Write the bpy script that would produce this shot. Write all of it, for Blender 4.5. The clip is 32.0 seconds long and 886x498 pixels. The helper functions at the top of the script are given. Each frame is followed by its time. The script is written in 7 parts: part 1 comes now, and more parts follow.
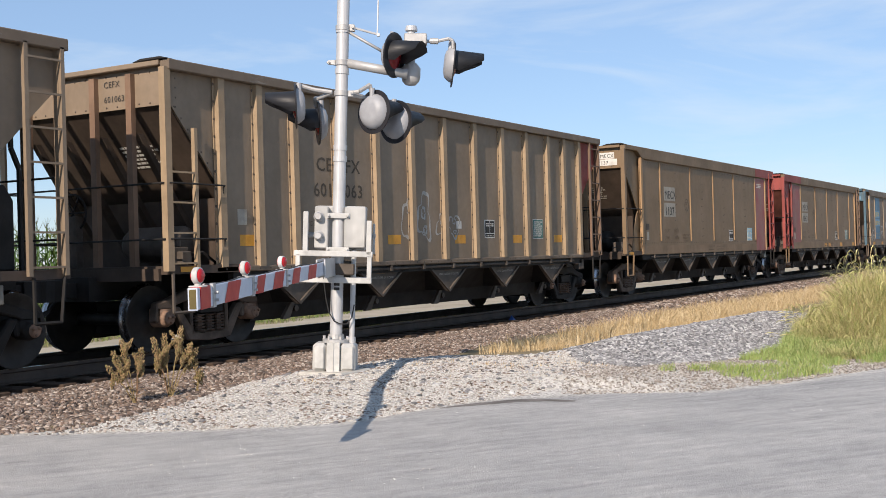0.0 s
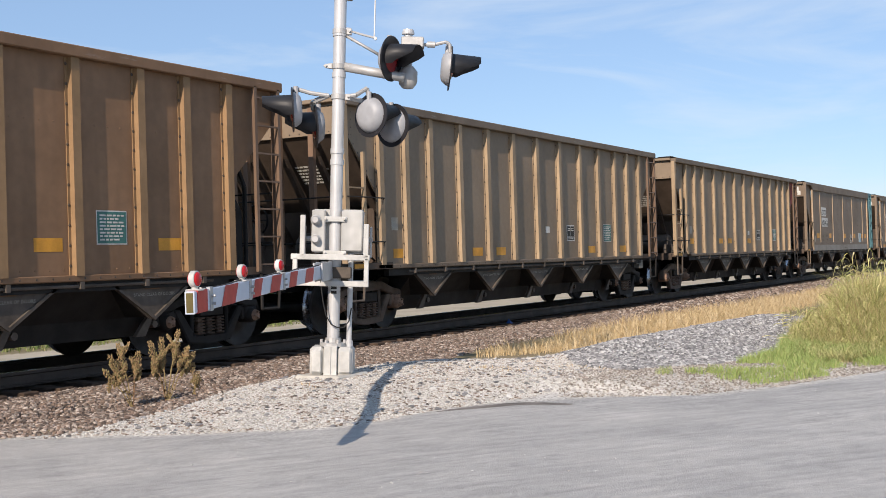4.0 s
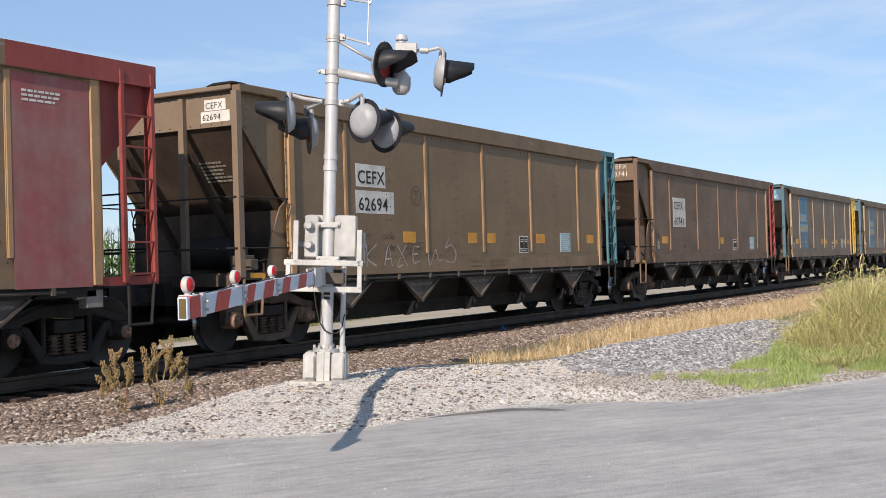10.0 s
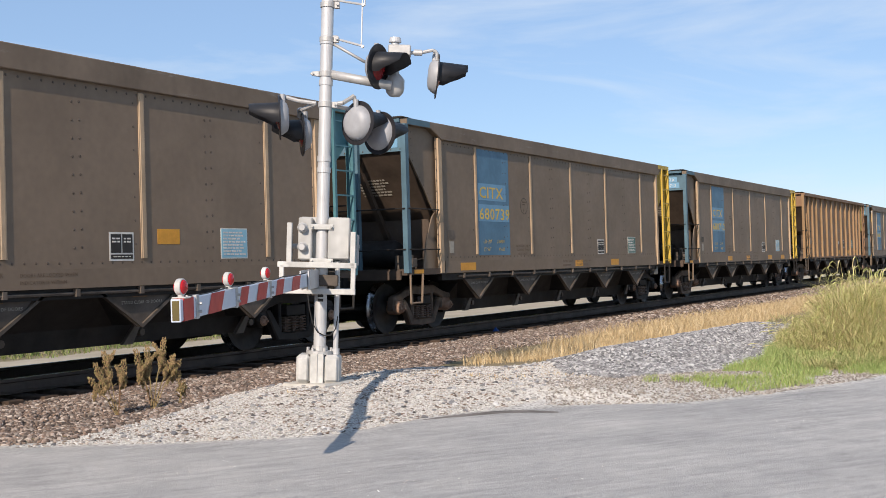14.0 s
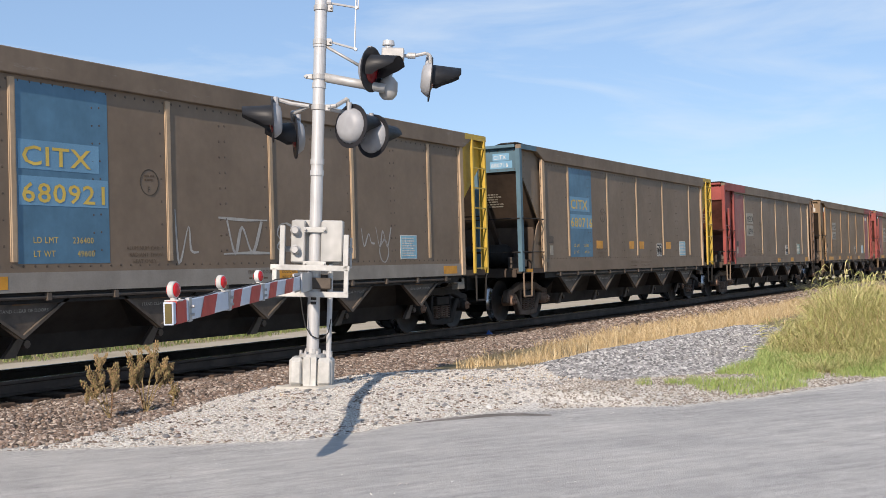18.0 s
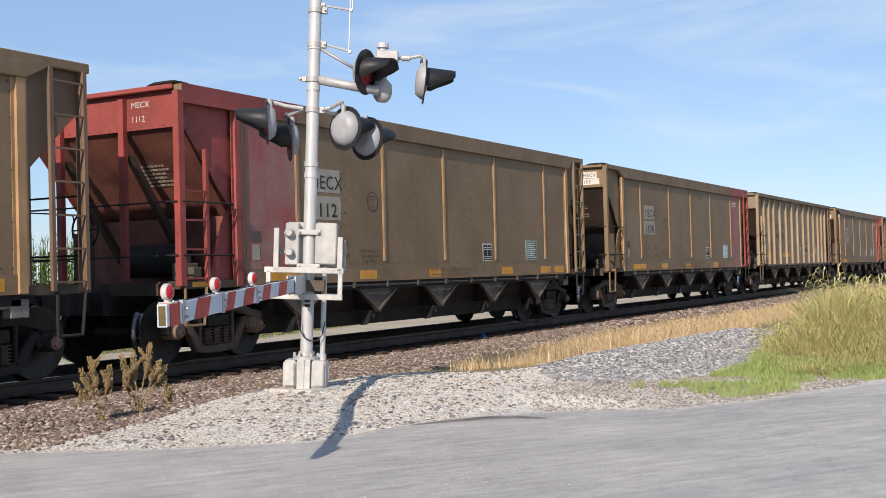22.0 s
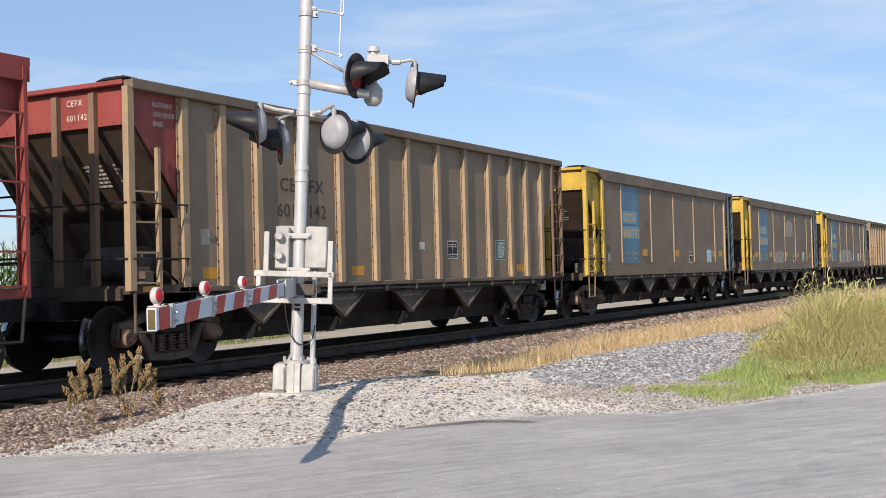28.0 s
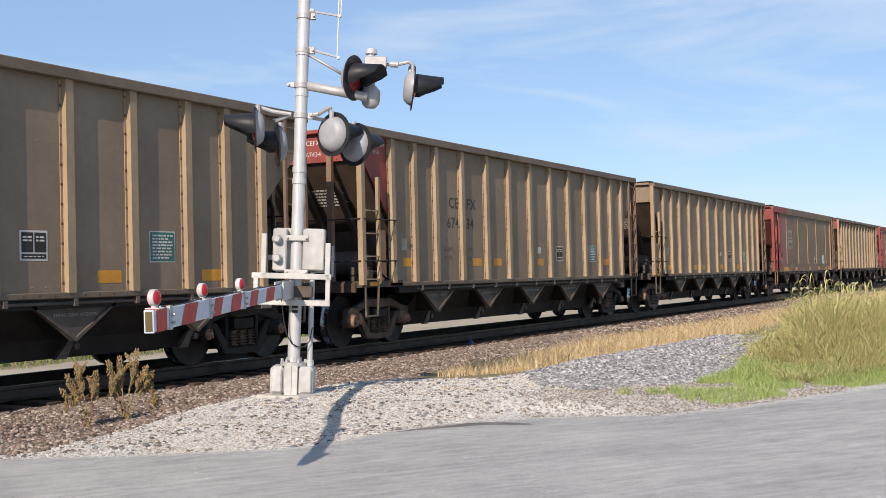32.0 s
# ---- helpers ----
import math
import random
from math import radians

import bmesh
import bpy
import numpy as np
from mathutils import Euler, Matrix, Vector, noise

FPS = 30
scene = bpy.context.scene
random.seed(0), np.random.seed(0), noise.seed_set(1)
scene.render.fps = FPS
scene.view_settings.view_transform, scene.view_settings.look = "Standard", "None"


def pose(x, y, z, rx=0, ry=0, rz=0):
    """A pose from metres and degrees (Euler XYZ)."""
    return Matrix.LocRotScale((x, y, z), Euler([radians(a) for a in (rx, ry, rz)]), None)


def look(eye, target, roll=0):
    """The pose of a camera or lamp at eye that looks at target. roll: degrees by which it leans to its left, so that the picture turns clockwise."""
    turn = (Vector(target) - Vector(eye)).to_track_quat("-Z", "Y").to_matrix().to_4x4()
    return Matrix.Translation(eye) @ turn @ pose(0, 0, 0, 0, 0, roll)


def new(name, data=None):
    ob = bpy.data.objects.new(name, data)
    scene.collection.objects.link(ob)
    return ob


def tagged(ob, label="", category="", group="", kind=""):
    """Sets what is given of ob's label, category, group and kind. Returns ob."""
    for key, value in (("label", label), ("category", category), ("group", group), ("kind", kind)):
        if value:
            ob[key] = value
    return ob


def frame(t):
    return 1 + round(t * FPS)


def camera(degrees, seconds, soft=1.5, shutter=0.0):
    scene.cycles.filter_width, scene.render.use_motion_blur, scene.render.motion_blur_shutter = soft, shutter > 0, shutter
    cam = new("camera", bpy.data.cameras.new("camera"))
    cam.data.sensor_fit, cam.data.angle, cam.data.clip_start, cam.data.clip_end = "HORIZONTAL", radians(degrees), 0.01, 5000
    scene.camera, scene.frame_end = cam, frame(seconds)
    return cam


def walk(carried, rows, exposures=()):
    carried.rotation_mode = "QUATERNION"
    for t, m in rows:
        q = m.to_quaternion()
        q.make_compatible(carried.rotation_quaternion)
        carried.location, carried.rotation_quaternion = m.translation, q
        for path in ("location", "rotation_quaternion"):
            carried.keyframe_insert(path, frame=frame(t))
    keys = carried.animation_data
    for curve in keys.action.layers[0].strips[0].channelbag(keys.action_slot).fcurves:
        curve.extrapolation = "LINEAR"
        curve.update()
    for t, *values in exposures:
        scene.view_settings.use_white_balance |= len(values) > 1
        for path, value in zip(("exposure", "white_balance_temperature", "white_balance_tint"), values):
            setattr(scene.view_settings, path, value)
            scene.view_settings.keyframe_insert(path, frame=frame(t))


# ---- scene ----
EYE = (0.0, 0.0, 1.212)
CAMROWS = [
    (0, 90.297, 1.639, -59.772),
    (0.5, 90.339, 1.646, -59.751),
    (1, 90.382, 1.652, -59.709),
    (1.5, 90.415, 1.647, -59.698),
    (2, 90.428, 1.645, -59.728),
    (2.5, 90.437, 1.652, -59.774),
    (3, 90.441, 1.668, -59.831),
    (3.5, 90.434, 1.702, -59.888),
    (5.5, 90.555, 1.611, -60.006),
    (6, 90.615, 1.658, -60.000),
    (6.5, 90.643, 1.697, -60.008),
    (7, 90.653, 1.680, -60.028),
    (7.5, 90.671, 1.662, -60.055),
    (8, 90.685, 1.686, -60.091),
    (8.5, 90.689, 1.707, -60.140),
    (9, 90.701, 1.693, -60.184),
    (9.5, 90.721, 1.676, -60.218),
    (10, 90.735, 1.672, -60.250),
    (10.5, 90.744, 1.683, -60.281),
    (11, 90.754, 1.696, -60.320),
    (11.5, 90.767, 1.681, -60.371),
    (12, 90.781, 1.654, -60.420),
    (12.5, 90.796, 1.653, -60.461),
    (13, 90.811, 1.669, -60.497),
    (13.5, 90.823, 1.668, -60.535),
    (14, 90.832, 1.654, -60.570),
    (14.5, 90.847, 1.647, -60.592),
    (16.5, 90.890, 1.723, -60.791),
    (17, 90.921, 1.654, -60.824),
    (17.5, 90.944, 1.645, -60.870),
    (18, 90.970, 1.618, -60.911),
    (18.5, 90.995, 1.580, -60.948),
    (19, 91.006, 1.582, -60.989),
    (19.5, 91.017, 1.590, -61.022),
    (20, 91.037, 1.573, -61.049),
    (20.5, 91.055, 1.580, -61.085),
    (21, 91.067, 1.595, -61.131),
    (21.5, 91.074, 1.565, -61.171),
    (22, 91.090, 1.544, -61.207),
    (22.5, 91.117, 1.531, -61.241),
    (23, 91.142, 1.493, -61.272),
    (23.5, 91.160, 1.489, -61.317),
    (24, 91.159, 1.501, -61.368),
    (24.5, 91.156, 1.482, -61.403),
    (25, 91.171, 1.456, -61.436),
    (25.5, 91.188, 1.403, -61.490),
    (27.5, 91.257, 1.470, -61.649),
    (28, 91.274, 1.459, -61.690),
    (28.5, 91.297, 1.452, -61.733),
    (29, 91.320, 1.423, -61.769),
    (29.5, 91.335, 1.398, -61.788),
    (30, 91.341, 1.421, -61.787),
    (30.5, 91.343, 1.446, -61.791),
    (31, 91.348, 1.441, -61.813),
    (31.5, 91.362, 1.431, -61.824),
    (32, 91.383, 1.420, -61.813),
]
cam = camera(42.03, 32.0, soft=0.5)
walk(cam, [(t, pose(*EYE, rx, ry, rz)) for t, rx, ry, rz in CAMROWS])

# ---- world, sun, exposure ----
SUN_AZ, SUN_EL = radians(189.0), radians(29.4)      # direction towards the sun, seen from above, from +x
to_sun = Vector((math.cos(SUN_AZ) * math.cos(SUN_EL), math.sin(SUN_AZ) * math.cos(SUN_EL), math.sin(SUN_EL)))
scene.view_settings.exposure = 0.37
world = bpy.data.worlds.new("sky")
scene.world = world
world.use_nodes = True
wn, wl = world.node_tree.nodes, world.node_tree.links
wn.clear()
w_out, w_bg, w_sky = wn.new("ShaderNodeOutputWorld"), wn.new("ShaderNodeBackground"), wn.new("ShaderNodeTexSky")
w_sky.sky_type, w_sky.sun_disc = "NISHITA", False
w_sky.sun_elevation, w_sky.sun_rotation = SUN_EL, math.atan2(to_sun.x, to_sun.y)
w_sky.air_density, w_sky.dust_density, w_sky.ozone_density = 1.0, 0.05, 2.5
w_tc, w_map = wn.new("ShaderNodeTexCoord"), wn.new("ShaderNodeMapping")
w_map.inputs["Scale"].default_value = (1.6, 1.6, 9.0)
w_map.inputs["Rotation"].default_value = (0.0, 0.10, 0.4)
w_map.inputs["Location"].default_value = (0.35, -0.45, 0.2)
w_n, w_r, w_mix = wn.new("ShaderNodeTexNoise"), wn.new("ShaderNodeValToRGB"), wn.new("ShaderNodeMix")
w_n.inputs["Scale"].default_value, w_n.inputs["Detail"].default_value, w_n.inputs["Roughness"].default_value = 1.7, 7.0, 0.58
w_n.inputs["Distortion"].default_value = 0.5
w_r.color_ramp.elements[0].position, w_r.color_ramp.elements[1].position = 0.47, 0.80
w_r.color_ramp.elements[0].color = (0.0, 0.0, 0.0, 1)
w_r.color_ramp.elements[1].color = (0.85, 0.85, 0.85, 1)
w_mix.data_type = "RGBA"
w_mix.inputs["B"].default_value = (7.3, 8.0, 8.8, 1)
wl.new(w_tc.outputs["Generated"], w_map.inputs["Vector"])
wl.new(w_map.outputs["Vector"], w_n.inputs["Vector"])
wl.new(w_n.outputs["Fac"], w_r.inputs["Fac"])
wl.new(w_r.outputs["Color"], w_mix.inputs["Factor"])
w_tint = wn.new("ShaderNodeMix")
w_tint.data_type, w_tint.blend_type = "RGBA", "MULTIPLY"
w_tint.inputs["Factor"].default_value = 1.0
w_tint.inputs["B"].default_value = (0.90, 0.95, 1.12, 1)
wl.new(w_sky.outputs["Color"], w_tint.inputs["A"])
w_haze = wn.new("ShaderNodeMix")
w_haze.data_type = "RGBA"
w_haze.inputs["Factor"].default_value = 0.42
w_haze.inputs["B"].default_value = (4.25, 6.0, 8.3, 1)
wl.new(w_tint.outputs["Result"], w_haze.inputs["A"])
wl.new(w_haze.outputs["Result"], w_mix.inputs["A"])
wl.new(w_mix.outputs["Result"], w_bg.inputs["Color"])
w_bg.inputs["Strength"].default_value = 0.084
wl.new(w_bg.outputs["Background"], w_out.inputs["Surface"])
sun = new("sun", bpy.data.lights.new("sun", "SUN"))
sun.data.energy, sun.data.angle, sun.data.color = 4.4, radians(0.53), (1.0, 0.850, 0.705)
sun.matrix_world = look(to_sun * 50, (0, 0, 0))


# ---- materials ----
def material(name, rgb, rough=0.6, metal=0.0, vary=0.12, scale=3.0, bump=0.0, bump_scale=60.0, streak=0.0, second=None, spec=0.4, scuff=0.0):
    """A surface with a base colour, a second tint in patches, fine grain, streaks that run down, and pale scuffs that run along x."""
    m = bpy.data.materials.new(name)
    m.use_nodes = True
    n, k = m.node_tree.nodes, m.node_tree.links
    b = n["Principled BSDF"]
    b.inputs["Roughness"].default_value, b.inputs["Metallic"].default_value = rough, metal
    b.inputs["Specular IOR Level"].default_value = spec
    tc, info = n.new("ShaderNodeTexCoord"), n.new("ShaderNodeObjectInfo")
    off = n.new("ShaderNodeVectorMath")
    off.operation = "ADD"
    sc = n.new("ShaderNodeVectorMath")
    sc.operation = "SCALE"
    sc.inputs[0].default_value = (13.0, 7.0, 5.0)
    k.new(info.outputs["Random"], sc.inputs["Scale"])
    k.new(tc.outputs["Object"], off.inputs[0])
    k.new(sc.outputs["Vector"], off.inputs[1])
    big = n.new("ShaderNodeTexNoise")
    big.inputs["Scale"].default_value, big.inputs["Detail"].default_value, big.inputs["Roughness"].default_value = scale, 5.0, 0.6
    k.new(off.outputs["Vector"], big.inputs["Vector"])
    ramp = n.new("ShaderNodeMapRange")
    ramp.inputs["From Min"].default_value, ramp.inputs["From Max"].default_value = 0.3, 0.7
    k.new(big.outputs["Fac"], ramp.inputs["Value"])
    mix = n.new("ShaderNodeMix")
    mix.data_type = "RGBA"
    two = second or tuple(c * (1 - 2 * vary) for c in rgb)
    mix.inputs["A"].default_value = (*[min(1, c * (1 + vary)) for c in rgb], 1)
    mix.inputs["B"].default_value = (*two, 1)
    k.new(ramp.outputs["Result"], mix.inputs["Factor"])
    last = mix.outputs["Result"]
    fine = n.new("ShaderNodeTexNoise")
    fine.inputs["Scale"].default_value, fine.inputs["Detail"].default_value = bump_scale, 4.0
    k.new(off.outputs["Vector"], fine.inputs["Vector"])
    if streak:
        stretch = n.new("ShaderNodeMapping")
        stretch.inputs["Scale"].default_value = (4.0, 4.0, 0.7)
        k.new(off.outputs["Vector"], stretch.inputs["Vector"])
        st = n.new("ShaderNodeTexNoise")
        st.inputs["Scale"].default_value, st.inputs["Detail"].default_value = 1.3, 4.0
        k.new(stretch.outputs["Vector"], st.inputs["Vector"])
        sr = n.new("ShaderNodeMapRange")
        sr.inputs["From Min"].default_value, sr.inputs["From Max"].default_value = 0.45, 0.75
        sr.inputs["To Max"].default_value = streak
        k.new(st.outputs["Fac"], sr.inputs["Value"])
        m2 = n.new("ShaderNodeMix")
        m2.data_type = "RGBA"
        m2.inputs["B"].default_value = (*[c * 0.45 for c in rgb], 1)
        k.new(sr.outputs["Result"], m2.inputs["Factor"])
        k.new(last, m2.inputs["A"])
        last = m2.outputs["Result"]
    if scuff:
        along_x = n.new("ShaderNodeMapping")
        along_x.inputs["Scale"].default_value = (0.9, 5.0, 7.0)
        k.new(off.outputs["Vector"], along_x.inputs["Vector"])
        sf = n.new("ShaderNodeTexNoise")
        sf.inputs["Scale"].default_value, sf.inputs["Detail"].default_value, sf.inputs["Roughness"].default_value = 1.6, 8.0, 0.72
        k.new(along_x.outputs["Vector"], sf.inputs["Vector"])
        sg = n.new("ShaderNodeMapRange")
        sg.inputs["From Min"].default_value, sg.inputs["From Max"].default_value = 0.60, 0.70
        sg.inputs["To Max"].default_value = scuff
        k.new(sf.outputs["Fac"], sg.inputs["Value"])
        m4 = n.new("ShaderNodeMix")
        m4.data_type = "RGBA"
        m4.inputs["B"].default_value = (*[0.5 * c + 0.19 for c in rgb], 1)
        k.new(sg.outputs["Result"], m4.inputs["Factor"])
        k.new(last, m4.inputs["A"])
        last = m4.outputs["Result"]
    m3 = n.new("ShaderNodeMix")
    m3.data_type, m3.blend_type = "RGBA", "OVERLAY"
    m3.inputs["Factor"].default_value = 0.14
    k.new(last, m3.inputs["A"])
    k.new(fine.outputs["Fac"], m3.inputs["B"])
    k.new(m3.outputs["Result"], b.inputs["Base Color"])
    rr = n.new("ShaderNodeMapRange")
    rr.inputs["To Min"].default_value, rr.inputs["To Max"].default_value = max(0.05, rough - 0.1), min(1, rough + 0.12)
    k.new(big.outputs["Fac"], rr.inputs["Value"])
    k.new(rr.outputs["Result"], b.inputs["Roughness"])
    if bump:
        bp = n.new("ShaderNodeBump")
        bp.inputs["Strength"].default_value, bp.inputs["Distance"].default_value = bump, 0.01
        k.new(fine.outputs["Fac"], bp.inputs["Height"])
        k.new(bp.outputs["Normal"], b.inputs["Normal"])
    return m


def islands(name, cols, rough=0.85, fine=40.0):
    """Loose pieces in one mesh: each takes its own tint out of the list."""
    m = bpy.data.materials.new(name)
    m.use_nodes = True
    n, k = m.node_tree.nodes, m.node_tree.links
    b = n["Principled BSDF"]
    b.inputs["Roughness"].default_value, b.inputs["Specular IOR Level"].default_value = rough, 0.25
    g, r = n.new("ShaderNodeNewGeometry"), n.new("ShaderNodeValToRGB")
    r.color_ramp.interpolation = "LINEAR"
    e = r.color_ramp.elements
    while len(e) < len(cols):
        e.new(0.5)
    for q, c in enumerate(cols):
        e[q].position, e[q].color = q / (len(cols) - 1), (*c, 1)
    k.new(g.outputs["Random Per Island"], r.inputs["Fac"])
    tx, mx = n.new("ShaderNodeTexNoise"), n.new("ShaderNodeMix")
    tx.inputs["Scale"].default_value = fine
    tc = n.new("ShaderNodeTexCoord")
    k.new(tc.outputs["Object"], tx.inputs["Vector"])
    mx.data_type, mx.blend_type = "RGBA", "OVERLAY"
    mx.inputs["Factor"].default_value = 0.4
    k.new(r.outputs["Color"], mx.inputs["A"])
    k.new(tx.outputs["Fac"], mx.inputs["B"])
    k.new(mx.outputs["Result"], b.inputs["Base Color"])
    return m


PAINT = {
    "taupe": material("taupe_car_paint", (0.230, 0.175, 0.123), 0.62, vary=0.08, scale=0.9, streak=0.10, bump=0.03, bump_scale=10.0),
    "grey": material("grey_car_paint", (0.188, 0.139, 0.098), 0.60, vary=0.08, scale=0.9, streak=0.10, bump=0.03, bump_scale=10.0),
    "olive": material("olive_brown_car_paint", (0.203, 0.137, 0.079), 0.60, vary=0.08, scale=0.9, streak=0.10, bump=0.03, bump_scale=10.0),
    "brown": material("brown_car_paint", (0.165, 0.106, 0.071), 0.62, vary=0.12, scale=0.9, streak=0.10, bump=0.03, bump_scale=10.0),
    "orange": material("orange_brown_car_paint", (0.224, 0.128, 0.069), 0.62, vary=0.12, scale=0.9, streak=0.25, bump=0.03, bump_scale=10.0),
    "red": material("faded_red_paint", (0.265, 0.055, 0.047), 0.6, vary=0.15, scale=1.4, streak=0.3, bump=0.03, bump_scale=12.0),
    "blue": material("faded_blue_paint", (0.085, 0.190, 0.29), 0.55, vary=0.1, scale=1.4, streak=0.25, bump=0.03, bump_scale=10.0),
    "teal": material("teal_paint", (0.070, 0.180, 0.215), 0.55, vary=0.1, scale=1.4, streak=0.25, bump=0.03, bump_scale=10.0),
    "yellow": material("yellow_paint", (0.50, 0.34, 0.05), 0.55, vary=0.1, scale=1.4, streak=0.25, bump=0.03, bump_scale=10.0),
}
for tone, rgb in (("taupe", (0.165, 0.125, 0.090)), ("grey", (0.172, 0.128, 0.091)), ("olive", (0.188, 0.128, 0.075)), ("brown", (0.155, 0.099, 0.066)), ("orange", (0.205, 0.118, 0.064))):
    PAINT["chord_" + tone] = material("scuffed_%s_chord_paint" % tone, rgb, 0.62, vary=0.12, scale=1.1, streak=0.2, bump=0.03, bump_scale=10.0, scuff=0.55)
# ribs and posts, lighter than the side sheets they stand on
PAINT["tan_taupe"] = material("light_tan_rib", (0.335, 0.245, 0.155), 0.65, vary=0.12, scale=1.2, streak=0.3, bump=0.03, bump_scale=12.0)
PAINT["tan_grey"] = material("pale_tan_post", (0.42, 0.305, 0.200), 0.65, vary=0.12, scale=1.2, streak=0.3, bump=0.03, bump_scale=12.0)
PAINT["tan_olive"] = material("light_ochre_post", (0.38, 0.235, 0.120), 0.65, vary=0.12, scale=1.2, streak=0.3, bump=0.03, bump_scale=12.0)
PAINT["tan_brown"] = material("light_brown_post", (0.275, 0.171, 0.110), 0.65, vary=0.12, scale=1.2, streak=0.3, bump=0.03, bump_scale=12.0)
PAINT["tan_orange"] = material("light_orange_rib", (0.286, 0.176, 0.088), 0.65, vary=0.12, scale=1.2, streak=0.3, bump=0.03, bump_scale=12.0)
PAINT["rib_brown"] = material("dark_brown_rib", (0.204, 0.127, 0.083), 0.65, vary=0.12, scale=1.2, streak=0.3, bump=0.03, bump_scale=12.0)
# darker than the sheets: the heads' small shadows are put into the colour
RIVET = material("dark_rivet_heads", (0.088, 0.066, 0.050), 0.6, vary=0.2, scale=4)
PAINT["worn_red"] = material("worn_red_grey_paint", (0.24, 0.13, 0.11), 0.7, vary=0.25, scale=6)
PAINT["dull_red"] = material("dull_red_paint", (0.165, 0.060, 0.046), 0.7, vary=0.3, scale=1.5)
# dirty brown with the shade of the car-end recesses put into the colour
GRIME_SHADE = material("grime_and_shade_brown_sheet", (0.072, 0.051, 0.038), 0.75, vary=0.25, scale=1.2, streak=0.25, bump=0.03, bump_scale=10.0)
PAINT["worn_panel"] = material("worn_faded_red_panel", (0.27, 0.060, 0.062), 0.65, vary=0.1, scale=1.3, streak=0.25, second=(0.27, 0.175, 0.155), bump=0.03, bump_scale=12.0)
PAINT["flange_olive"] = material("dusty_ochre_flange", (0.225, 0.150, 0.088), 0.62, vary=0.12, scale=1.5, streak=0.2)
PAINT["dusty_blue"] = material("dusty_slate_blue_paint", (0.078, 0.145, 0.190), 0.6, vary=0.15, scale=1.4, streak=0.25, bump=0.03, bump_scale=10.0)
PAINT["slate"] = material("slate_blue_paint", (0.070, 0.105, 0.130), 0.6, vary=0.15, scale=1.4, streak=0.25)
PALE_SILL = material("pale_grey_sill_paint", (0.27, 0.245, 0.215), 0.6, vary=0.1, scale=2, streak=0.2)
STENCIL = material("orange_reflective_stripe", (0.62, 0.29, 0.03), 0.5, vary=0.12, scale=4)
WHITE_MARK = material("dirty_white_marking", (0.62, 0.60, 0.56), 0.6, vary=0.12, scale=5)
FADED_MARK = material("faded_grey_marking", (0.36, 0.33, 0.28), 0.7, vary=0.12, scale=5)
BLACK_MARK = material("black_lettering", (0.03, 0.028, 0.026), 0.7, vary=0.1)
DARK_MARK = material("dark_stencil_lettering", (0.075, 0.06, 0.045), 0.75, vary=0.1)
YEL_MARK = material("yellow_lettering", (0.66, 0.47, 0.10), 0.6, vary=0.1)
PLACARD_BLUE = material("pale_blue_placard", (0.25, 0.47, 0.58), 0.5, vary=0.08)
PLACARD_GREEN = material("green_placard", (0.05, 0.16, 0.14), 0.5, vary=0.08)
TAG = material("faded_rust_tag", (0.17, 0.095, 0.045), 0.7, vary=0.15, scale=6)
FAINT = material("faint_brown_lettering", (0.115, 0.078, 0.050), 0.7, vary=0.1)
PALE_PATCH = material("pale_grey_repaint", (0.34, 0.315, 0.28), 0.65, vary=0.15, scale=4)
SPRAY = material("pale_spray_paint", (0.40, 0.385, 0.36), 0.7, vary=0.12, scale=6)
# near-black steel, taken down further to deepen the darks under the cars
UNDER = material("near_black_steel", (0.018, 0.016, 0.015), 0.75, vary=0.25, scale=3, bump=0.15)
HOPPER = material("dusty_hopper_steel", (0.105, 0.085, 0.069), 0.7, vary=0.25, scale=2.5, bump=0.1)
TRUCK = material("dusty_cast_steel", (0.110, 0.080, 0.060), 0.75, vary=0.25, scale=4, bump=0.25)
RUST = material("rusty_bearing_cap", (0.26, 0.165, 0.115), 0.75, vary=0.2, scale=8, bump=0.2)
WHEEL = material("dark_wheel_steel", (0.040, 0.036, 0.033), 0.6, metal=0.4, vary=0.2, scale=4, bump=0.1)
TREAD = material("polished_wheel_tread", (0.42, 0.42, 0.43), 0.25, metal=1.0, vary=0.05)
SPRING = material("worn_spring_steel", (0.16, 0.115, 0.09), 0.5, metal=0.5, vary=0.25)
TANK = material("pale_grey_tank", (0.20, 0.185, 0.16), 0.55, vary=0.15, scale=3)
STEEL = material("silver_painted_steel", (0.51, 0.515, 0.525), 0.42, metal=0.25, vary=0.05, scale=4, bump_scale=5.0)
CAST = material("grey_cast_iron", (0.42, 0.42, 0.42), 0.5, metal=0.3, vary=0.08, scale=6, bump_scale=9.0)
WHITEBOX = material("silver_white_enamel", (0.52, 0.52, 0.505), 0.45, metal=0.0, vary=0.12, scale=5, bump_scale=22.0, streak=0.28)
MECHBOX = material("grey_white_mechanism_enamel", (0.43, 0.43, 0.42), 0.45, vary=0.14, scale=6, bump_scale=24.0, streak=0.3)
HOUSING = material("grey_lamp_housing", (0.35, 0.36, 0.385), 0.5, metal=0.10, vary=0.08, scale=5, bump_scale=8.0)
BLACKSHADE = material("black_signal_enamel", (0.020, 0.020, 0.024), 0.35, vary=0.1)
HOODGREY = material("weathered_black_hood", (0.016, 0.017, 0.021), 0.5, vary=0.1, scale=8)
REDGLASS = material("red_signal_lens", (0.20, 0.012, 0.016), 0.15, vary=0.1)
LAMPRED = material("red_gate_lamp_lens", (0.45, 0.015, 0.02), 0.2, vary=0.05)
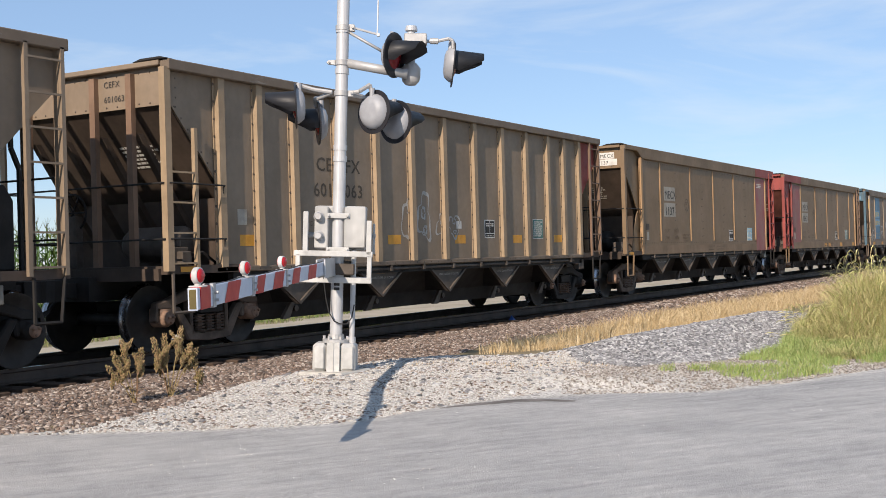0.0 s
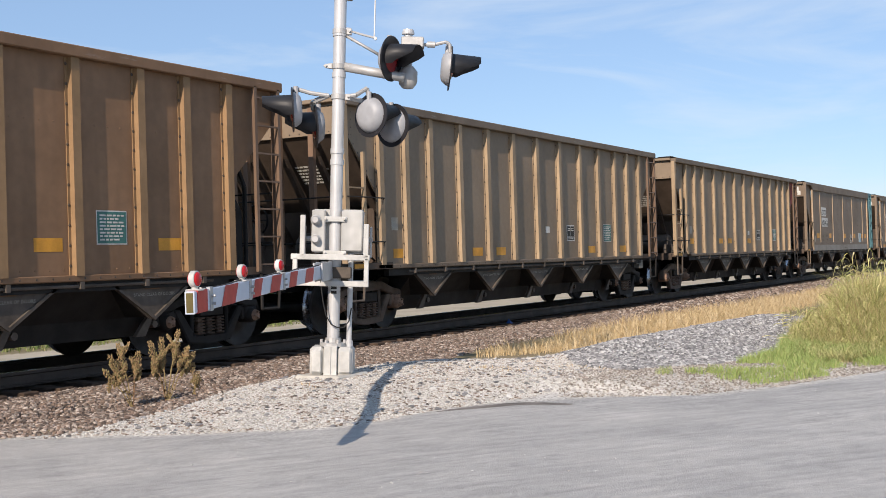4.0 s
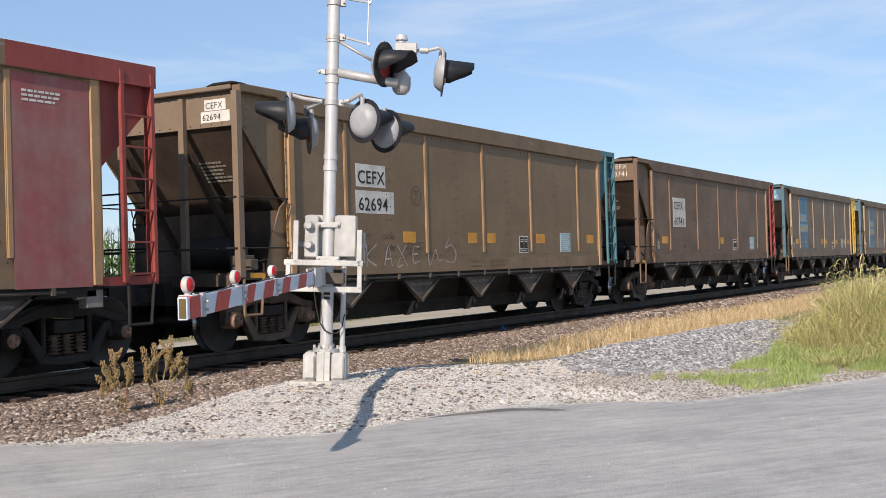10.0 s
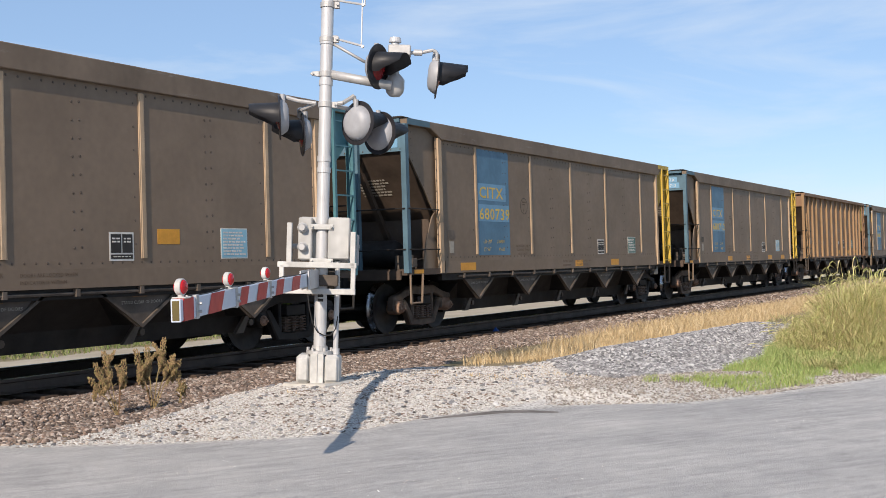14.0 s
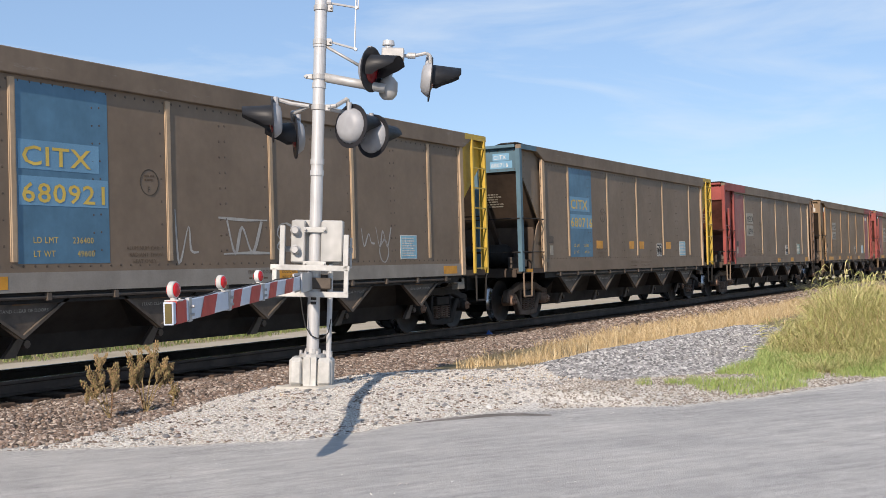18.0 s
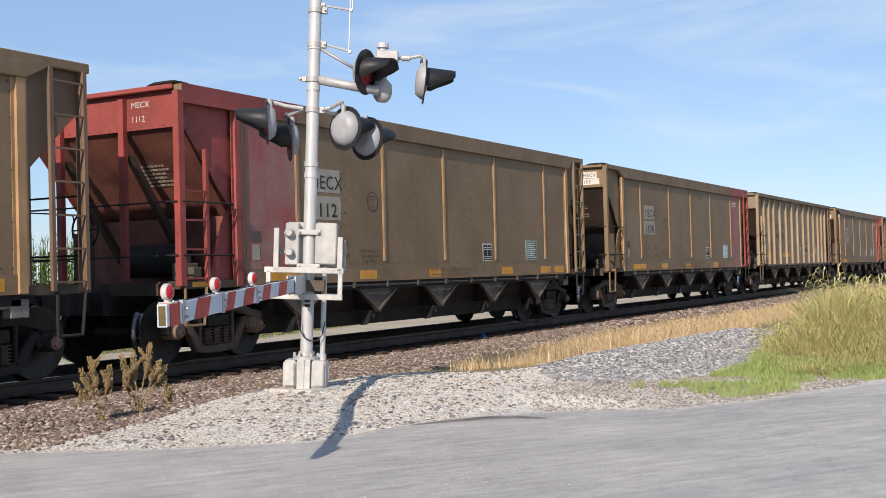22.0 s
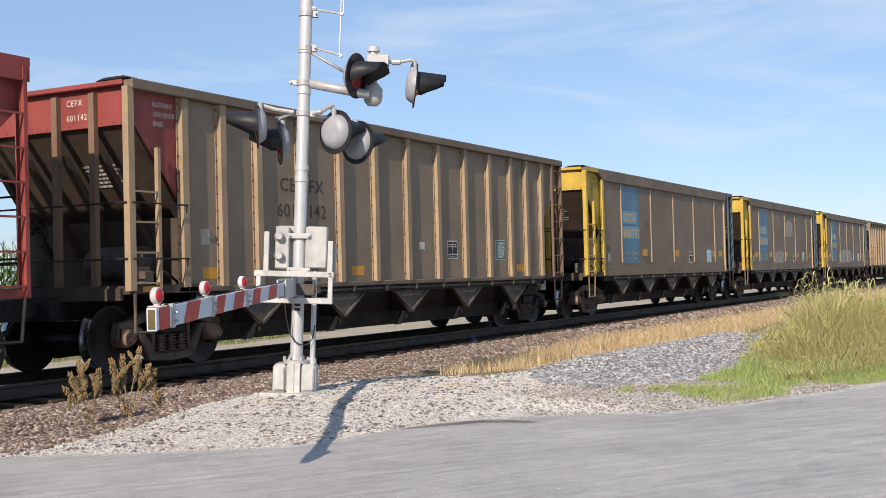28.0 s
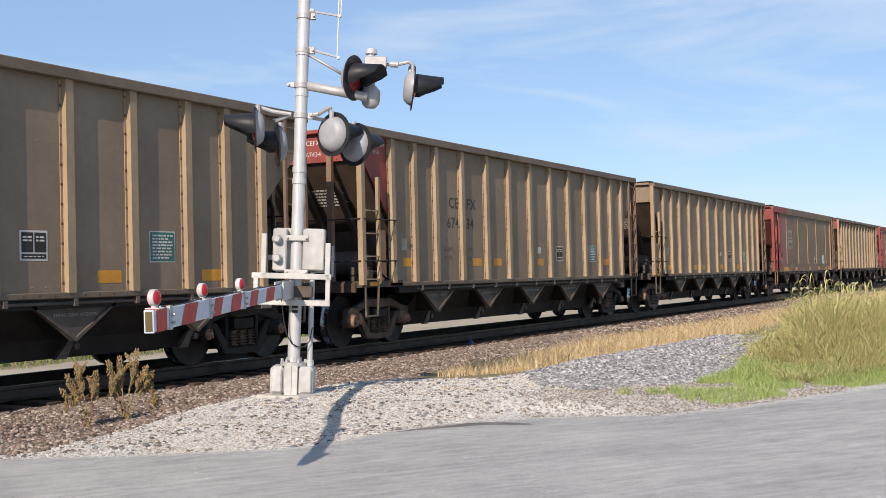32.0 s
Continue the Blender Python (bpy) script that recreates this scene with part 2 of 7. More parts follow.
BOARD_WHITE = material("white_reflective_board", (0.52, 0.58, 0.68), 0.4, vary=0.05)
BOARD_RED = material("red_reflective_board", (0.42, 0.022, 0.022), 0.4, vary=0.1, scale=6)
AMBER = material("brass_end_plate", (0.10, 0.075, 0.018), 0.5, vary=0.1)
CABLE = material("black_cable", (0.025, 0.025, 0.025), 0.6)
RAIL = material("brown_rail_steel", (0.060, 0.045, 0.036), 0.7, vary=0.2, scale=3, bump=0.1)
RAILTOP = material("polished_rail_head", (0.32, 0.31, 0.30), 0.22, metal=1.0, vary=0.08)
TIE = material("weathered_timber_tie", (0.07, 0.046, 0.032), 0.9, vary=0.3, scale=6, bump=0.5, bump_scale=30)
CONCRETE = material("pale_concrete", (0.50, 0.48, 0.44), 0.85, vary=0.1, scale=5, bump=0.2)
DARK_EDGE = material("dark_edge_strip", (0.19, 0.17, 0.155), 0.9, vary=0.2, scale=5, bump=0.4)
BLUEBIT = material("blue_plastic", (0.02, 0.07, 0.25), 0.5)
BALLAST_STONE = islands("ballast_stone", [(0.29, 0.235, 0.20), (0.065, 0.052, 0.045), (0.23, 0.17, 0.14), (0.47, 0.41, 0.36), (0.05, 0.042, 0.038), (0.22, 0.155, 0.12), (0.15, 0.12, 0.10)])
GREY_STONE = islands("grey_limestone", [(0.22, 0.22, 0.23), (0.09, 0.09, 0.095), (0.38, 0.38, 0.385), (0.14, 0.14, 0.145), (0.55, 0.55, 0.55), (0.18, 0.175, 0.175)])
WHITE_STONE = islands("white_limestone_chip", [(0.54, 0.53, 0.505), (0.43, 0.42, 0.40), (0.62, 0.61, 0.585), (0.49, 0.475, 0.45), (0.38, 0.33, 0.28), (0.22, 0.205, 0.19)])
MIXED_CHIP = islands("soiled_gravel_chip", [(0.36, 0.33, 0.295), (0.17, 0.145, 0.125), (0.48, 0.455, 0.42), (0.25, 0.215, 0.185), (0.12, 0.105, 0.095)])
DRY_GRASS = islands("dry_straw_grass", [(0.56, 0.43, 0.24), (0.46, 0.33, 0.17), (0.66, 0.54, 0.35), (0.36, 0.26, 0.135)])
GREEN_GRASS = islands("green_grass", [(0.33, 0.36, 0.11), (0.46, 0.45, 0.18), (0.58, 0.50, 0.25), (0.21, 0.26, 0.07), (0.62, 0.50, 0.28), (0.38, 0.40, 0.13)])
LAWN_GREEN = islands("fresh_green_grass", [(0.25, 0.35, 0.10), (0.34, 0.41, 0.14), (0.19, 0.28, 0.08), (0.43, 0.41, 0.19)])
FAR_GRASS = islands("verge_grass", [(0.12, 0.18, 0.055), (0.20, 0.235, 0.085), (0.085, 0.135, 0.04), (0.28, 0.265, 0.13)])
CORN = islands("corn_leaf", [(0.06, 0.13, 0.025), (0.10, 0.17, 0.04), (0.04, 0.09, 0.02), (0.16, 0.20, 0.06)])
TASSEL = islands("corn_tassel", [(0.24, 0.20, 0.09), (0.18, 0.16, 0.07)])
SEED = islands("brown_seed_head", [(0.25, 0.165, 0.085), (0.36, 0.25, 0.13), (0.15, 0.11, 0.06), (0.28, 0.24, 0.10)])
STALK = islands("weed_stalk", [(0.16, 0.15, 0.07), (0.25, 0.19, 0.09), (0.20, 0.12, 0.08)])
LEAF = islands("tree_leaf", [(0.05, 0.085, 0.03), (0.075, 0.11, 0.04), (0.04, 0.06, 0.025)])
BARK = material("bark", (0.12, 0.09, 0.07), 0.9)


# ---- mesh tools ----
MESHES = {}


def add(bm, pts, faces):
    v = [bm.verts.new(p) for p in pts]
    for f in faces:
        bm.faces.new([v[q] for q in f])


BOXF = [(0, 1, 3, 2), (4, 6, 7, 5), (0, 4, 5, 1), (2, 3, 7, 6), (0, 2, 6, 4), (1, 5, 7, 3)]


def box(bm, x0, x1, y0, y1, z0, z1):
    add(bm, [(x, y, z) for x in (x0, x1) for y in (y0, y1) for z in (z0, z1)], [tuple(reversed(f)) for f in BOXF])


def prism(bm, outline, y0, y1, axis="y"):
    """An outline in (x, z), or in (y, z) with axis x, pushed through from y0 to y1."""
    q = len(outline)
    if axis == "y":
        pts = [(a, y0, b) for a, b in outline] + [(a, y1, b) for a, b in outline]
    else:
        pts = [(y0, a, b) for a, b in outline] + [(y1, a, b) for a, b in outline]
    fs = [tuple(range(q)), tuple(range(2 * q - 1, q - 1, -1))] + [(a, a + q, (a + 1) % q + q, (a + 1) % q) for a in range(q)]
    add(bm, pts, fs)


def tube(bm, p0, p1, r, sides=8, r1=None, cap=True):
    p0, p1 = Vector(p0), Vector(p1)
    r1 = r if r1 is None else r1
    d = (p1 - p0).normalized()
    a = d.orthogonal().normalized()
    b = d.cross(a)
    ring = [(math.cos(2 * math.pi * q / sides), math.sin(2 * math.pi * q / sides)) for q in range(sides)]
    pts = [p0 + (a * c + b * s) * r for c, s in ring] + [p1 + (a * c + b * s) * r1 for c, s in ring]
    fs = [(q, (q + 1) % sides, (q + 1) % sides + sides, q + sides) for q in range(sides)]
    if cap:
        fs += [tuple(range(sides - 1, -1, -1)), tuple(range(sides, 2 * sides))]
    add(bm, pts, fs)


def pipe(bm, pts, r, sides=6):
    for a, b in zip(pts, pts[1:]):
        tube(bm, a, b, r, sides)


def lathe(bm, prof, sides=20, axis="y", cap=False):
    """A profile of (radius, along) spun round an axis."""
    pts, fs, q = [], [], len(prof)
    for s in range(sides):
        c, d = math.cos(2 * math.pi * s / sides), math.sin(2 * math.pi * s / sides)
        for r, h in prof:
            pts.append({"y": (r * c, h, r * d), "x": (h, r * c, r * d), "z": (r * c, r * d, h)}[axis])
    for s in range(sides):
        o, o2 = s * q, (s + 1) % sides * q
        for a in range(q - 1):
            fs.append((o + a, o + a + 1, o2 + a + 1, o2 + a))
    add(bm, pts, fs)


def mesh(key, build, bevel=0.0, smooth=False):
    """The mesh of that key, built once and then shared."""
    if key not in MESHES:
        bm = bmesh.new()
        build(bm)
        bmesh.ops.remove_doubles(bm, verts=bm.verts, dist=0.00005)
        if bevel:
            bmesh.ops.bevel(bm, geom=bm.edges[:], offset=bevel, segments=1, affect="EDGES", clamp_overlap=True)
        bmesh.ops.recalc_face_normals(bm, faces=bm.faces)
        me = bpy.data.meshes.new(str(key[0] if isinstance(key, tuple) else key))
        bm.to_mesh(me)
        bm.free()
        if smooth:
            me.polygons.foreach_set("use_smooth", [True] * len(me.polygons))
        me.materials.append(None)
        MESHES[key] = me
    return MESHES[key]


def part(name, me, mat, parent, label="", m=None):
    """One mesh object under a thing or a part."""
    ob = new(name, me)
    ob.parent = parent
    if m is not None:
        ob.matrix_basis = m
    ob.material_slots[0].link = "OBJECT"
    ob.material_slots[0].material = mat
    if label:
        ob["label"] = label
    if name in ("small_print", "seed_spray", "seed_head", "lettering"):
        ob["kind"] = "stuff"
    return ob


def thing(name, m, label, category, group="", kind=""):
    ob = new(name)
    ob.matrix_basis = m
    ob.empty_display_size = 0.2
    return tagged(ob, label, category, group, kind)


def raw(name, verts, faces, mat, label="", category="", kind="", parent=None):
    me = bpy.data.meshes.new(name)
    me.from_pydata(verts, [], faces)
    me.update()
    me.materials.append(mat)
    ob = new(name, me)
    if parent:
        ob.parent = parent
    return tagged(ob, label, category, "", kind)


def noise2(x, y, s, seed=0.0):
    return noise.noise(Vector((x * s + seed, y * s - seed, seed * 0.37)))


def ease(a, b, v):
    q = min(1.0, max(0.0, (v - a) / (b - a)))
    return q * q * (3 - 2 * q)


# ---- ground ----
TRACK_Y = 12.16
ROAD_EDGE = [(-40, 30), (-8, 17.5), (2.0, 11.3), (6.47, 8.04), (6.97, 7.06), (7.66, 6.01), (8.15, 5.55), (9.19, 5.43), (9.86, 5.01), (10.74, 4.2), (10.97, 3.42), (11.92, 2.83), (13.45, 2.16), (20, -0.6), (60, -14), (400, -120)]
APRON_EDGE = [(-40, 31), (-8, 18.0), (2.0, 11.4), (6.2, 8.5), (7.1, 7.75), (8.2, 7.8), (9.2, 8.02), (10.4, 8.48), (11.9, 8.98), (13.28, 8.9), (13.65, 8.0), (13.9, 7.2), (14.4, 6.4), (15.2, 3.9), (16, 1.0), (30, -4), (400, -118)]


def along(line, x):
    for (x0, y0), (x1, y1) in zip(line, line[1:]):
        if x0 <= x <= x1:
            return y0 + (y1 - y0) * (x - x0) / (x1 - x0)
    return line[-1][1] if x > line[-1][0] else line[0][1]


def height(x, y):
    z = -0.2
    z += 0.13 * ease(0.1, 1.3, y - along(ROAD_EDGE, x)) * math.exp(-((x - 10.7) / 3.0) ** 2) * (1 - ease(7.9, 8.8, y))
    z -= 0.09 * math.exp(-((y - 9.1) / 0.6) ** 2) * ease(6, 8, x)
    d = abs(y - TRACK_Y)
    z -= 0.055 * (1 - ease(1.5, 2.4, d))
    if y > TRACK_Y:
        z -= 0.12 * ease(2.0, 4.5, d)
    t = min(1.0, max(0.0, (x - 14.0) / 8.0))
    py = 5.75 - 0.45 * t
    if 11 < x < 26:
        z += 0.22 * math.exp(-((y - py) / 0.7) ** 2) * ease(12.2, 15.5, x) * (1 - ease(20.5, 24, x))
    if y < TRACK_Y and x > 12:
        z -= 0.12 * ease(12, 18, x) * math.exp(-((y - 8.2) / 1.1) ** 2)
    far = math.hypot(x - 10, y - 6)
    z += 0.012 * noise2(x, y, 2.1) * (1 if y > along(ROAD_EDGE, x) else 0.4)
    if far > 40:
        z += 0.15 * ease(40, 200, far) * noise2(x, y, 0.01, 3)
    return z


def lines(dense0, dense1, step, lo, hi):
    v = list(np.arange(dense0, dense1, step))
    a, s = dense1, step
    while a < hi:
        v.append(a)
        s *= 1.13
        a += s
    v.append(hi)
    a, s = dense0, step
    while a > lo:
        s *= 1.13
        a -= s
        v.append(max(a, lo))
    return sorted(set(v))


def ground_material():
    m = bpy.data.materials.new("ground_surfaces")
    m.use_nodes = True
    n, k = m.node_tree.nodes, m.node_tree.links
    b = n["Principled BSDF"]
    b.inputs["Specular IOR Level"].default_value = 0.2
    tc = n.new("ShaderNodeTexCoord")

    def tex(scale, detail=5.0, rough=0.6, stretch=None):
        t = n.new("ShaderNodeTexNoise")
        t.inputs["Scale"].default_value, t.inputs["Detail"].default_value, t.inputs["Roughness"].default_value = scale, detail, rough
        if stretch:
            mp = n.new("ShaderNodeMapping")
            mp.inputs["Scale"].default_value, mp.inputs["Rotation"].default_value = stretch, (0, 0, radians(32))
            k.new(tc.outputs["Object"], mp.inputs["Vector"])
            k.new(mp.outputs["Vector"], t.inputs["Vector"])
        else:
            k.new(tc.outputs["Object"], t.inputs["Vector"])
        return t.outputs["Fac"]

    def ramp(fac, *stops):
        r = n.new("ShaderNodeValToRGB")
        e = r.color_ramp.elements
        while len(e) < len(stops):
            e.new(0.5)
        for q, (p, c) in enumerate(stops):
            e[q].position, e[q].color = p, (*c, 1)
        k.new(fac, r.inputs["Fac"])
        return r.outputs["Color"]

    def blend(a, c, fac, mode="MIX", amount=None):
        x = n.new("ShaderNodeMix")
        x.data_type, x.blend_type = "RGBA", mode
        k.new(a, x.inputs["A"])
        k.new(c, x.inputs["B"])
        if amount is None:
            k.new(fac, x.inputs["Factor"])
        else:
            x.inputs["Factor"].default_value = amount
        return x.outputs["Result"]

    grain = ramp(tex(140.0, 3.0), (0.3, (0.25, 0.25, 0.25)), (0.7, (0.75, 0.75, 0.75)))
    asphalt = ramp(tex(0.9, 6.0), (0.3, (0.335, 0.330, 0.324)), (0.5, (0.385, 0.377, 0.368)), (0.72, (0.435, 0.424, 0.410)))
    turn = n.new("ShaderNodeVectorRotate")
    turn.rotation_type = "Z_AXIS"
    turn.inputs["Angle"].default_value = radians(34)
    k.new(tc.outputs["Object"], turn.inputs["Vector"])
    lengthen = n.new("ShaderNodeMapping")
    lengthen.inputs["Scale"].default_value = (0.8, 7.0, 1.0)
    k.new(turn.outputs["Vector"], lengthen.inputs["Vector"])
    sweep = n.new("ShaderNodeTexNoise")
    sweep.inputs["Scale"].default_value, sweep.inputs["Detail"].default_value, sweep.inputs["Roughness"].default_value = 1.6, 7.0, 0.7
    k.new(lengthen.outputs["Vector"], sweep.inputs["Vector"])
    sweeps = ramp(sweep.outputs["Fac"], (0.36, (0.36, 0.36, 0.36)), (0.64, (0.63, 0.625, 0.61)))
    tracks = ramp(tex(5.0, 5.0, 0.65), (0.35, (0.44, 0.44, 0.44)), (0.65, (0.56, 0.56, 0.56)))
    speck = ramp(tex(260.0, 2.0, 0.7), (0.36, (0.12, 0.12, 0.12)), (0.5, (0.5, 0.5, 0.5)), (0.66, (0.86, 0.86, 0.86)))
    pits = ramp(tex(30.0, 6.0, 0.75), (0.33, (0.34, 0.34, 0.34)), (0.45, (0.5, 0.5, 0.5)), (0.70, (0.62, 0.62, 0.62)))
    asphalt = blend(blend(asphalt, sweeps, None, "OVERLAY", 0.5), pits, None, "OVERLAY", 0.8)
    asphalt = blend(blend(blend(asphalt, tracks, None, "OVERLAY", 0.6), grain, None, "OVERLAY", 0.6), speck, None, "OVERLAY", 0.55)
    chips = n.new("ShaderNodeTexVoronoi")
    chips.inputs["Scale"].default_value = 42.0
    k.new(tc.outputs["Object"], chips.inputs["Vector"])
    chipc = n.new("ShaderNodeSeparateColor")
    k.new(chips.outputs["Color"], chipc.inputs["Color"])
    apron = ramp(chipc.outputs[0], (0.0, (0.27, 0.255, 0.24)), (0.35, (0.46, 0.445, 0.42)), (1.0, (0.62, 0.605, 0.58)))
    apron = blend(apron, ramp(tex(2.2, 6.0), (0.35, (0.36, 0.36, 0.35)), (0.65, (0.60, 0.59, 0.58))), None, "OVERLAY", 0.6)
    bal = ramp(chipc.outputs[1], (0.0, (0.05, 0.04, 0.035)), (0.5, (0.10, 0.075, 0.065)), (1.0, (0.17, 0.14, 0.12)))
    soil = ramp(tex(0.35, 7.0), (0.3, (0.17, 0.15, 0.085)), (0.5, (0.23, 0.19, 0.115)), (0.7, (0.31, 0.25, 0.165)))
    dirt = ramp(tex(0.8, 6.0), (0.3, (0.34, 0.30, 0.23)), (0.7, (0.47, 0.42, 0.34)))
    att = n.new("ShaderNodeVertexColor")
    att.layer_name = "surface"
    sep = n.new("ShaderNodeSeparateColor")
    k.new(att.outputs["Color"], sep.inputs["Color"])
    jag = tex(9.0, 4.0)

    def edge(ch):
        a = n.new("ShaderNodeMath")
        a.operation = "ADD"
        k.new(ch, a.inputs[0])
        s = n.new("ShaderNodeMath")
        s.operation = "MULTIPLY_ADD"
        s.inputs[1].default_value, s.inputs[2].default_value = 0.7, -0.35
        k.new(jag, s.inputs[0])
        k.new(s.outputs[0], a.inputs[1])
        r = n.new("ShaderNodeMapRange")
        r.inputs["From Min"].default_value, r.inputs["From Max"].default_value = 0.38, 0.62
        k.new(a.outputs[0], r.inputs["Value"])
        return r.outputs["Result"]

    col = blend(soil, dirt, edge(att.outputs["Alpha"]))
    col = blend(col, bal, edge(sep.outputs[2]))
    col = blend(col, apron, edge(sep.outputs[1]))
    col = blend(col, asphalt, edge(sep.outputs[0]))
    k.new(col, b.inputs["Base Color"])
    b.inputs["Roughness"].default_value = 0.9
    bp = n.new("ShaderNodeBump")
    bp.inputs["Strength"].default_value, bp.inputs["Distance"].default_value = 0.5, 0.012
    k.new(tex(70.0, 4.0), bp.inputs["Height"])
    k.new(bp.outputs["Normal"], b.inputs["Normal"])
    return m


def path_half(x):
    return 1.85 + 1.2 * ease(20, 38, x)


def build_ground():
    xs, ys = lines(4.5, 21.0, 0.09, -1600, 1600), lines(2.0, 11.2, 0.075, -1600, 1600)
    nx, ny = len(xs), len(ys)
    verts = [(x, y, height(x, y)) for y in ys for x in xs]
    faces = [(j * nx + i, j * nx + i + 1, (j + 1) * nx + i + 1, (j + 1) * nx + i) for j in range(ny - 1) for i in range(nx - 1)]
    ob = raw("ground", verts, faces, ground_material(), "level ground of asphalt, pale gravel, ballast, verge and field", "ground", "structure")
    me = ob.data
    me.polygons.foreach_set("use_smooth", [True] * len(me.polygons))
    lay = me.color_attributes.new("surface", "FLOAT_COLOR", "POINT")
    cols = np.zeros((len(verts), 4), dtype=np.float32)
    for q, (x, y, z) in enumerate(verts):
        re, ae = along(ROAD_EDGE, x), along(APRON_EDGE, x)
        road = 0.5 + (re - y) / 0.5
        apr = 0.5 + (ae - y) / 0.6
        if x > 10.6:
            apr -= 1.6 * ease(10.6, 12.4, x) * (1 - ease(4.6, 5.6, y + 0.25 * noise2(x, y, 1.2, 8)))
        ball = 0.5 + (3.6 - abs(y - TRACK_Y)) / 0.6 if y < TRACK_Y else 0.5 + (2.1 - abs(y - TRACK_Y)) / 0.5
        if x > 13.5 and y < TRACK_Y:
            ball = 0.5 + (2.9 - abs(y - TRACK_Y)) / 0.8
        dirt = 0.5 + (path_half(x) - abs(y - 13.8 - path_half(x)) + 0.45 * noise2(x, y, 0.5, 4) + 0.3 * noise2(x, y, 2.0, 6)) / 0.8
        cols[q] = [min(1, max(0, v)) for v in (road, apr, ball, dirt)]
    lay.data.foreach_set("color", cols.ravel())


build_ground()

# ---- track ----
track = thing("railway_track", pose(0, 0, 0), "straight railway track of brown rails on timber ties in ballast", "railway track", kind="structure")
RAILPROF = [(-0.037, 0.0), (0.037, 0.0), (0.037, -0.035), (0.012, -0.05), (0.012, -0.145), (0.07, -0.165), (0.07, -0.172), (-0.07, -0.172), (-0.07, -0.165), (-0.012, -0.145), (-0.012, -0.05), (-0.037, -0.035)]
for side in (-0.755, 0.755):
    r = part("rail", mesh("rail", lambda bm: prism(bm, RAILPROF, -120, 420, "x"), 0.0), RAIL, track, m=pose(0, TRACK_Y + side, 0))
    part("rail_head", mesh("rail_head", lambda bm: box(bm, -120, 420, -0.024, 0.024, 0.0, 0.003)), RAILTOP, r, "polished running surface")
for q in range(150):
    x = 4 + q * 0.52
    part("tie", mesh("tie", lambda bm: box(bm, -0.115, 0.115, -1.3, 1.3, -0.17, 0.0), 0.012), TIE, track, m=pose(x + random.uniform(-.03, .03), TRACK_Y + random.uniform(-.05, .05), -0.195 + random.uniform(-0.012, 0.0), 0, 0, random.uniform(-1.2, 1.2)))


def far_ties(bm):
    for q in range(-230, 620):
        x = 4 + q * 0.52
        if q < 0 or q >= 150:
            box(bm, x - .115, x + .115, TRACK_Y - 1.3, TRACK_Y + 1.3, -0.34, -0.172)


part("ties_further_off", mesh("far_ties", far_ties), TIE, track)["kind"] = "stuff"


# ---- hopper cars ----
SMOOTH_POSTS = [2.68, 5.24, 7.45, 9.65, 12.21]
RIBS = [1.06, 1.88, 2.72, 3.82, 4.95, 6.07, 7.20, 8.37, 9.52, 10.62, 11.69, 12.53, 13.38]
WIDE_RIBS = [1.07, 2.38, 3.75, 4.92, 6.06, 7.20, 8.40, 9.55, 10.68, 12.02, 13.40]
V_TIPS = [2.83, 5.10, 7.37, 9.64, 11.91]
END = 14.53
SS, RS = -1.54, -1.50          # outer faces of the side sheets


def hat(bm, base, top, depth, z0, z1, y):
    o = [(-base / 2, y), (-base / 2, y - 0.012), (-top / 2 - 0.01, y - 0.012), (-top / 2, y - depth), (top / 2, y - depth), (top / 2 + 0.01, y - 0.012), (base / 2, y - 0.012), (base / 2, y)]
    q = len(o)
    add(bm, [(a, b, z0) for a, b in o] + [(a, b, z1) for a, b in o], [tuple(range(q)), tuple(range(2 * q - 1, q - 1, -1))] + [(a, a + q, (a + 1) % q + q, (a + 1) % q) for a in range(q)])


def hats(bm, places, base, top, depth, z0, z1, y):
    for x in places:
        o = len(bm.verts)
        hat(bm, base, top, depth, z0, z1, y)
        bm.verts.ensure_lookup_table()
        for v in bm.verts[o:]:
            v.co.x += x


def dome(bm, x, y, z, r=0.021):
    """A rivet head on a wall that faces -y."""
    ring = [(x + r * math.cos(a), y, z + r * math.sin(a)) for a in [q * math.pi / 3 for q in range(6)]]
    add(bm, ring + [(x, y - r * 0.45, z)], [(q, (q + 1) % 6, 6) for q in range(6)])


def side_sheet_s(bm):
    box(bm, 1.30, 13.50, SS, SS + 0.03, 1.08, 3.58)


def lower_flange_s(bm):
    box(bm, 1.36, 13.48, SS - 0.012, SS, 1.07, 1.30)


def side_sheet_r(bm):
    box(bm, 1.0, 13.46, RS, RS + 0.03, 1.12, 3.74)


def chord_s(bm):
    prism(bm, [(0, 3.75), (0, 3.87), (END, 3.87), (END, 3.75), (13.9, 3.75), (13.55, 3.57), (1.25, 3.57), (0.85, 3.75)], -1.60, -1.46)


def chord_r(bm):
    box(bm, 0.0, END, -1.62, -1.46, 3.73, 3.87)
    box(bm, 0.9, 13.5, -1.56, -1.50, 1.06, 1.14)


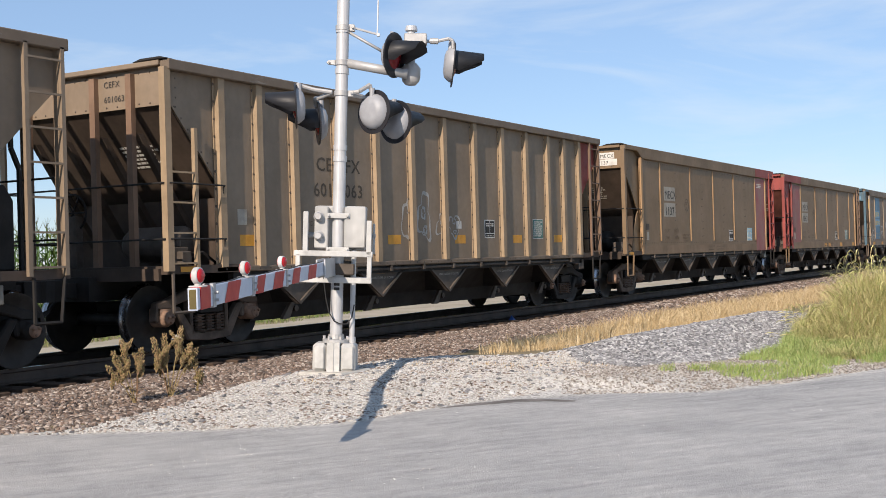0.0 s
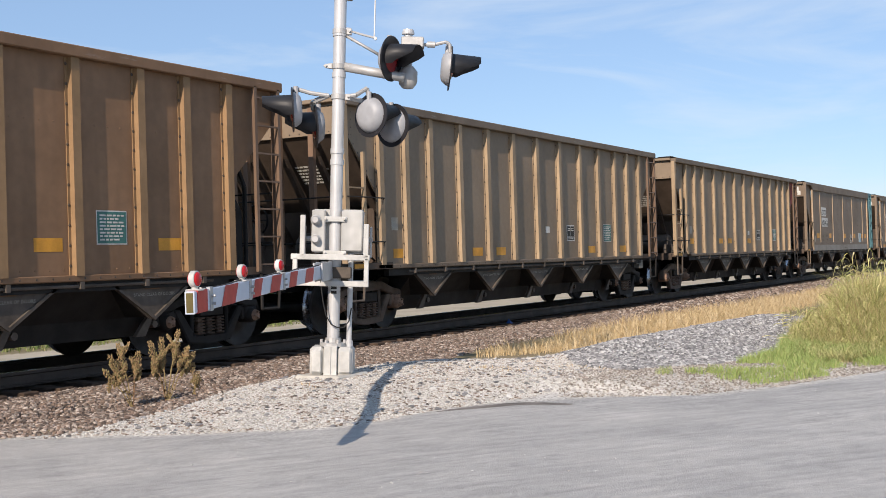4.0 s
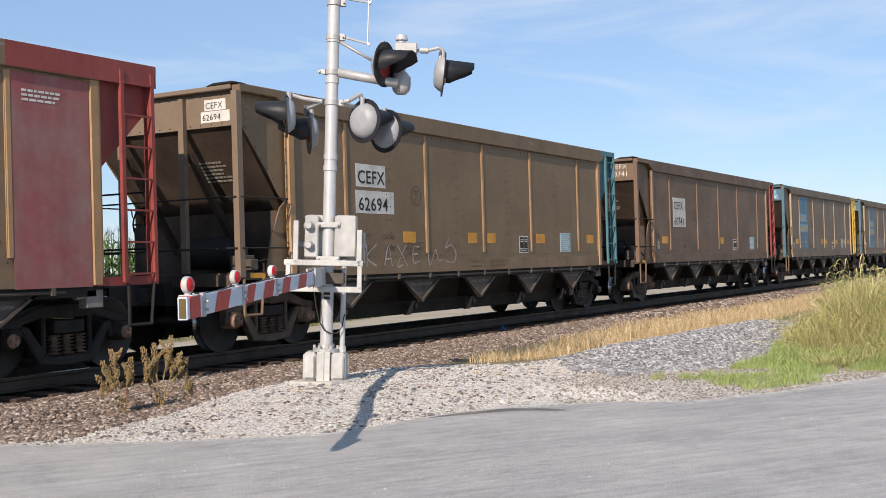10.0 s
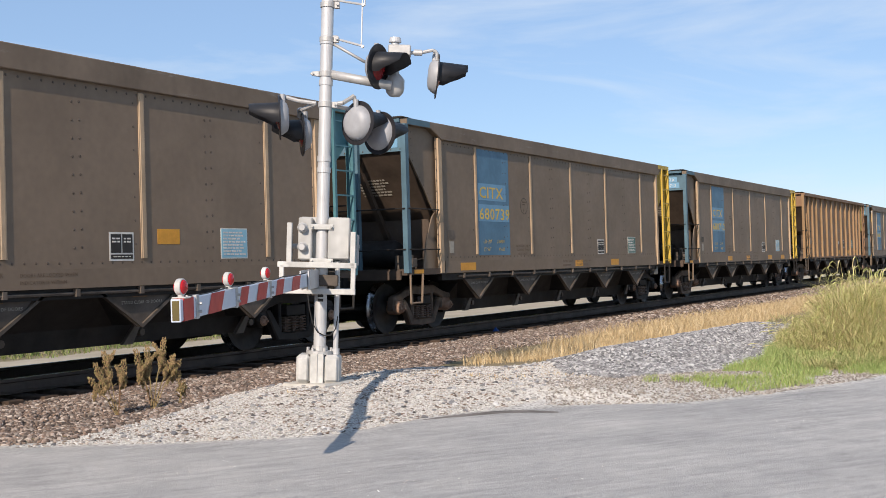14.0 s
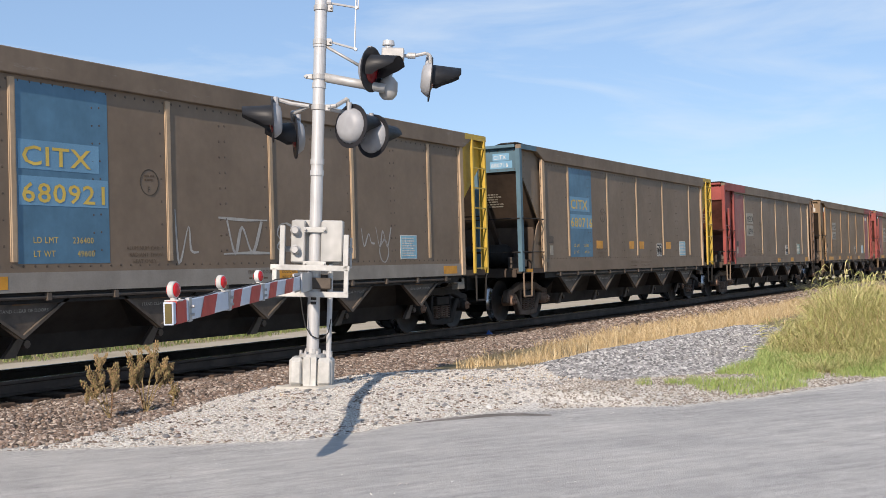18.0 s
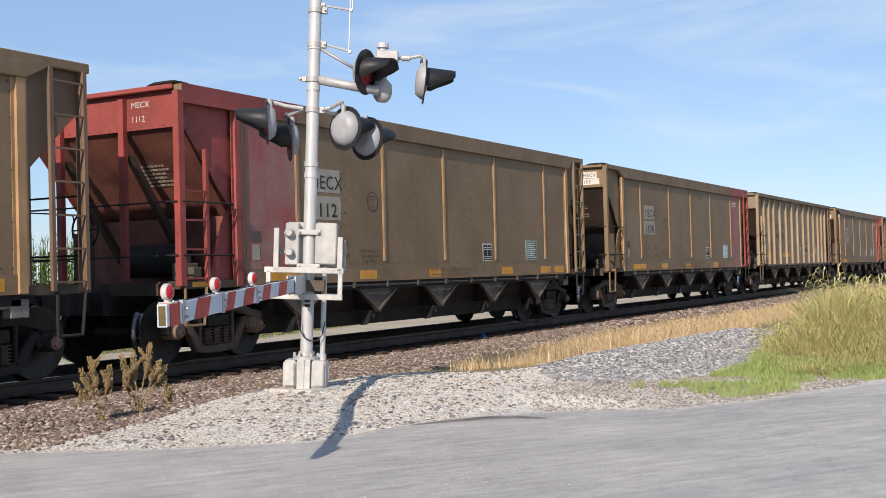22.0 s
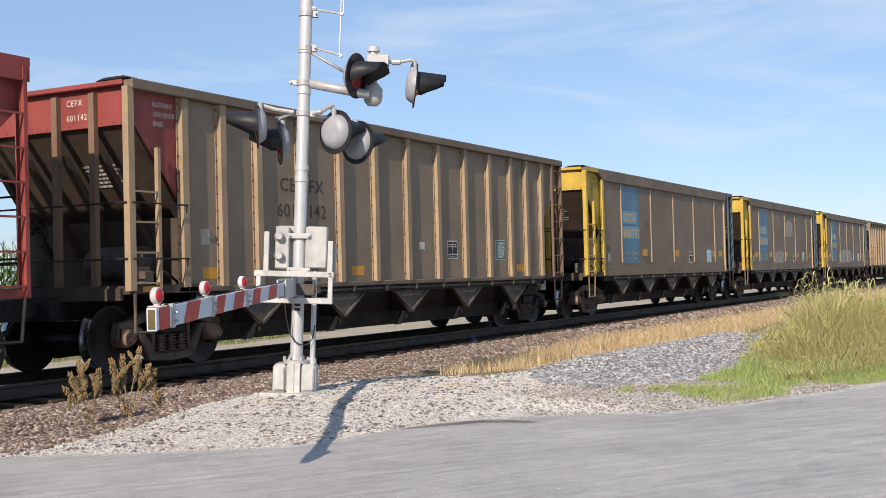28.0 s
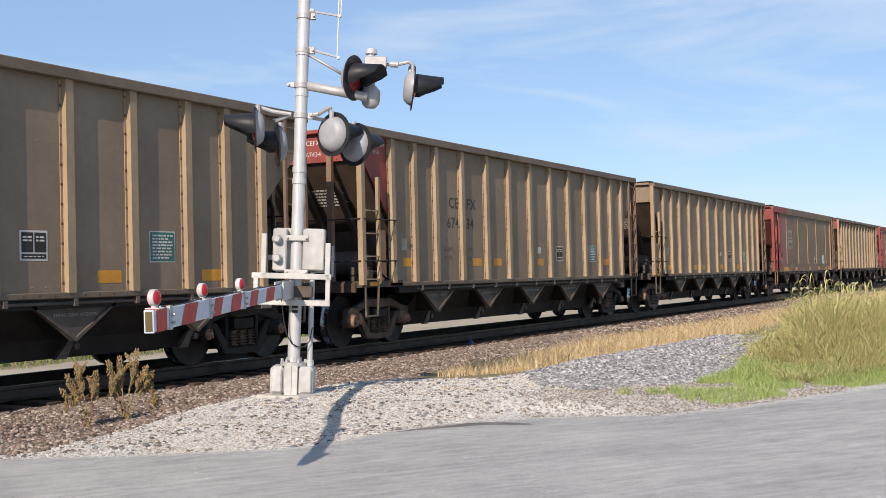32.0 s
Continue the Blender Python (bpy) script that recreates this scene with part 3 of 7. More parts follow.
def rivets_s(bm):
    q = 1.42
    while q < 13.5:
        dome(bm, q, SS, 3.51, 0.019)
        dome(bm, q + 0.03, SS, 1.37, 0.018)
        q += 0.17
    for a, b in zip([1.36] + SMOOTH_POSTS, SMOOTH_POSTS + [13.5]):
        if b - a > 2:
            for z in np.arange(1.55, 3.45, 0.22):
                dome(bm, (a + b) / 2 - 0.06, SS, z)
                dome(bm, (a + b) / 2 + 0.06, SS, z + 0.01)
        for z in np.arange(1.6, 3.45, 0.30):
            dome(bm, b - 0.14, SS, z, 0.017)
    for z in np.arange(1.2, 3.6, 0.2):
        dome(bm, 1.10, -1.55, z, 0.020)
        dome(bm, 1.33, SS, z + 0.1, 0.012)


def rivets_r(bm):
    for x in RIBS:
        for z in np.arange(1.25, 3.7, 0.24):
            dome(bm, x - 0.095, RS - 0.012, z, 0.022)
    q = 1.1
    while q < 13.5:
        dome(bm, q, -1.56, 1.10, 0.016)
        q += 0.24


def seam_rivets(bm):
    q = 1.3
    while q < 13.3:
        dome(bm, q, RS, 2.95, 0.015)
        dome(bm, q + 0.1, RS, 1.20, 0.015)
        q += 0.21


def plate_rivets(bm):
    """Rivet rows on the plate across the end."""
    for q in range(15):
        y = -1.40 + q * 0.2
        for z in (3.33, 3.74):
            ring = [(0.08, y + 0.016 * math.cos(a), z + 0.016 * math.sin(a)) for a in [k * math.pi / 3 for k in range(6)]]
            add(bm, ring + [(0.067, y, z)], [((k + 1) % 6, k, 6) for k in range(6)])


def end_triangle(bm):
    prism(bm, [(0.06, 3.77), (1.26, 3.77), (1.26, 2.12), (1.04, 2.28), (0.14, 3.30), (0.06, 3.33)], -1.49, -1.46)


def rear_triangle(bm):
    prism(bm, [(13.40, 3.77), (14.46, 3.77), (14.46, 3.30), (13.58, 2.46), (13.40, 2.30)], -1.49, -1.46)


def end_rivets(bm):
    for q in range(7):
        dome(bm, 0.22 + q * 0.125, -1.49, 3.27 - q * 0.142, 0.016)
    for z in (3.25, 3.37, 3.50, 3.62):
        dome(bm, 0.13, -1.60, z, 0.014)


def end_curtain(bm):
    prism(bm, [(0.66, 1.17), (1.24, 1.17), (1.24, 2.3), (1.02, 2.12), (0.80, 1.7)], -1.48, -1.455)


def slope_sheet(bm):
    prism(bm, [(0.10, 3.31), (0.14, 3.31), (2.42, 1.10), (2.34, 1.10)], -1.46, 1.46)


def bay_sheet(bm):
    """Upright wall of the end bay below the slope, with rounded upper corners."""
    prism(bm, [(-1.36, 1.17), (1.36, 1.17), (1.36, 1.95), (1.27, 2.10), (-1.27, 2.10), (-1.36, 1.95)], 1.20, 1.23, "x")


def rear_gear(bm):
    box(bm, 13.80, 14.15, -0.75, 0.15, 1.78, 2.20)
    for y in (-0.62, 0.02):
        box(bm, 13.92, 14.02, y - 0.04, y + 0.04, 1.17, 1.78)
    tube(bm, (13.95, -1.05, 1.95), (13.95, -0.75, 1.95), 0.07, 10)
    pipe(bm, [(14.0, -0.9, 1.2), (14.0, -0.9, 1.6), (14.0, -0.75, 1.85)], 0.025, 6)


def brake_stand(bm):
    prism(bm, [(13.52, 1.17), (14.02, 1.17), (14.02, 1.98), (13.90, 2.16), (13.52, 2.16)], -1.22, 0.55)


def riser(bm):
    pipe(bm, [(14.16, 0, 1.17), (14.16, 0, 2.35), (14.08, 0.04, 2.6), (14.08, 0.04, 3.0)], 0.035, 6)


def end_plate(bm):
    box(bm, 0.08, 0.115, -1.48, 1.48, 3.29, 3.80)


def end_chord(bm):
    box(bm, -0.03, 0.14, -1.46, 1.46, 3.795, 3.865)


def corner_post(bm):
    box(bm, -0.07, -0.054, -1.60, -1.50, 1.10, 3.76)
    box(bm, -0.054, 0.04, -1.60, -1.585, 1.10, 3.76)


def stanchion(bm):
    box(bm, 0.0, 0.08, -0.05, 0.05, 1.15, 3.74)


def brace(bm):
    prism(bm, [(0.12, 2.95), (0.22, 2.95), (1.55, 1.14), (1.43, 1.14)], -0.05, 0.05)


def rails_across(bm):
    for z in (2.25, 1.52):
        tube(bm, (-0.085, -1.56, z), (-0.085, 1.56, z), 0.013, 6)


def rail_side(bm):
    pipe(bm, [(-0.02, -1.60, 0), (0.01, -1.63, 0), (1.02, -1.63, 0.0), (1.05, -1.58, -0.02), (1.05, -1.56, -0.14)], 0.012, 5)


def platform(bm):
    box(bm, -0.06, 1.34, -1.56, 1.56, 1.06, 1.17)
    box(bm, -0.11, -0.06, -1.45, 1.45, 0.98, 1.14)


def rear_platform(bm):
    box(bm, 13.45, 14.52, -1.56, 1.56, 1.06, 1.17)


def stirrup(bm):
    pipe(bm, [(0.02, -1.58, 1.08), (0.02, -1.58, 0.56), (0.40, -1.58, 0.56), (0.46, -1.58, 1.08)], 0.022, 5)


def rungs(bm, x0, x1, y0, y1, first, count, step, lo, hi, left=True, right=True):
    """Flat rails with square rungs welded between them."""
    cuts = [lo]
    for q in range(count):
        cuts += [first + q * step - 0.012, first + q * step + 0.012]
    cuts.append(hi)
    for a, b in zip(cuts, cuts[1:]):
        if left:
            box(bm, x0 - 0.056, x0, y0, y1, a, b)
        if right:
            box(bm, x1, x1 + 0.056, y0, y1, a, b)
    for q in range(count):
        z = first + q * step
        box(bm, x0, x1, y0, y0 + 0.024, z - 0.012, z + 0.012)


def ladder(bm):
    rungs(bm, 13.93, 14.40, -1.62, -1.57, 1.20, 7, 0.40, 1.1, 3.76)


def short_ladder(bm):
    rungs(bm, 0.04, 0.47, -1.60, -1.54, 1.20, 4, 0.40, 1.12, 3.00, left=False)


def v_plate(bm):
    prism(bm, [(-0.74, 1.02), (0.74, 1.02), (0.05, 0.54), (-0.05, 0.54)], -1.46, -1.43)
    prism(bm, [(-0.76, 1.02), (-0.70, 1.02), (0.0, 0.58), (0.0, 0.53)], -1.50, -1.46)
    prism(bm, [(0.76, 1.02), (0.70, 1.02), (0.0, 0.58), (0.0, 0.53)], -1.50, -1.46)


def ridge(bm):
    prism(bm, [(-0.72, 1.04), (0.72, 1.04), (0.0, 0.56)], -1.43, 1.43)


def latch(bm):
    prism(bm, [(0.02, 0.30), (0.20, 0.30), (0.36, 0.56), (0.26, 0.56)], -1.12, -1.06)
    tube(bm, (0.36, -1.14, 0.45), (0.36, -1.0, 0.45), 0.05, 8)


def chute(bm):
    prism(bm, [(-1.40, 1.05), (1.40, 1.05), (0.95, 0.55), (0.9, 0.30), (-0.9, 0.30), (-0.95, 0.55)], 2.35, 12.15, "x")


def air_line(bm):
    tube(bm, (1.9, -1.52, 1.005), (13.0, -1.52, 1.005), 0.021, 6)
    for x in np.arange(2.1, 13, 1.07):
        box(bm, x - 0.03, x + 0.03, -1.56, -1.48, 0.97, 1.06)


def sill_under(bm):
    box(bm, 1.3, 13.5, -1.50, -1.40, 0.94, 1.07)


def center_sill(bm):
    box(bm, -0.25, 14.75, -0.32, 0.32, 0.72, 1.05)


def coupler(bm):
    box(bm, -0.50, 0.1, -0.09, 0.09, 0.78, 0.98)
    prism(bm, [(-0.92, -0.12), (-0.70, -0.18), (-0.5, -0.1), (-0.5, 0.14), (-0.72, 0.20), (-0.86, 0.14), (-0.78, 0.03)], 0, 1)
    for v in bm.verts[-14:]:
        v.co = (v.co.x, v.co.z, 0.74 + 0.28 * v.co.y)
    pipe(bm, [(-0.1, 0.35, 0.85), (-0.35, 0.36, 0.60), (-0.6, 0.30, 0.55), (-0.82, 0.2, 0.62)], 0.024, 6)


def tank(bm):
    lathe(bm, [(0.0, -1.22), (0.2, -1.19), (0.25, -1.1), (0.25, -0.2), (0.2, -0.11), (0.0, -0.08)], 18)


def brake_gear(bm):
    box(bm, 0.35, 0.62, -1.30, -1.05, 1.17, 1.42)
    box(bm, 0.40, 0.58, -1.40, -1.29, 1.2, 1.36)
    tube(bm, (0.5, -1.2, 1.42), (0.5, -1.2, 1.55), 0.06, 8)


def brake_wheel(bm):
    lathe(bm, [(0.26, -0.02), (0.28, 0.0), (0.26, 0.02), (0.24, 0.0), (0.26, -0.02)], 18, "x")
    for a in range(3):
        c, s = math.cos(a * math.pi / 3), math.sin(a * math.pi / 3)
        tube(bm, (0, -0.25 * c, -0.25 * s), (0, 0.25 * c, 0.25 * s), 0.012, 5)


def retainer(bm):
    box(bm, 13.35, 13.62, -1.50, -1.35, 0.80, 1.02)
    tube(bm, (13.2, -1.45, 0.95), (13.35, -1.45, 0.95), 0.05, 8)


# -- trucks --
def side_frame(bm):
    for s in (-1, 1):
        prism(bm, [(0, 0.70), (0, 0.85), (s * 0.42, 0.85), (s * 0.80, 0.72), (s * 1.04, 0.68), (s * 1.09, 0.42), (s * 1.01, 0.40), (s * 0.98, 0.57), (s * 0.79, 0.57), (s * 0.68, 0.63), (s * 0.40, 0.70)], -1.10, -0.96)
        prism(bm, [(s * 0.79, 0.57), (s * 0.76, 0.40), (s * 0.69, 0.40), (s * 0.66, 0.60)], -1.08, -0.97)
        prism(bm, [(0, 0.13), (0, 0.24), (s * 0.31, 0.24), (s * 0.60, 0.61), (s * 0.74, 0.61), (s * 0.44, 0.13)], -1.09, -0.96)
        prism(bm, [(s * 0.33, 0.20), (s * 0.39, 0.20), (s * 0.40, 0.72), (s * 0.33, 0.72)], -1.09, -0.94)


def bolster(bm):
    box(bm, -0.24, 0.24, -1.12, 1.12, 0.50, 0.66)
    box(bm, -0.30, 0.30, -0.3, 0.3, 0.62, 0.75)
    box(bm, -0.30, 0.30, -0.96, 0.96, 0.20, 0.50)


def spring(bm, x=0.0):
    prof, o = [], len(bm.verts)
    for q in range(6):
        z = 0.245 + q * 0.043
        prof += [(0.052, z), (0.088, z + 0.003), (0.095, z + 0.012), (0.088, z + 0.021), (0.052, z + 0.024)]
    lathe(bm, prof, 10, "z")
    bm.verts.ensure_lookup_table()
    for v in bm.verts[o:]:
        v.co.x += x
        v.co.y -= 1.045


def springs_far(bm):
    for x in (-0.2, 0.0, 0.2):
        spring(bm, x)


def bearing(bm):
    box(bm, -0.14, 0.14, -1.10, -0.93, 0.44, 0.60)
    lathe(bm, [(0.0, -1.17), (0.08, -1.17), (0.10, -1.13), (0.115, -1.10), (0.115, -0.90)], 14)
    for v in bm.verts[8:]:
        v.co.z += 0.457


def wheelset_mesh():
    if "wheelset" in MESHES:
        return MESHES["wheelset"]
    bm = bmesh.new()
    for s in (-1, 1):
        lathe(bm, [(0.0, s * 0.86), (0.10, s * 0.86), (0.14, s * 0.80), (0.30, s * 0.775), (0.375, s * 0.80), (0.43, s * 0.825), (0.455, s * 0.825)], 36)
        lathe(bm, [(0.482, s * 0.695), (0.46, s * 0.68), (0.38, s * 0.69), (0.30, s * 0.72), (0.12, s * 0.66), (0.09, s * 0.5)], 36)
    tube(bm, (0, -0.9, 0), (0, 0.9, 0), 0.085, 12)
    body = len(bm.faces)
    for s in (-1, 1):
        lathe(bm, [(0.455, s * 0.825), (0.458, s * 0.73), (0.482, s * 0.715), (0.482, s * 0.695)], 36)
    tread = len(bm.faces)
    for s in (-1, 1):
        lathe(bm, [(0.0, s * 1.19), (0.075, s * 1.19), (0.085, s * 1.165)], 12)
        for q in range(3):
            a = q * 2.094
            tube(bm, (0.05 * math.cos(a), s * 1.18, 0.05 * math.sin(a)), (0.05 * math.cos(a), s * 1.215, 0.05 * math.sin(a)), 0.02, 6)
    bm.faces.ensure_lookup_table()
    for q, f in enumerate(bm.faces):
        f.material_index = 0 if q < body else 1 if q < tread else 2
        f.smooth = True
    bmesh.ops.recalc_face_normals(bm, faces=bm.faces)
    me = bpy.data.meshes.new("wheelset")
    bm.to_mesh(me)
    bm.free()
    for mt in (WHEEL, TREAD, RUST):
        me.materials.append(mt)
    MESHES["wheelset"] = me
    return me


WHEELSETS = []


def truck(car, x, sunlit):
    tr = part("truck", mesh("bolster", bolster, 0.01), UNDER, car, "three-piece freight truck", pose(x, 0, 0))
    for s in (0, 180):
        # sun and shade put into the material: front truck lighter, rear truck near-black
        lit = TRUCK if sunlit else UNDER
        f = part("side_frame", mesh("side_frame", side_frame, 0.02), lit, tr, m=pose(0, 0, 0, 0, 0, s))
        if s == 0:
            for d in (-0.2, 0.0, 0.2):
                part("coil_spring", mesh("spring", spring), SPRING, tr, m=pose(d, 0, 0))
        else:
            part("coil_springs", mesh("springs", springs_far), SPRING, tr, m=pose(0, 0, 0, 0, 0, s))["kind"] = "stuff"
        for d in (-0.89, 0.89):
            part("bearing", mesh("bearing", bearing, 0.0, True), RUST if sunlit else UNDER, tr, m=pose(d, 0, 0, 0, 0, s))
    for d in (-0.89, 0.89):
        w = new("wheelset", wheelset_mesh())
        w.parent = tr
        w.matrix_basis = pose(d, 0, 0.457)
        w["label"] = "steel wheelset with polished treads"
        WHEELSETS.append((car, x + d, d, w))
    return tr


# -- lettering and markings --
def letters(text, size):
    key = ("lettering", text, size)
    if key not in MESHES:
        cu = bpy.data.curves.new("lettering", "FONT")
        cu.body, cu.size, cu.resolution_u, cu.offset, cu.space_character = text, size, 2, 0.012 * size if size > 0.25 and "M" not in text else 0.0, 1.08
        tmp = bpy.data.objects.new("tmp_lettering", cu)
        me = bpy.data.meshes.new_from_object(tmp)
        bpy.data.objects.remove(tmp)
        me.materials.clear()
        me.materials.append(None)
        MESHES[key] = me
    return MESHES[key]


def put_text(car, text, x, z, size, mat, y, name="lettering", wide=1.0):
    ob = part(name, letters(text, size), mat, car, m=pose(x, y - 0.004, z, 90, 0, 0) @ Matrix.Diagonal((wide, 1, 1, 1)))
    return ob


def end_text(car, text, y, z, size, mat):
    return part("lettering", letters(text, size), mat, car, m=pose(0.0705, y, z, 90, 0, -90))


def flat(w, h, t=0.003):
    return mesh(("marking", round(w, 3), round(h, 3)), lambda bm: box(bm, 0, w, -t, 0, 0, h))


def mark(car, name, x, z, w, h, mat, y, label="", over=0.0):
    return part(name, flat(w, h), mat, car, label, pose(x, y - over, z))


def bars(rows, w, h, seed):
    """Rows of short bars in place of small print."""
    def build(bm):
        rnd = random.Random(seed)
        for r in range(rows):
            z = h - (r + 0.75) * h / rows
            x = 0.0
            while x < w * rnd.uniform(0.75, 1.0):
                b = rnd.uniform(0.03, 0.10)
                box(bm, x, min(w, x + b), -0.0025, 0, z, z + h / rows * 0.5)
                x += b + 0.02
    return mesh(("small_print", rows, w, h, seed), build)


def placard(car, x, z, w, h, mat, y, rows=8):
    p = mark(car, "placard", x, z, w, h, WHITE_MARK, y, "small bordered information placard")
    part("placard_field", flat(w - 0.03, h - 0.03), mat, p, m=pose(0.015, -0.003, 0.015))
    part("small_print", bars(rows, round(w - 0.1, 3), round(h - 0.08, 3), rows), WHITE_MARK, p, m=pose(0.05, -0.007, 0.04))


def weight_box(car, x, z, y):
    p = mark(car, "stencil_box", x, z, 0.42, 0.36, WHITE_MARK, y, "black weight box in a white frame")
    for a, b, w, h in ((0.025, 0.10, 0.175, 0.235), (0.22, 0.10, 0.175, 0.235), (0.025, 0.025, 0.37, 0.055)):
        part("stencil_field", flat(w, h), BLACK_MARK, p, m=pose(a, -0.003, b))
    part("small_print", bars(2, 0.13, 0.08, 77), WHITE_MARK, p, m=pose(0.045, -0.006, 0.22))
    part("small_print", bars(2, 0.12, 0.08, 78), WHITE_MARK, p, m=pose(0.245, -0.006, 0.22))
    part("small_print", bars(1, 0.30, 0.02, 79), WHITE_MARK, p, m=pose(0.06, -0.006, 0.042))


def scrawl(seed, w, h, thick):
    """Sprayed outlines of swollen letters: closed loops with smaller loops inside."""
    def build(bm):
        rnd = random.Random(seed)
        cells = max(2, int(round(w / (h * 0.9))))
        step, k = w / cells, 0
        for g in range(cells):
            ph, lobes = rnd.uniform(0, 6.28), rnd.choice((2, 3, 4))
            loops = [((g + 0.5) * step, h * 0.5, 0.56 * step, 0.5 * h, 0.20, thick)]
            loops.append(((g + 0.5) * step + rnd.uniform(-.1, .1) * step, h * rnd.uniform(0.55, 0.68), 0.17 * step, 0.13 * h, 0.1, thick * 0.8))
            if rnd.random() < 0.6:
                loops.append(((g + 0.55) * step, h * 0.27, 0.16 * step, 0.09 * h, 0.1, thick * 0.8))
            for cx, cz, rx, rz, wob, t in loops:
                verts, n = [], 48
                for q in range(n):
                    a = 2 * math.pi * q / n
                    m = 1 - wob + wob * math.sin(lobes * a + ph) + 0.07 * math.sin(7 * a + ph * 2)
                    t1 = t * (0.8 + 0.4 * math.sin(3 * a + ph))
                    c, d = math.cos(a), math.sin(a)
                    sq = 1.0 / max(abs(c) ** 0.6, abs(d) ** 0.6) ** 0.5
                    k += 1
                    verts += [(cx + rx * m * c * sq, -0.000004 * k, cz + rz * m * d * sq), (cx + (rx * m * sq - t1) * c, -0.000004 * k, cz + (rz * m * sq - t1) * d)]
                add(bm, verts, [(2 * q, 2 * q + 1, (2 * q + 3) % (2 * n), (2 * q + 2) % (2 * n)) for q in range(n)])
    return mesh(("graffiti", seed, w, h), build)


# sprayed letters: strokes in a unit cell
GLYPH = {
    "K": [[(.1, 0), (.12, 1)], [(.9, 1), (.1, .45), (.9, 0)]],
    "A": [[(0, 0), (.45, 1), (.9, 0)], [(.2, .35), (.75, .38)]],
    "X": [[(0, 1), (1, 0)], [(.9, 1), (0, 0), (.5, .03)]],
    "E": [[(.9, 1), (.1, .95), (.1, 0), (.95, .08)], [(.1, .5), (.7, .55)]],
    "V": [[(0, 1), (.15, 0), (.55, .7), (.7, .25), (1, .2)]],
    "5": [[(.5, 1), (.1, .55), (.6, .7), (1, .4), (.8, .05), (.1, .1)]],
    "M": [[(0, 0), (.12, .95), (.4, .4), (.65, 1), (.85, .3), (1, .1)]],
    "O": [[(.5, 1), (.1, .6), (.2, .1), (.6, 0), (.95, .4), (.8, .9), (.5, 1)]],
    "D": [[(.1, 0), (.2, .9)], [(0, .85), (.8, .75), (1, .3), (.6, 0), (.1, .05)]],
    "U": [[(0, 1), (.1, .2), (.5, 0), (.85, .25), (.9, 1)]],
    "P": [[(.1, 0), (.0, .6), (.3, 1), (.75, 1), (1, .65), (.95, .3), (.7, .15)]],
    "W": [[(0, 1), (.2, 0), (.45, .8), (.7, 0), (1, 1)]],
    "S": [[(.9, .85), (.55, 1), (.15, .9), (.05, .65), (.2, .45), (0, .2), (.25, 0)], [(.55, 1), (1, .85), (.95, .6), (.75, .55)]],
    "N": [[(0, 1), (.1, 0)], [(.05, .6), (.5, .8), (.8, .5), (.8, 0)]],
    "C": [[(0, .4), (.12, .7), (.4, 1), (.65, .93), (1, .98), (1, .7), (.5, .68), (.3, .8), (.22, .4), (.5, 0)]],
    "R": [[(0, 0), (.05, 1)], [(0, .95), (.9, .9), (.8, .5), (.1, .5), (1, 0)]],
    "=": [[(0, 1), (.5, .97), (1, .95)], [(.05, 0), (.6, .05), (1, 0)]],
}


def sprayed(letter, w, h, thick, seed):
    """One sprayed letter: ribbons that follow its strokes and swell here and there."""
    def build(bm):
        rnd, k = random.Random(seed), 0
        for line in GLYPH[letter]:
            pts = [(x * w + rnd.uniform(-.03, .03) * w, z * h + rnd.uniform(-.03, .03) * h) for x, z in line]
            fine = []
            for q in range(len(pts) - 1):
                p0, p1, p2, p3 = pts[max(q - 1, 0)], pts[q], pts[q + 1], pts[min(q + 2, len(pts) - 1)]
                for f in (0.0, 0.2, 0.4, 0.6, 0.8):
                    fine.append([0.5 * (2 * b + (d - a) * f + (2 * a - 5 * b + 4 * d - e) * f * f + (3 * b - a - 3 * d + e) * f ** 3) for a, b, d, e in zip(p0, p1, p2, p3)])
            fine.append(list(pts[-1]))
            verts, ph = [], rnd.uniform(0, 6)
            for q, (x, z) in enumerate(fine):
                x0, z0 = fine[max(q - 1, 0)]
                x1, z1 = fine[min(q + 1, len(fine) - 1)]
                d = math.hypot(x1 - x0, z1 - z0) or 1
                t = 0.5 * thick * (0.85 + 0.3 * math.sin(q * 0.6 + ph))
                k += 1
                verts += [(x - (z1 - z0) / d * t, -0.000005 * k, z + (x1 - x0) / d * t), (x + (z1 - z0) / d * t, -0.000005 * k, z - (x1 - x0) / d * t)]
            add(bm, verts, [(2 * q, 2 * q + 1, 2 * q + 3, 2 * q + 2) for q in range(len(fine) - 1)])
    return mesh(("sprayed", letter, w, h, seed), build)


def ragged(w, h, seed):
    """A roller-painted patch with an uneven top edge."""
    def build(bm):
        rnd, n = random.Random(seed), int(w / 0.07)
        top, z = [], h * 0.9
        for q in range(n + 1):
            z = min(h, max(h * 0.45, z + rnd.choice((0, 0, 0, -0.07, 0.05, -0.03))))
            top.append((w * (1 - q / n), z * (0.75 + 0.25 * (1 - abs(2 * (1 - q / n) - 0.8) ** 2))))
        prism(bm, [(0.0, 0.0)] + [(0.02 + w * f / 8, 0.004 * (f % 2)) for f in range(1, 8)] + [(w, 0.0)] + top, -0.003, 0)
    return mesh(("ragged", w, h, seed), build)


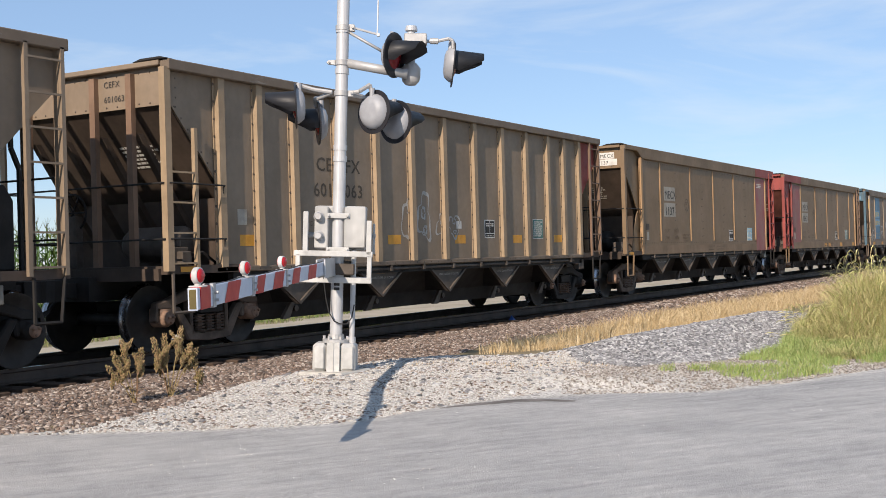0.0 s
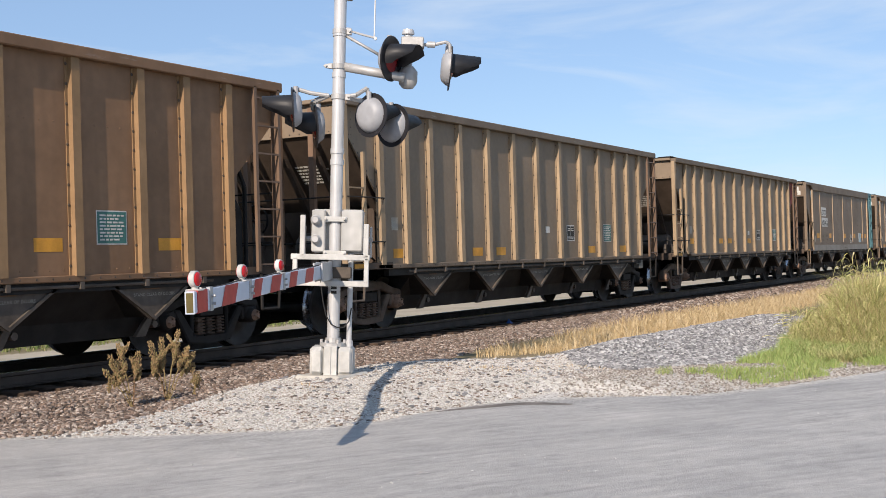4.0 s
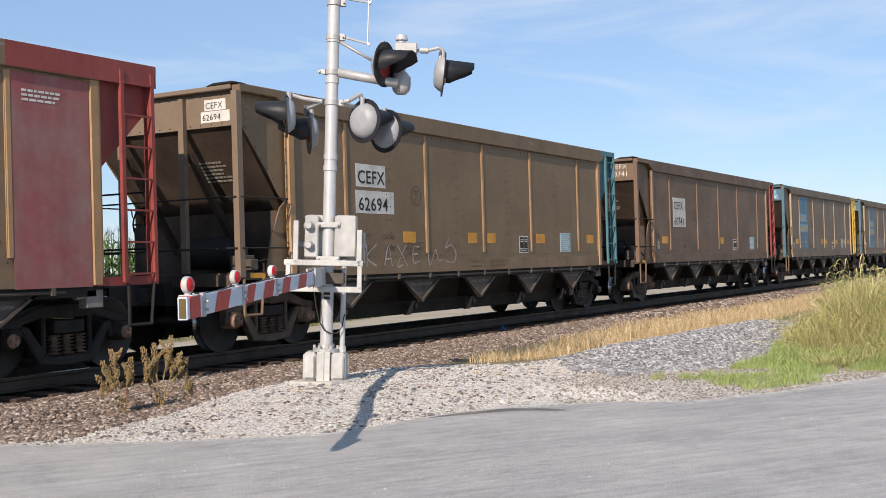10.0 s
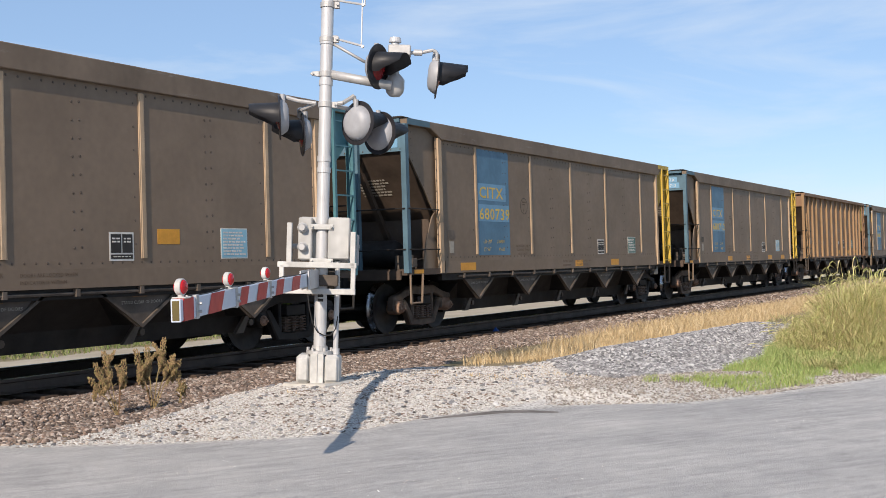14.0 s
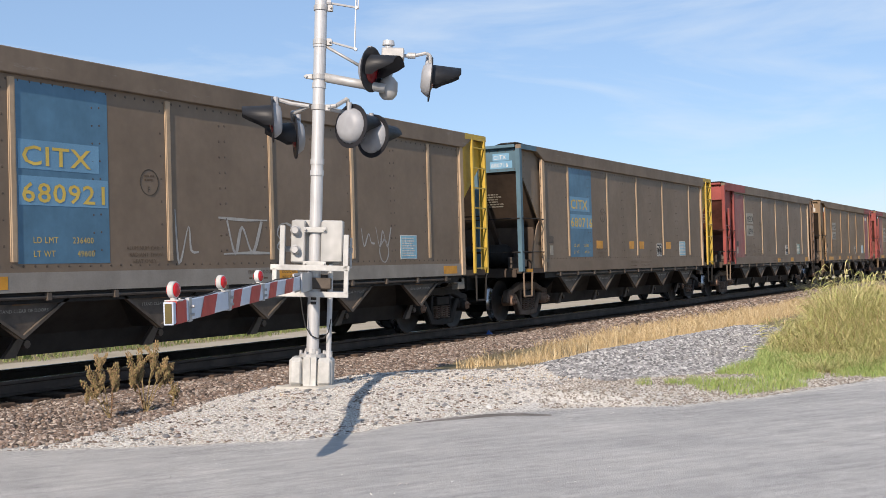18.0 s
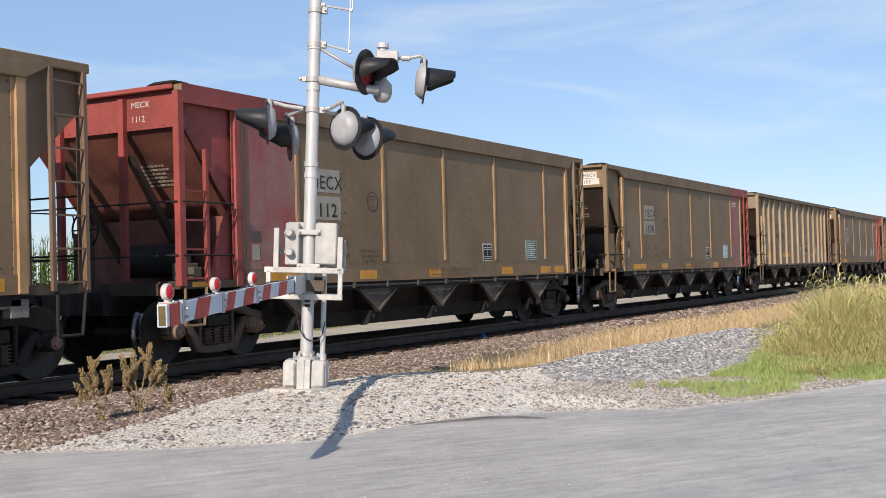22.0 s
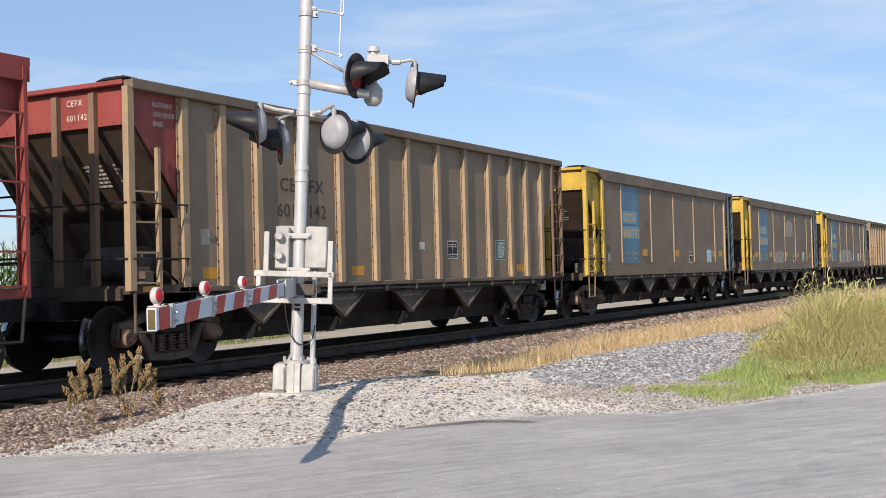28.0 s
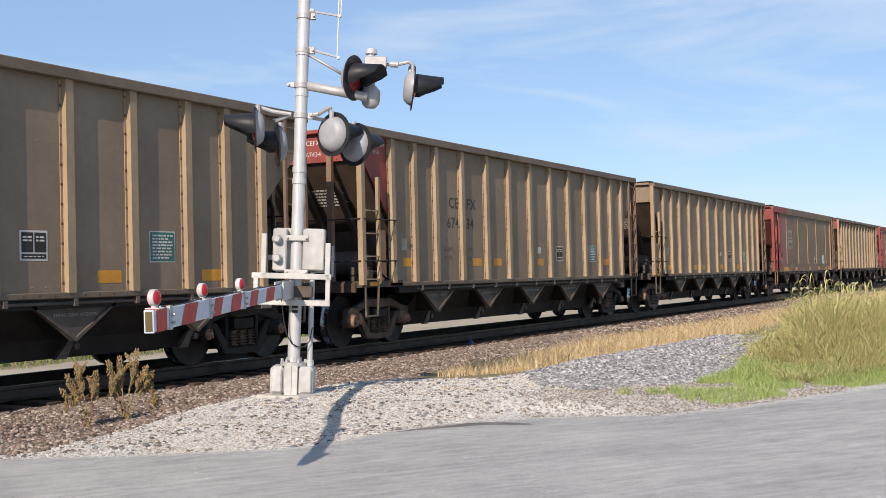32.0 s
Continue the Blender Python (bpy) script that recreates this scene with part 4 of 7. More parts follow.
def car_body(car, spec):
    kind = spec["kind"]
    body, front, rear = PAINT[spec["body"]], PAINT["dusty_blue" if spec["front"] == "blue" else spec["front"]], PAINT[spec["rear"]]
    tri = PAINT[spec.get("tri", spec["body"])]
    tan = PAINT["tan_" + spec["body"]] if kind != "B" else PAINT["rib_brown"]
    posts = front if kind == "S" else tan
    flip = pose(0, 0, 0) @ Matrix.Diagonal((1, -1, 1, 1))
    both = (None, flip)
    smooth = kind == "S"
    ys = SS if smooth else RS
    for q, m in enumerate(both):
        part("side_sheet", mesh(("side_sheet", kind), side_sheet_s if smooth else side_sheet_r, 0.0), body, car, m=m)
        part("top_chord", mesh(("top_chord", smooth), chord_s if smooth else chord_r, 0.012), PAINT["chord_" + spec["body"]], car, m=m)
        if smooth:
            part("lower_flange", mesh("lower_flange", lower_flange_s), PALE_SILL if spec.get("pale") else PAINT["flange_olive"] if spec["body"] == "olive" else body, car, m=m)
            if q:
                part("side_posts", mesh("side_posts_joined", lambda bm: hats(bm, SMOOTH_POSTS, 0.10, 0.058, 0.020, 1.42, 3.54, SS)), tan, car, m=m)["kind"] = "stuff"
            for x in () if q else SMOOTH_POSTS:
                part("side_post", mesh("side_post", lambda bm: hat(bm, 0.10, 0.058, 0.020, 1.42, 3.54, SS)), tan, car, m=(m or pose(0, 0, 0)) @ pose(x, 0, 0))
            for x in (1.21, 13.48):
                part("end_post", mesh("end_post", lambda bm: hat(bm, 0.23, 0.12, 0.045, 1.08, 3.60, SS + 0.005)), tri if x < 2 and spec.get("tri") else tan, car, m=(m or pose(0, 0, 0)) @ pose(x, 0, 0))
        else:
            places = WIDE_RIBS if kind == "B" else RIBS
            if q:
                part("side_ribs", mesh(("side_ribs_joined", kind), lambda bm: hats(bm, places, 0.22, 0.125, 0.075, 1.13, 3.735, RS)), tan, car, m=m)["kind"] = "stuff"
            for x in () if q else places:
                part("side_rib", mesh("side_rib", lambda bm: hat(bm, 0.22, 0.125, 0.075, 1.13, 3.735, RS)), tan, car, m=(m or pose(0, 0, 0)) @ pose(x, 0, 0))
        part("end_gusset", mesh("end_triangle", end_triangle), tri, car, m=m)
        part("end_gusset", mesh("rear_triangle", rear_triangle), PAINT[spec["rtri"]] if spec.get("rtri") else rear if smooth or spec.get("rear_panel") else body, car, m=m)
        part("corner_post", mesh("corner_post", corner_post), posts, car, m=m)
        part("corner_post", mesh("corner_post_rear", lambda bm: box(bm, 14.40, 14.455, -1.565, -1.48, 1.12, 3.76)), rear, car, m=m)
        part("ladder", mesh("ladder", ladder), rear, car, "side ladder", m)
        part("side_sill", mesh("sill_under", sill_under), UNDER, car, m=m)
        part("stirrup_step", mesh("stirrup", stirrup), body if smooth else HOPPER, car, m=m)
        part("stirrup_step", mesh("stirrup", stirrup), UNDER, car, m=(m or pose(0, 0, 0)) @ pose(13.95, 0, 0))
        for z in (2.25, 1.52):
            part("grab_iron", mesh("rail_side", rail_side), UNDER, car, m=(m or pose(0, 0, 0)) @ pose(0, 0, z))
        part("air_line", mesh("air_line", air_line), HOPPER, car, m=m)
    if smooth:
        part("end_curtain", mesh("end_curtain", end_curtain), tri if spec.get("tri") else body, car)
    part("rivets", mesh(("rivets", smooth), rivets_s if smooth else rivets_r), RIVET, car)["kind"] = "stuff"
    if not smooth:
        part("rivets", mesh("seam_rivets", seam_rivets), body, car)["kind"] = "stuff"
    part("rivets", mesh("end_rivets", end_rivets), RIVET, car)["kind"] = "stuff"
    part("rivets", mesh("plate_rivets", plate_rivets), RIVET, car)["kind"] = "stuff"
    if not smooth or spec.get("tri"):
        part("short_ladder", mesh("short_ladder", short_ladder), tri if spec.get("tri") and smooth else tan, car)
    back = pose(14.53, 0, 0) @ Matrix.Diagonal((-1, 1, 1, 1))
    part("end_plate", mesh("end_plate", end_plate), front, car)
    part("end_plate", mesh("end_plate", end_plate), rear, car, m=back)
    # end recess sheets carry their shade in a darkened paint
    part("slope_sheet", mesh("slope_sheet", slope_sheet), PAINT["dull_red"] if smooth and spec["front"] == "red" else GRIME_SHADE, car)
    part("slope_sheet", mesh("slope_sheet", slope_sheet), GRIME_SHADE, car, m=back)
    part("bay_sheet", mesh("bay_sheet", bay_sheet, 0.0), PAINT["dull_red"] if smooth and spec["front"] == "red" else GRIME_SHADE, car)
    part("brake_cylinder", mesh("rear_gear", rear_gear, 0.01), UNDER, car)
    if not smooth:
        part("brake_stand", mesh("brake_stand", brake_stand, 0.02), UNDER, car, "near-black brake equipment stand")
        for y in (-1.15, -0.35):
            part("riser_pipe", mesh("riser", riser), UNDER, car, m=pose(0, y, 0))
    part("end_chord", mesh("end_chord", end_chord, 0.01), front, car)
    part("end_chord", mesh("end_chord", end_chord, 0.01), rear, car, m=back)
    for y in ((-0.30, 0.85) if len(spec.get("band", ("", ""))[1]) > 6 else (-0.66, 0.5, 1.12) if spec.get("band") else (-0.88, -0.20, 0.50, 1.12) if not smooth else (-0.48, 0.75)):
        # ribbed cars: darker brown stands in for the previous car's shadow on the stanchions
        part("stanchion", mesh("stanchion", stanchion), posts if smooth else PAINT["rib_brown"], car, m=pose(0, y, 0))
        part("slope_brace", mesh("brace", brace), GRIME_SHADE, car, m=pose(0, y, 0))
        part("stanchion", mesh("stanchion", stanchion), rear, car, m=pose(14.45, y, 0))
    part("end_rail", mesh("rails_across", rails_across), UNDER, car)
    part("corner_cap", mesh("corner_cap", lambda bm: prism(bm, [(-1.61, 3.868), (-1.50, 3.905), (-1.15, 3.905), (-1.0, 3.868)], -0.04, 0.16, "x"), 0.01), UNDER, car, "black rubbed corner cap")
    part("end_rail", mesh("rails_across", rails_across), UNDER, car, m=pose(14.53, 0, 0))
    part("end_platform", mesh("platform", platform), GRIME_SHADE, car)
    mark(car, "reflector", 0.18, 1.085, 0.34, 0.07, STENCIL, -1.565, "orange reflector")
    part("end_platform", mesh("rear_platform", rear_platform), rear if spec.get("rear_panel") else GRIME_SHADE, car)
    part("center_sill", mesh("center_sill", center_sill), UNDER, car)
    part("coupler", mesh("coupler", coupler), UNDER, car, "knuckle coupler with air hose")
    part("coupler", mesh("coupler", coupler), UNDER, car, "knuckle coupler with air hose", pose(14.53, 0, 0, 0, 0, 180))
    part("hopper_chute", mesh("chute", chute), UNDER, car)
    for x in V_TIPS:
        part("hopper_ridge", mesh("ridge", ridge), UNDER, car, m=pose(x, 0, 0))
        v = part("hopper_gusset", mesh("v_plate", v_plate), HOPPER, car, m=pose(x, 0, 0))
        part("lettering", letters("STAND CLEAR OF DOORS", 0.058), FADED_MARK, v, m=pose(-0.33, -1.4645, 0.84, 90))
        part("door_tag", flat(0.26, 0.075), TAG, v, "faded rust-brown tag", pose(-0.13, -1.4605, 0.925))
        part("hopper_gusset", mesh("v_plate", v_plate), HOPPER, car, m=pose(x, 0, 0) @ flip)
        part("door_latch", mesh("latch", latch), HOPPER, car, m=pose(x, 0, 0))
    part("air_reservoir", mesh("tank", tank, 0.0, True), UNDER if smooth else HOPPER, car, "cylindrical air reservoir", pose(0.86, 0.35 if smooth else 0.1, 1.47))
    part("brake_valve", mesh("brake_gear", brake_gear, 0.01), HOPPER, car)
    part("brake_pipe", mesh("brake_pipe", lambda bm: pipe(bm, [(0.6, -1.2, 1.3), (0.9, -1.3, 1.35), (1.1, -1.35, 1.2)], 0.02, 5)), UNDER, car)
    part("brake_cabinet", mesh("brake_cabinet", lambda bm: box(bm, 0.2, 0.34, 0.4, 0.7, 1.17, 1.9), 0.01), HOPPER, car)
    part("brake_wheel", mesh("brake_wheel", brake_wheel), UNDER, car, "", pose(0.3, 0.55, 1.95))
    part("retaining_valve", mesh("retainer", retainer, 0.01), TANK if spec.get("seed", 0) % 2 else HOPPER, car)
    truck(car, 1.26, True)
    truck(car, 13.42, False)


def car_marks(car, spec):
    kind, seed = spec["kind"], spec["seed"]
    rnd = random.Random(seed)
    smooth = kind == "S"
    ys = SS if smooth else RS
    mk, num = spec.get("mark", ""), spec.get("num", "")
    style = spec.get("style", "")
    if smooth:
        if spec.get("front_panel"):
            mark(car, "repainted_panel", 1.40, 1.31, 1.25, 2.2, PAINT["worn_panel"], SS, "worn red repainted panel")
            mark(car, "repainted_panel", 0.02, 3.60, 2.62, 0.262, PAINT[spec["front_panel"]], -1.60, "faded red repainted panel")
        if spec.get("rear_panel"):
            mark(car, "repainted_panel", 12.25, 1.06, 1.15, 2.48, PAINT["worn_panel"], SS - 0.013, "worn red repainted panel")
            mark(car, "repainted_panel", 12.15, 3.58, 2.36, 0.285, PAINT[spec["rear_panel"]], -1.60, "faded red repainted panel")
            part("small_print", bars(3, 0.62, 0.16, 3), WHITE_MARK, car, m=pose(12.4, SS - 0.018, 3.2))
        if spec["rear"] in ("teal", "yellow", "slate"):
            mark(car, "repainted_panel", 13.62, 3.755, 0.89, 0.108, PAINT[spec["rear"]], -1.60, "painted end of the top chord")
        if spec["front"] in ("blue", "yellow"):
            mark(car, "repainted_panel", 0.02, 3.755, 0.80, 0.108, PAINT["dusty_blue" if spec["front"] == "blue" else spec["front"]], -1.60, "painted end of the top chord")
        if style == "blue":
            mark(car, "blue_panel", 2.735, 1.40, 1.42, 2.12, PAINT["blue"], SS, "faded blue painted panel")
            mark(car, "number_patch", 2.76, 2.50, 1.24, 0.34, PAINT["lightblue"], SS, "", 0.003)
            mark(car, "number_patch", 2.76, 2.08, 1.38, 0.34, PAINT["lightblue"], SS, "", 0.003)
            put_text(car, mk, 2.80, 2.55, 0.32, YEL_MARK, SS - 0.006, wide=1.38)
            put_text(car, num, 2.79, 2.12, 0.32, YEL_MARK, SS - 0.006, wide=1.34)
            put_text(car, "LD LMT", 2.95, 1.64, 0.105, YEL_MARK, SS - 0.003)
            put_text(car, "236400" if seed % 2 else "236500", 3.55, 1.64, 0.105, YEL_MARK, SS - 0.003)
            put_text(car, "LT WT", 2.95, 1.48, 0.105, YEL_MARK, SS - 0.003)
            put_text(car, "49600" if seed % 2 else "49500", 3.62, 1.48, 0.105, YEL_MARK, SS - 0.003)
        elif style in ("plates", "worn", "single"):
            pm = WHITE_MARK if style != "worn" else FADED_MARK
            if style == "single":
                mark(car, "number_plate", 2.95, 2.08, 1.14, 0.84, pm, SS, "white stencil panel")
            else:
                mark(car, "number_plate", 2.98, 2.53, 0.90, 0.38, pm, SS, "white stencil panel")
                mark(car, "number_plate", 2.96, 2.09, 1.18 if len(num) > 4 else 0.94, 0.38, pm, SS, "white stencil panel")
            put_text(car, mk, 3.02, 2.59, 0.31, BLACK_MARK, SS - 0.003, wide=1.06)
            put_text(car, num, 3.03, 2.14, 0.31, BLACK_MARK, SS - 0.003, wide=1.1 if len(num) > 4 else 1.15)
            for word, x, z in (("LD LMT", 2.95, 1.66), ("236300", 3.72, 1.66), ("LT WT", 2.95, 1.46), ("49700", 3.80, 1.46)):
                put_text(car, word, x, z, 0.125, FAINT, SS)
        for x, w in ((1.95, 0.5), (4.42, 0.42), (6.8, 0.36), (7.6, 0.36), (9.9, 0.42), (11.9, 0.45), (12.7, 0.42)):
            w = 0.85 if spec["body"] == "olive" and x < 2.5 else w
            if rnd.random() < 0.62 and not (spec.get("rear_panel") and x > 11.8):
                high = spec.get("high", style == "single")
                mark(car, "reflector", x, (1.60 if high else 1.11), w if high else w * 1.25, 0.20 if high else 0.15, STENCIL, SS - (0 if high else 0.012), "orange reflective stripe")
        mark(car, "tag_plate", 1.50, 1.72, 0.24, 0.16, HOPPER, SS, over=0.006)
        mark(car, "tag_plate", 1.54, 1.45, 0.17, 0.22, FADED_MARK, SS, over=0.006)
        weight_box(car, 9.05, 1.39, SS)
        placard(car, 11.15, 1.40, 0.58, 0.43, PLACARD_BLUE if seed % 3 else PLACARD_GREEN, SS)
        part("round_stencil", mesh("round_stencil", lambda bm: lathe(bm, [(0.16, 0), (0.175, 0), (0.175, -0.003), (0.16, -0.003)], 24)), DARK_MARK, car, m=pose(4.88, SS - 0.001, 2.44))
        put_text(car, "F", 4.84, 2.31, 0.11, DARK_MARK, SS)
        part("small_print", bars(2, 0.18, 0.10, 5), FAINT, car, m=pose(4.79, SS - 0.001, 2.45))
        for q, words in enumerate(("ALUMINUM CAR", "RADIANT THAW", "HEAT ONLY")):
            put_text(car, words, 4.44 + 0.05 * q, 1.56 - 0.085 * q, 0.075, FAINT, SS)
        put_text(car, "PRIMARY DOOR", 6.85, 1.215, 0.075, FAINT, SS - 0.012)
        part("small_print", bars(1, 0.55, 0.05, 11), FAINT, car, m=pose(6.87, SS - 0.013, 1.125))
        for q, words in enumerate(("DOORS ARE LOCKED WHEN", "INDICATOR IS WITHIN")):
            put_text(car, words, 7.66, 1.215 - 0.085 * q, 0.062, FAINT, SS - 0.012)
    else:
        if style == "stencil" and mk:
            s = DARK_MARK
            put_text(car, mk[:2], 3.30, 2.58, 0.30, s, RS, wide=1.15)
            put_text(car, mk[2:], 4.08, 2.58, 0.30, s, RS, wide=1.15)
            put_text(car, num[:3], 3.22, 2.18, 0.30, s, RS, wide=1.1)
            put_text(car, num[3:], 4.05, 2.18, 0.30, s, RS, wide=1.1)
            for word, x, z in (("LD LMT", 3.06, 1.72), ("226500", 3.98, 1.72), ("LT WT", 3.08, 1.54), ("49500", 4.02, 1.54)):
                put_text(car, word, x, z, 0.105, FAINT, RS)
        if spec.get("front_panel"):
            mark(car, "repainted_panel", 1.22, 2.1 if spec["front_panel"] == "yellow" else 2.95, 0.6, 1.6 if spec["front_panel"] == "yellow" else 0.75, PAINT[spec["front_panel"]], RS, "repainted panel")
        if spec.get("rear_panel"):
            mark(car, "repainted_panel", 13.70, 2.4, 0.6, 1.3, PAINT[spec["rear_panel"]], RS, "repainted panel")
        for x, w in ((1.46, 0.36), (4.3, 0.42), (5.3, 0.4), (7.6, 0.4), (10.0, 0.42), (12.0, 0.42)):
            if rnd.random() < 0.7:
                mark(car, "reflector", x, 1.24 if seed % 2 else 1.42, w, 0.16, STENCIL, RS, "orange reflective stripe")
        mark(car, "tag_plate", 1.42, 1.72, 0.2, 0.22, FADED_MARK, RS)
        mark(car, "tag_plate", 7.66, 1.70, 0.2, 0.14, WHITE_MARK, RS)
        weight_box(car, 8.78, 1.52, RS)
        placard(car, 10.95, 1.50, 0.5, 0.42, PLACARD_GREEN, RS)
    if spec.get("band"):
        tone, words = spec["band"]
        part("name_band", mesh("name_band", lambda bm: box(bm, -0.003, 0, -1.45, 1.45, 0, 0.36)), PAINT[tone], car, "painted name band on the end", pose(0.078, 0, 3.40))
        if words == "85119":
            part("number_plate", mesh("band_plate", lambda bm: box(bm, -0.003, 0, -0.40, 0.40, 0, 0.17)), WHITE_MARK, car, m=pose(0.0745, -1.05, 3.40))
        if words == "249":
            end_text(car, "FLCX", -0.04, 3.45, 0.19, BLACK_MARK)
        end_text(car, words, -0.42 if len(words) > 6 else -0.78, 3.50 if len(words) > 6 else 3.43, 0.15 if len(words) > 6 else 0.19, WHITE_MARK if tone == "red" else BLACK_MARK)
        if tone == "red":
            part("repainted_panel", mesh("corner_flag", lambda bm: prism(bm, [(0.12, 3.24), (1.0, 3.24), (1.0, 3.70), (0.12, 3.70)], -1.4945, -1.491)), PAINT["red"], car)
    if spec.get("corner"):
        for q, word in enumerate(spec["corner"].split("\n")):
            part("lettering", letters(word, 0.095), BLACK_MARK if spec["front"] == "yellow" else WHITE_MARK, car, m=pose(0.50, -1.496, 3.56 - q * 0.13, 90))
    if spec.get("num") and not spec.get("band"):
        em = WHITE_MARK
        if spec["front"] in ("red",) or style in ("single", "stencil"):
            em = WHITE_MARK if spec["front"] == "red" or style == "single" else BLACK_MARK
            ye = -0.80 if style == "single" else -0.36 if not smooth else -0.62
            size = 0.19 if style == "single" else 0.12 if not smooth else 0.12
            end_text(car, mk, ye, 3.60, size, em)
            end_text(car, num, ye, 3.40, size, em)
        elif spec["front"] != "yellow":
            plate = PAINT["lightblue"] if spec["front"] == "blue" else WHITE_MARK
            part("number_plate", mesh("end_plate_mark", lambda bm: box(bm, -0.003, 0, -0.20, 0.20, 0, 0.16)), plate, car, m=pose(0.078, -1.08, 3.53))
            part("number_plate", mesh("end_plate_mark_wide", lambda bm: box(bm, -0.003, 0, -0.27, 0.27, 0, 0.16)), plate, car, m=pose(0.078, -1.08, 3.36))
            end_text(car, mk, -0.90, 3.56, 0.13, WHITE_MARK if spec["front"] == "blue" else BLACK_MARK)
            end_text(car, num, -0.84, 3.39, 0.13, WHITE_MARK if spec["front"] == "blue" else BLACK_MARK)
    part("small_print", bars(6, 0.70, 0.44, 21), FADED_MARK if smooth else WHITE_MARK, car, m=pose(0.862, -0.12, 2.548, 0, 0, -90) @ pose(0, 0, 0, 45.4))
    for g, (x, z, w, h, th) in enumerate(spec.get("spray", ())):
        part("graffiti", scrawl(seed * 7 + g, w, h, th), SPRAY, car, "pale sprayed graffiti", pose(x, ys - 0.003 - 0.0005 * g, z))["kind"] = "stuff"
    for g, (letter, x, z, w, h, th) in enumerate(spec.get("tags", ())):
        part("graffiti", sprayed(letter, w, h, th, seed * 31 + g), SPRAY, car, "pale sprayed graffiti", pose(x, ys - 0.0135 - 0.0005 * g, z) if z < 1.3 else pose(x, ys - 0.003 - 0.0005 * g, z))
    for x, z, w, h in spec.get("notices", ()):
        p = mark(car, "notice", x, z, w, h, FADED_MARK, ys - 0.006, "grey stencilled notice patch")
        part("small_print", bars(3, round(w - 0.06, 3), round(h - 0.06, 3), 15), BLACK_MARK, p, m=pose(0.03, -0.0035, 0.03))
    for x, z, w, h in spec.get("patches", ()):
        part("grey_patch", ragged(w, h, seed), PALE_PATCH, car, "ragged pale grey repaint patch", pose(x, ys - 0.0005, z))


PAINT["lightblue"] = material("paler_blue_paint", (0.15, 0.31, 0.46), 0.55, vary=0.06, scale=2)


def S(body, front, rear, style, mk, num, **k):
    return dict(kind="S", body=body, front=front, rear=rear, style=style, mark=mk, num=num, **k)


def R(body, front, rear, mk="", num="", **k):
    return dict(kind=k.pop("kind", "R"), body=body, front=front, rear=rear, style="stencil", mark=mk, num=num, **k)


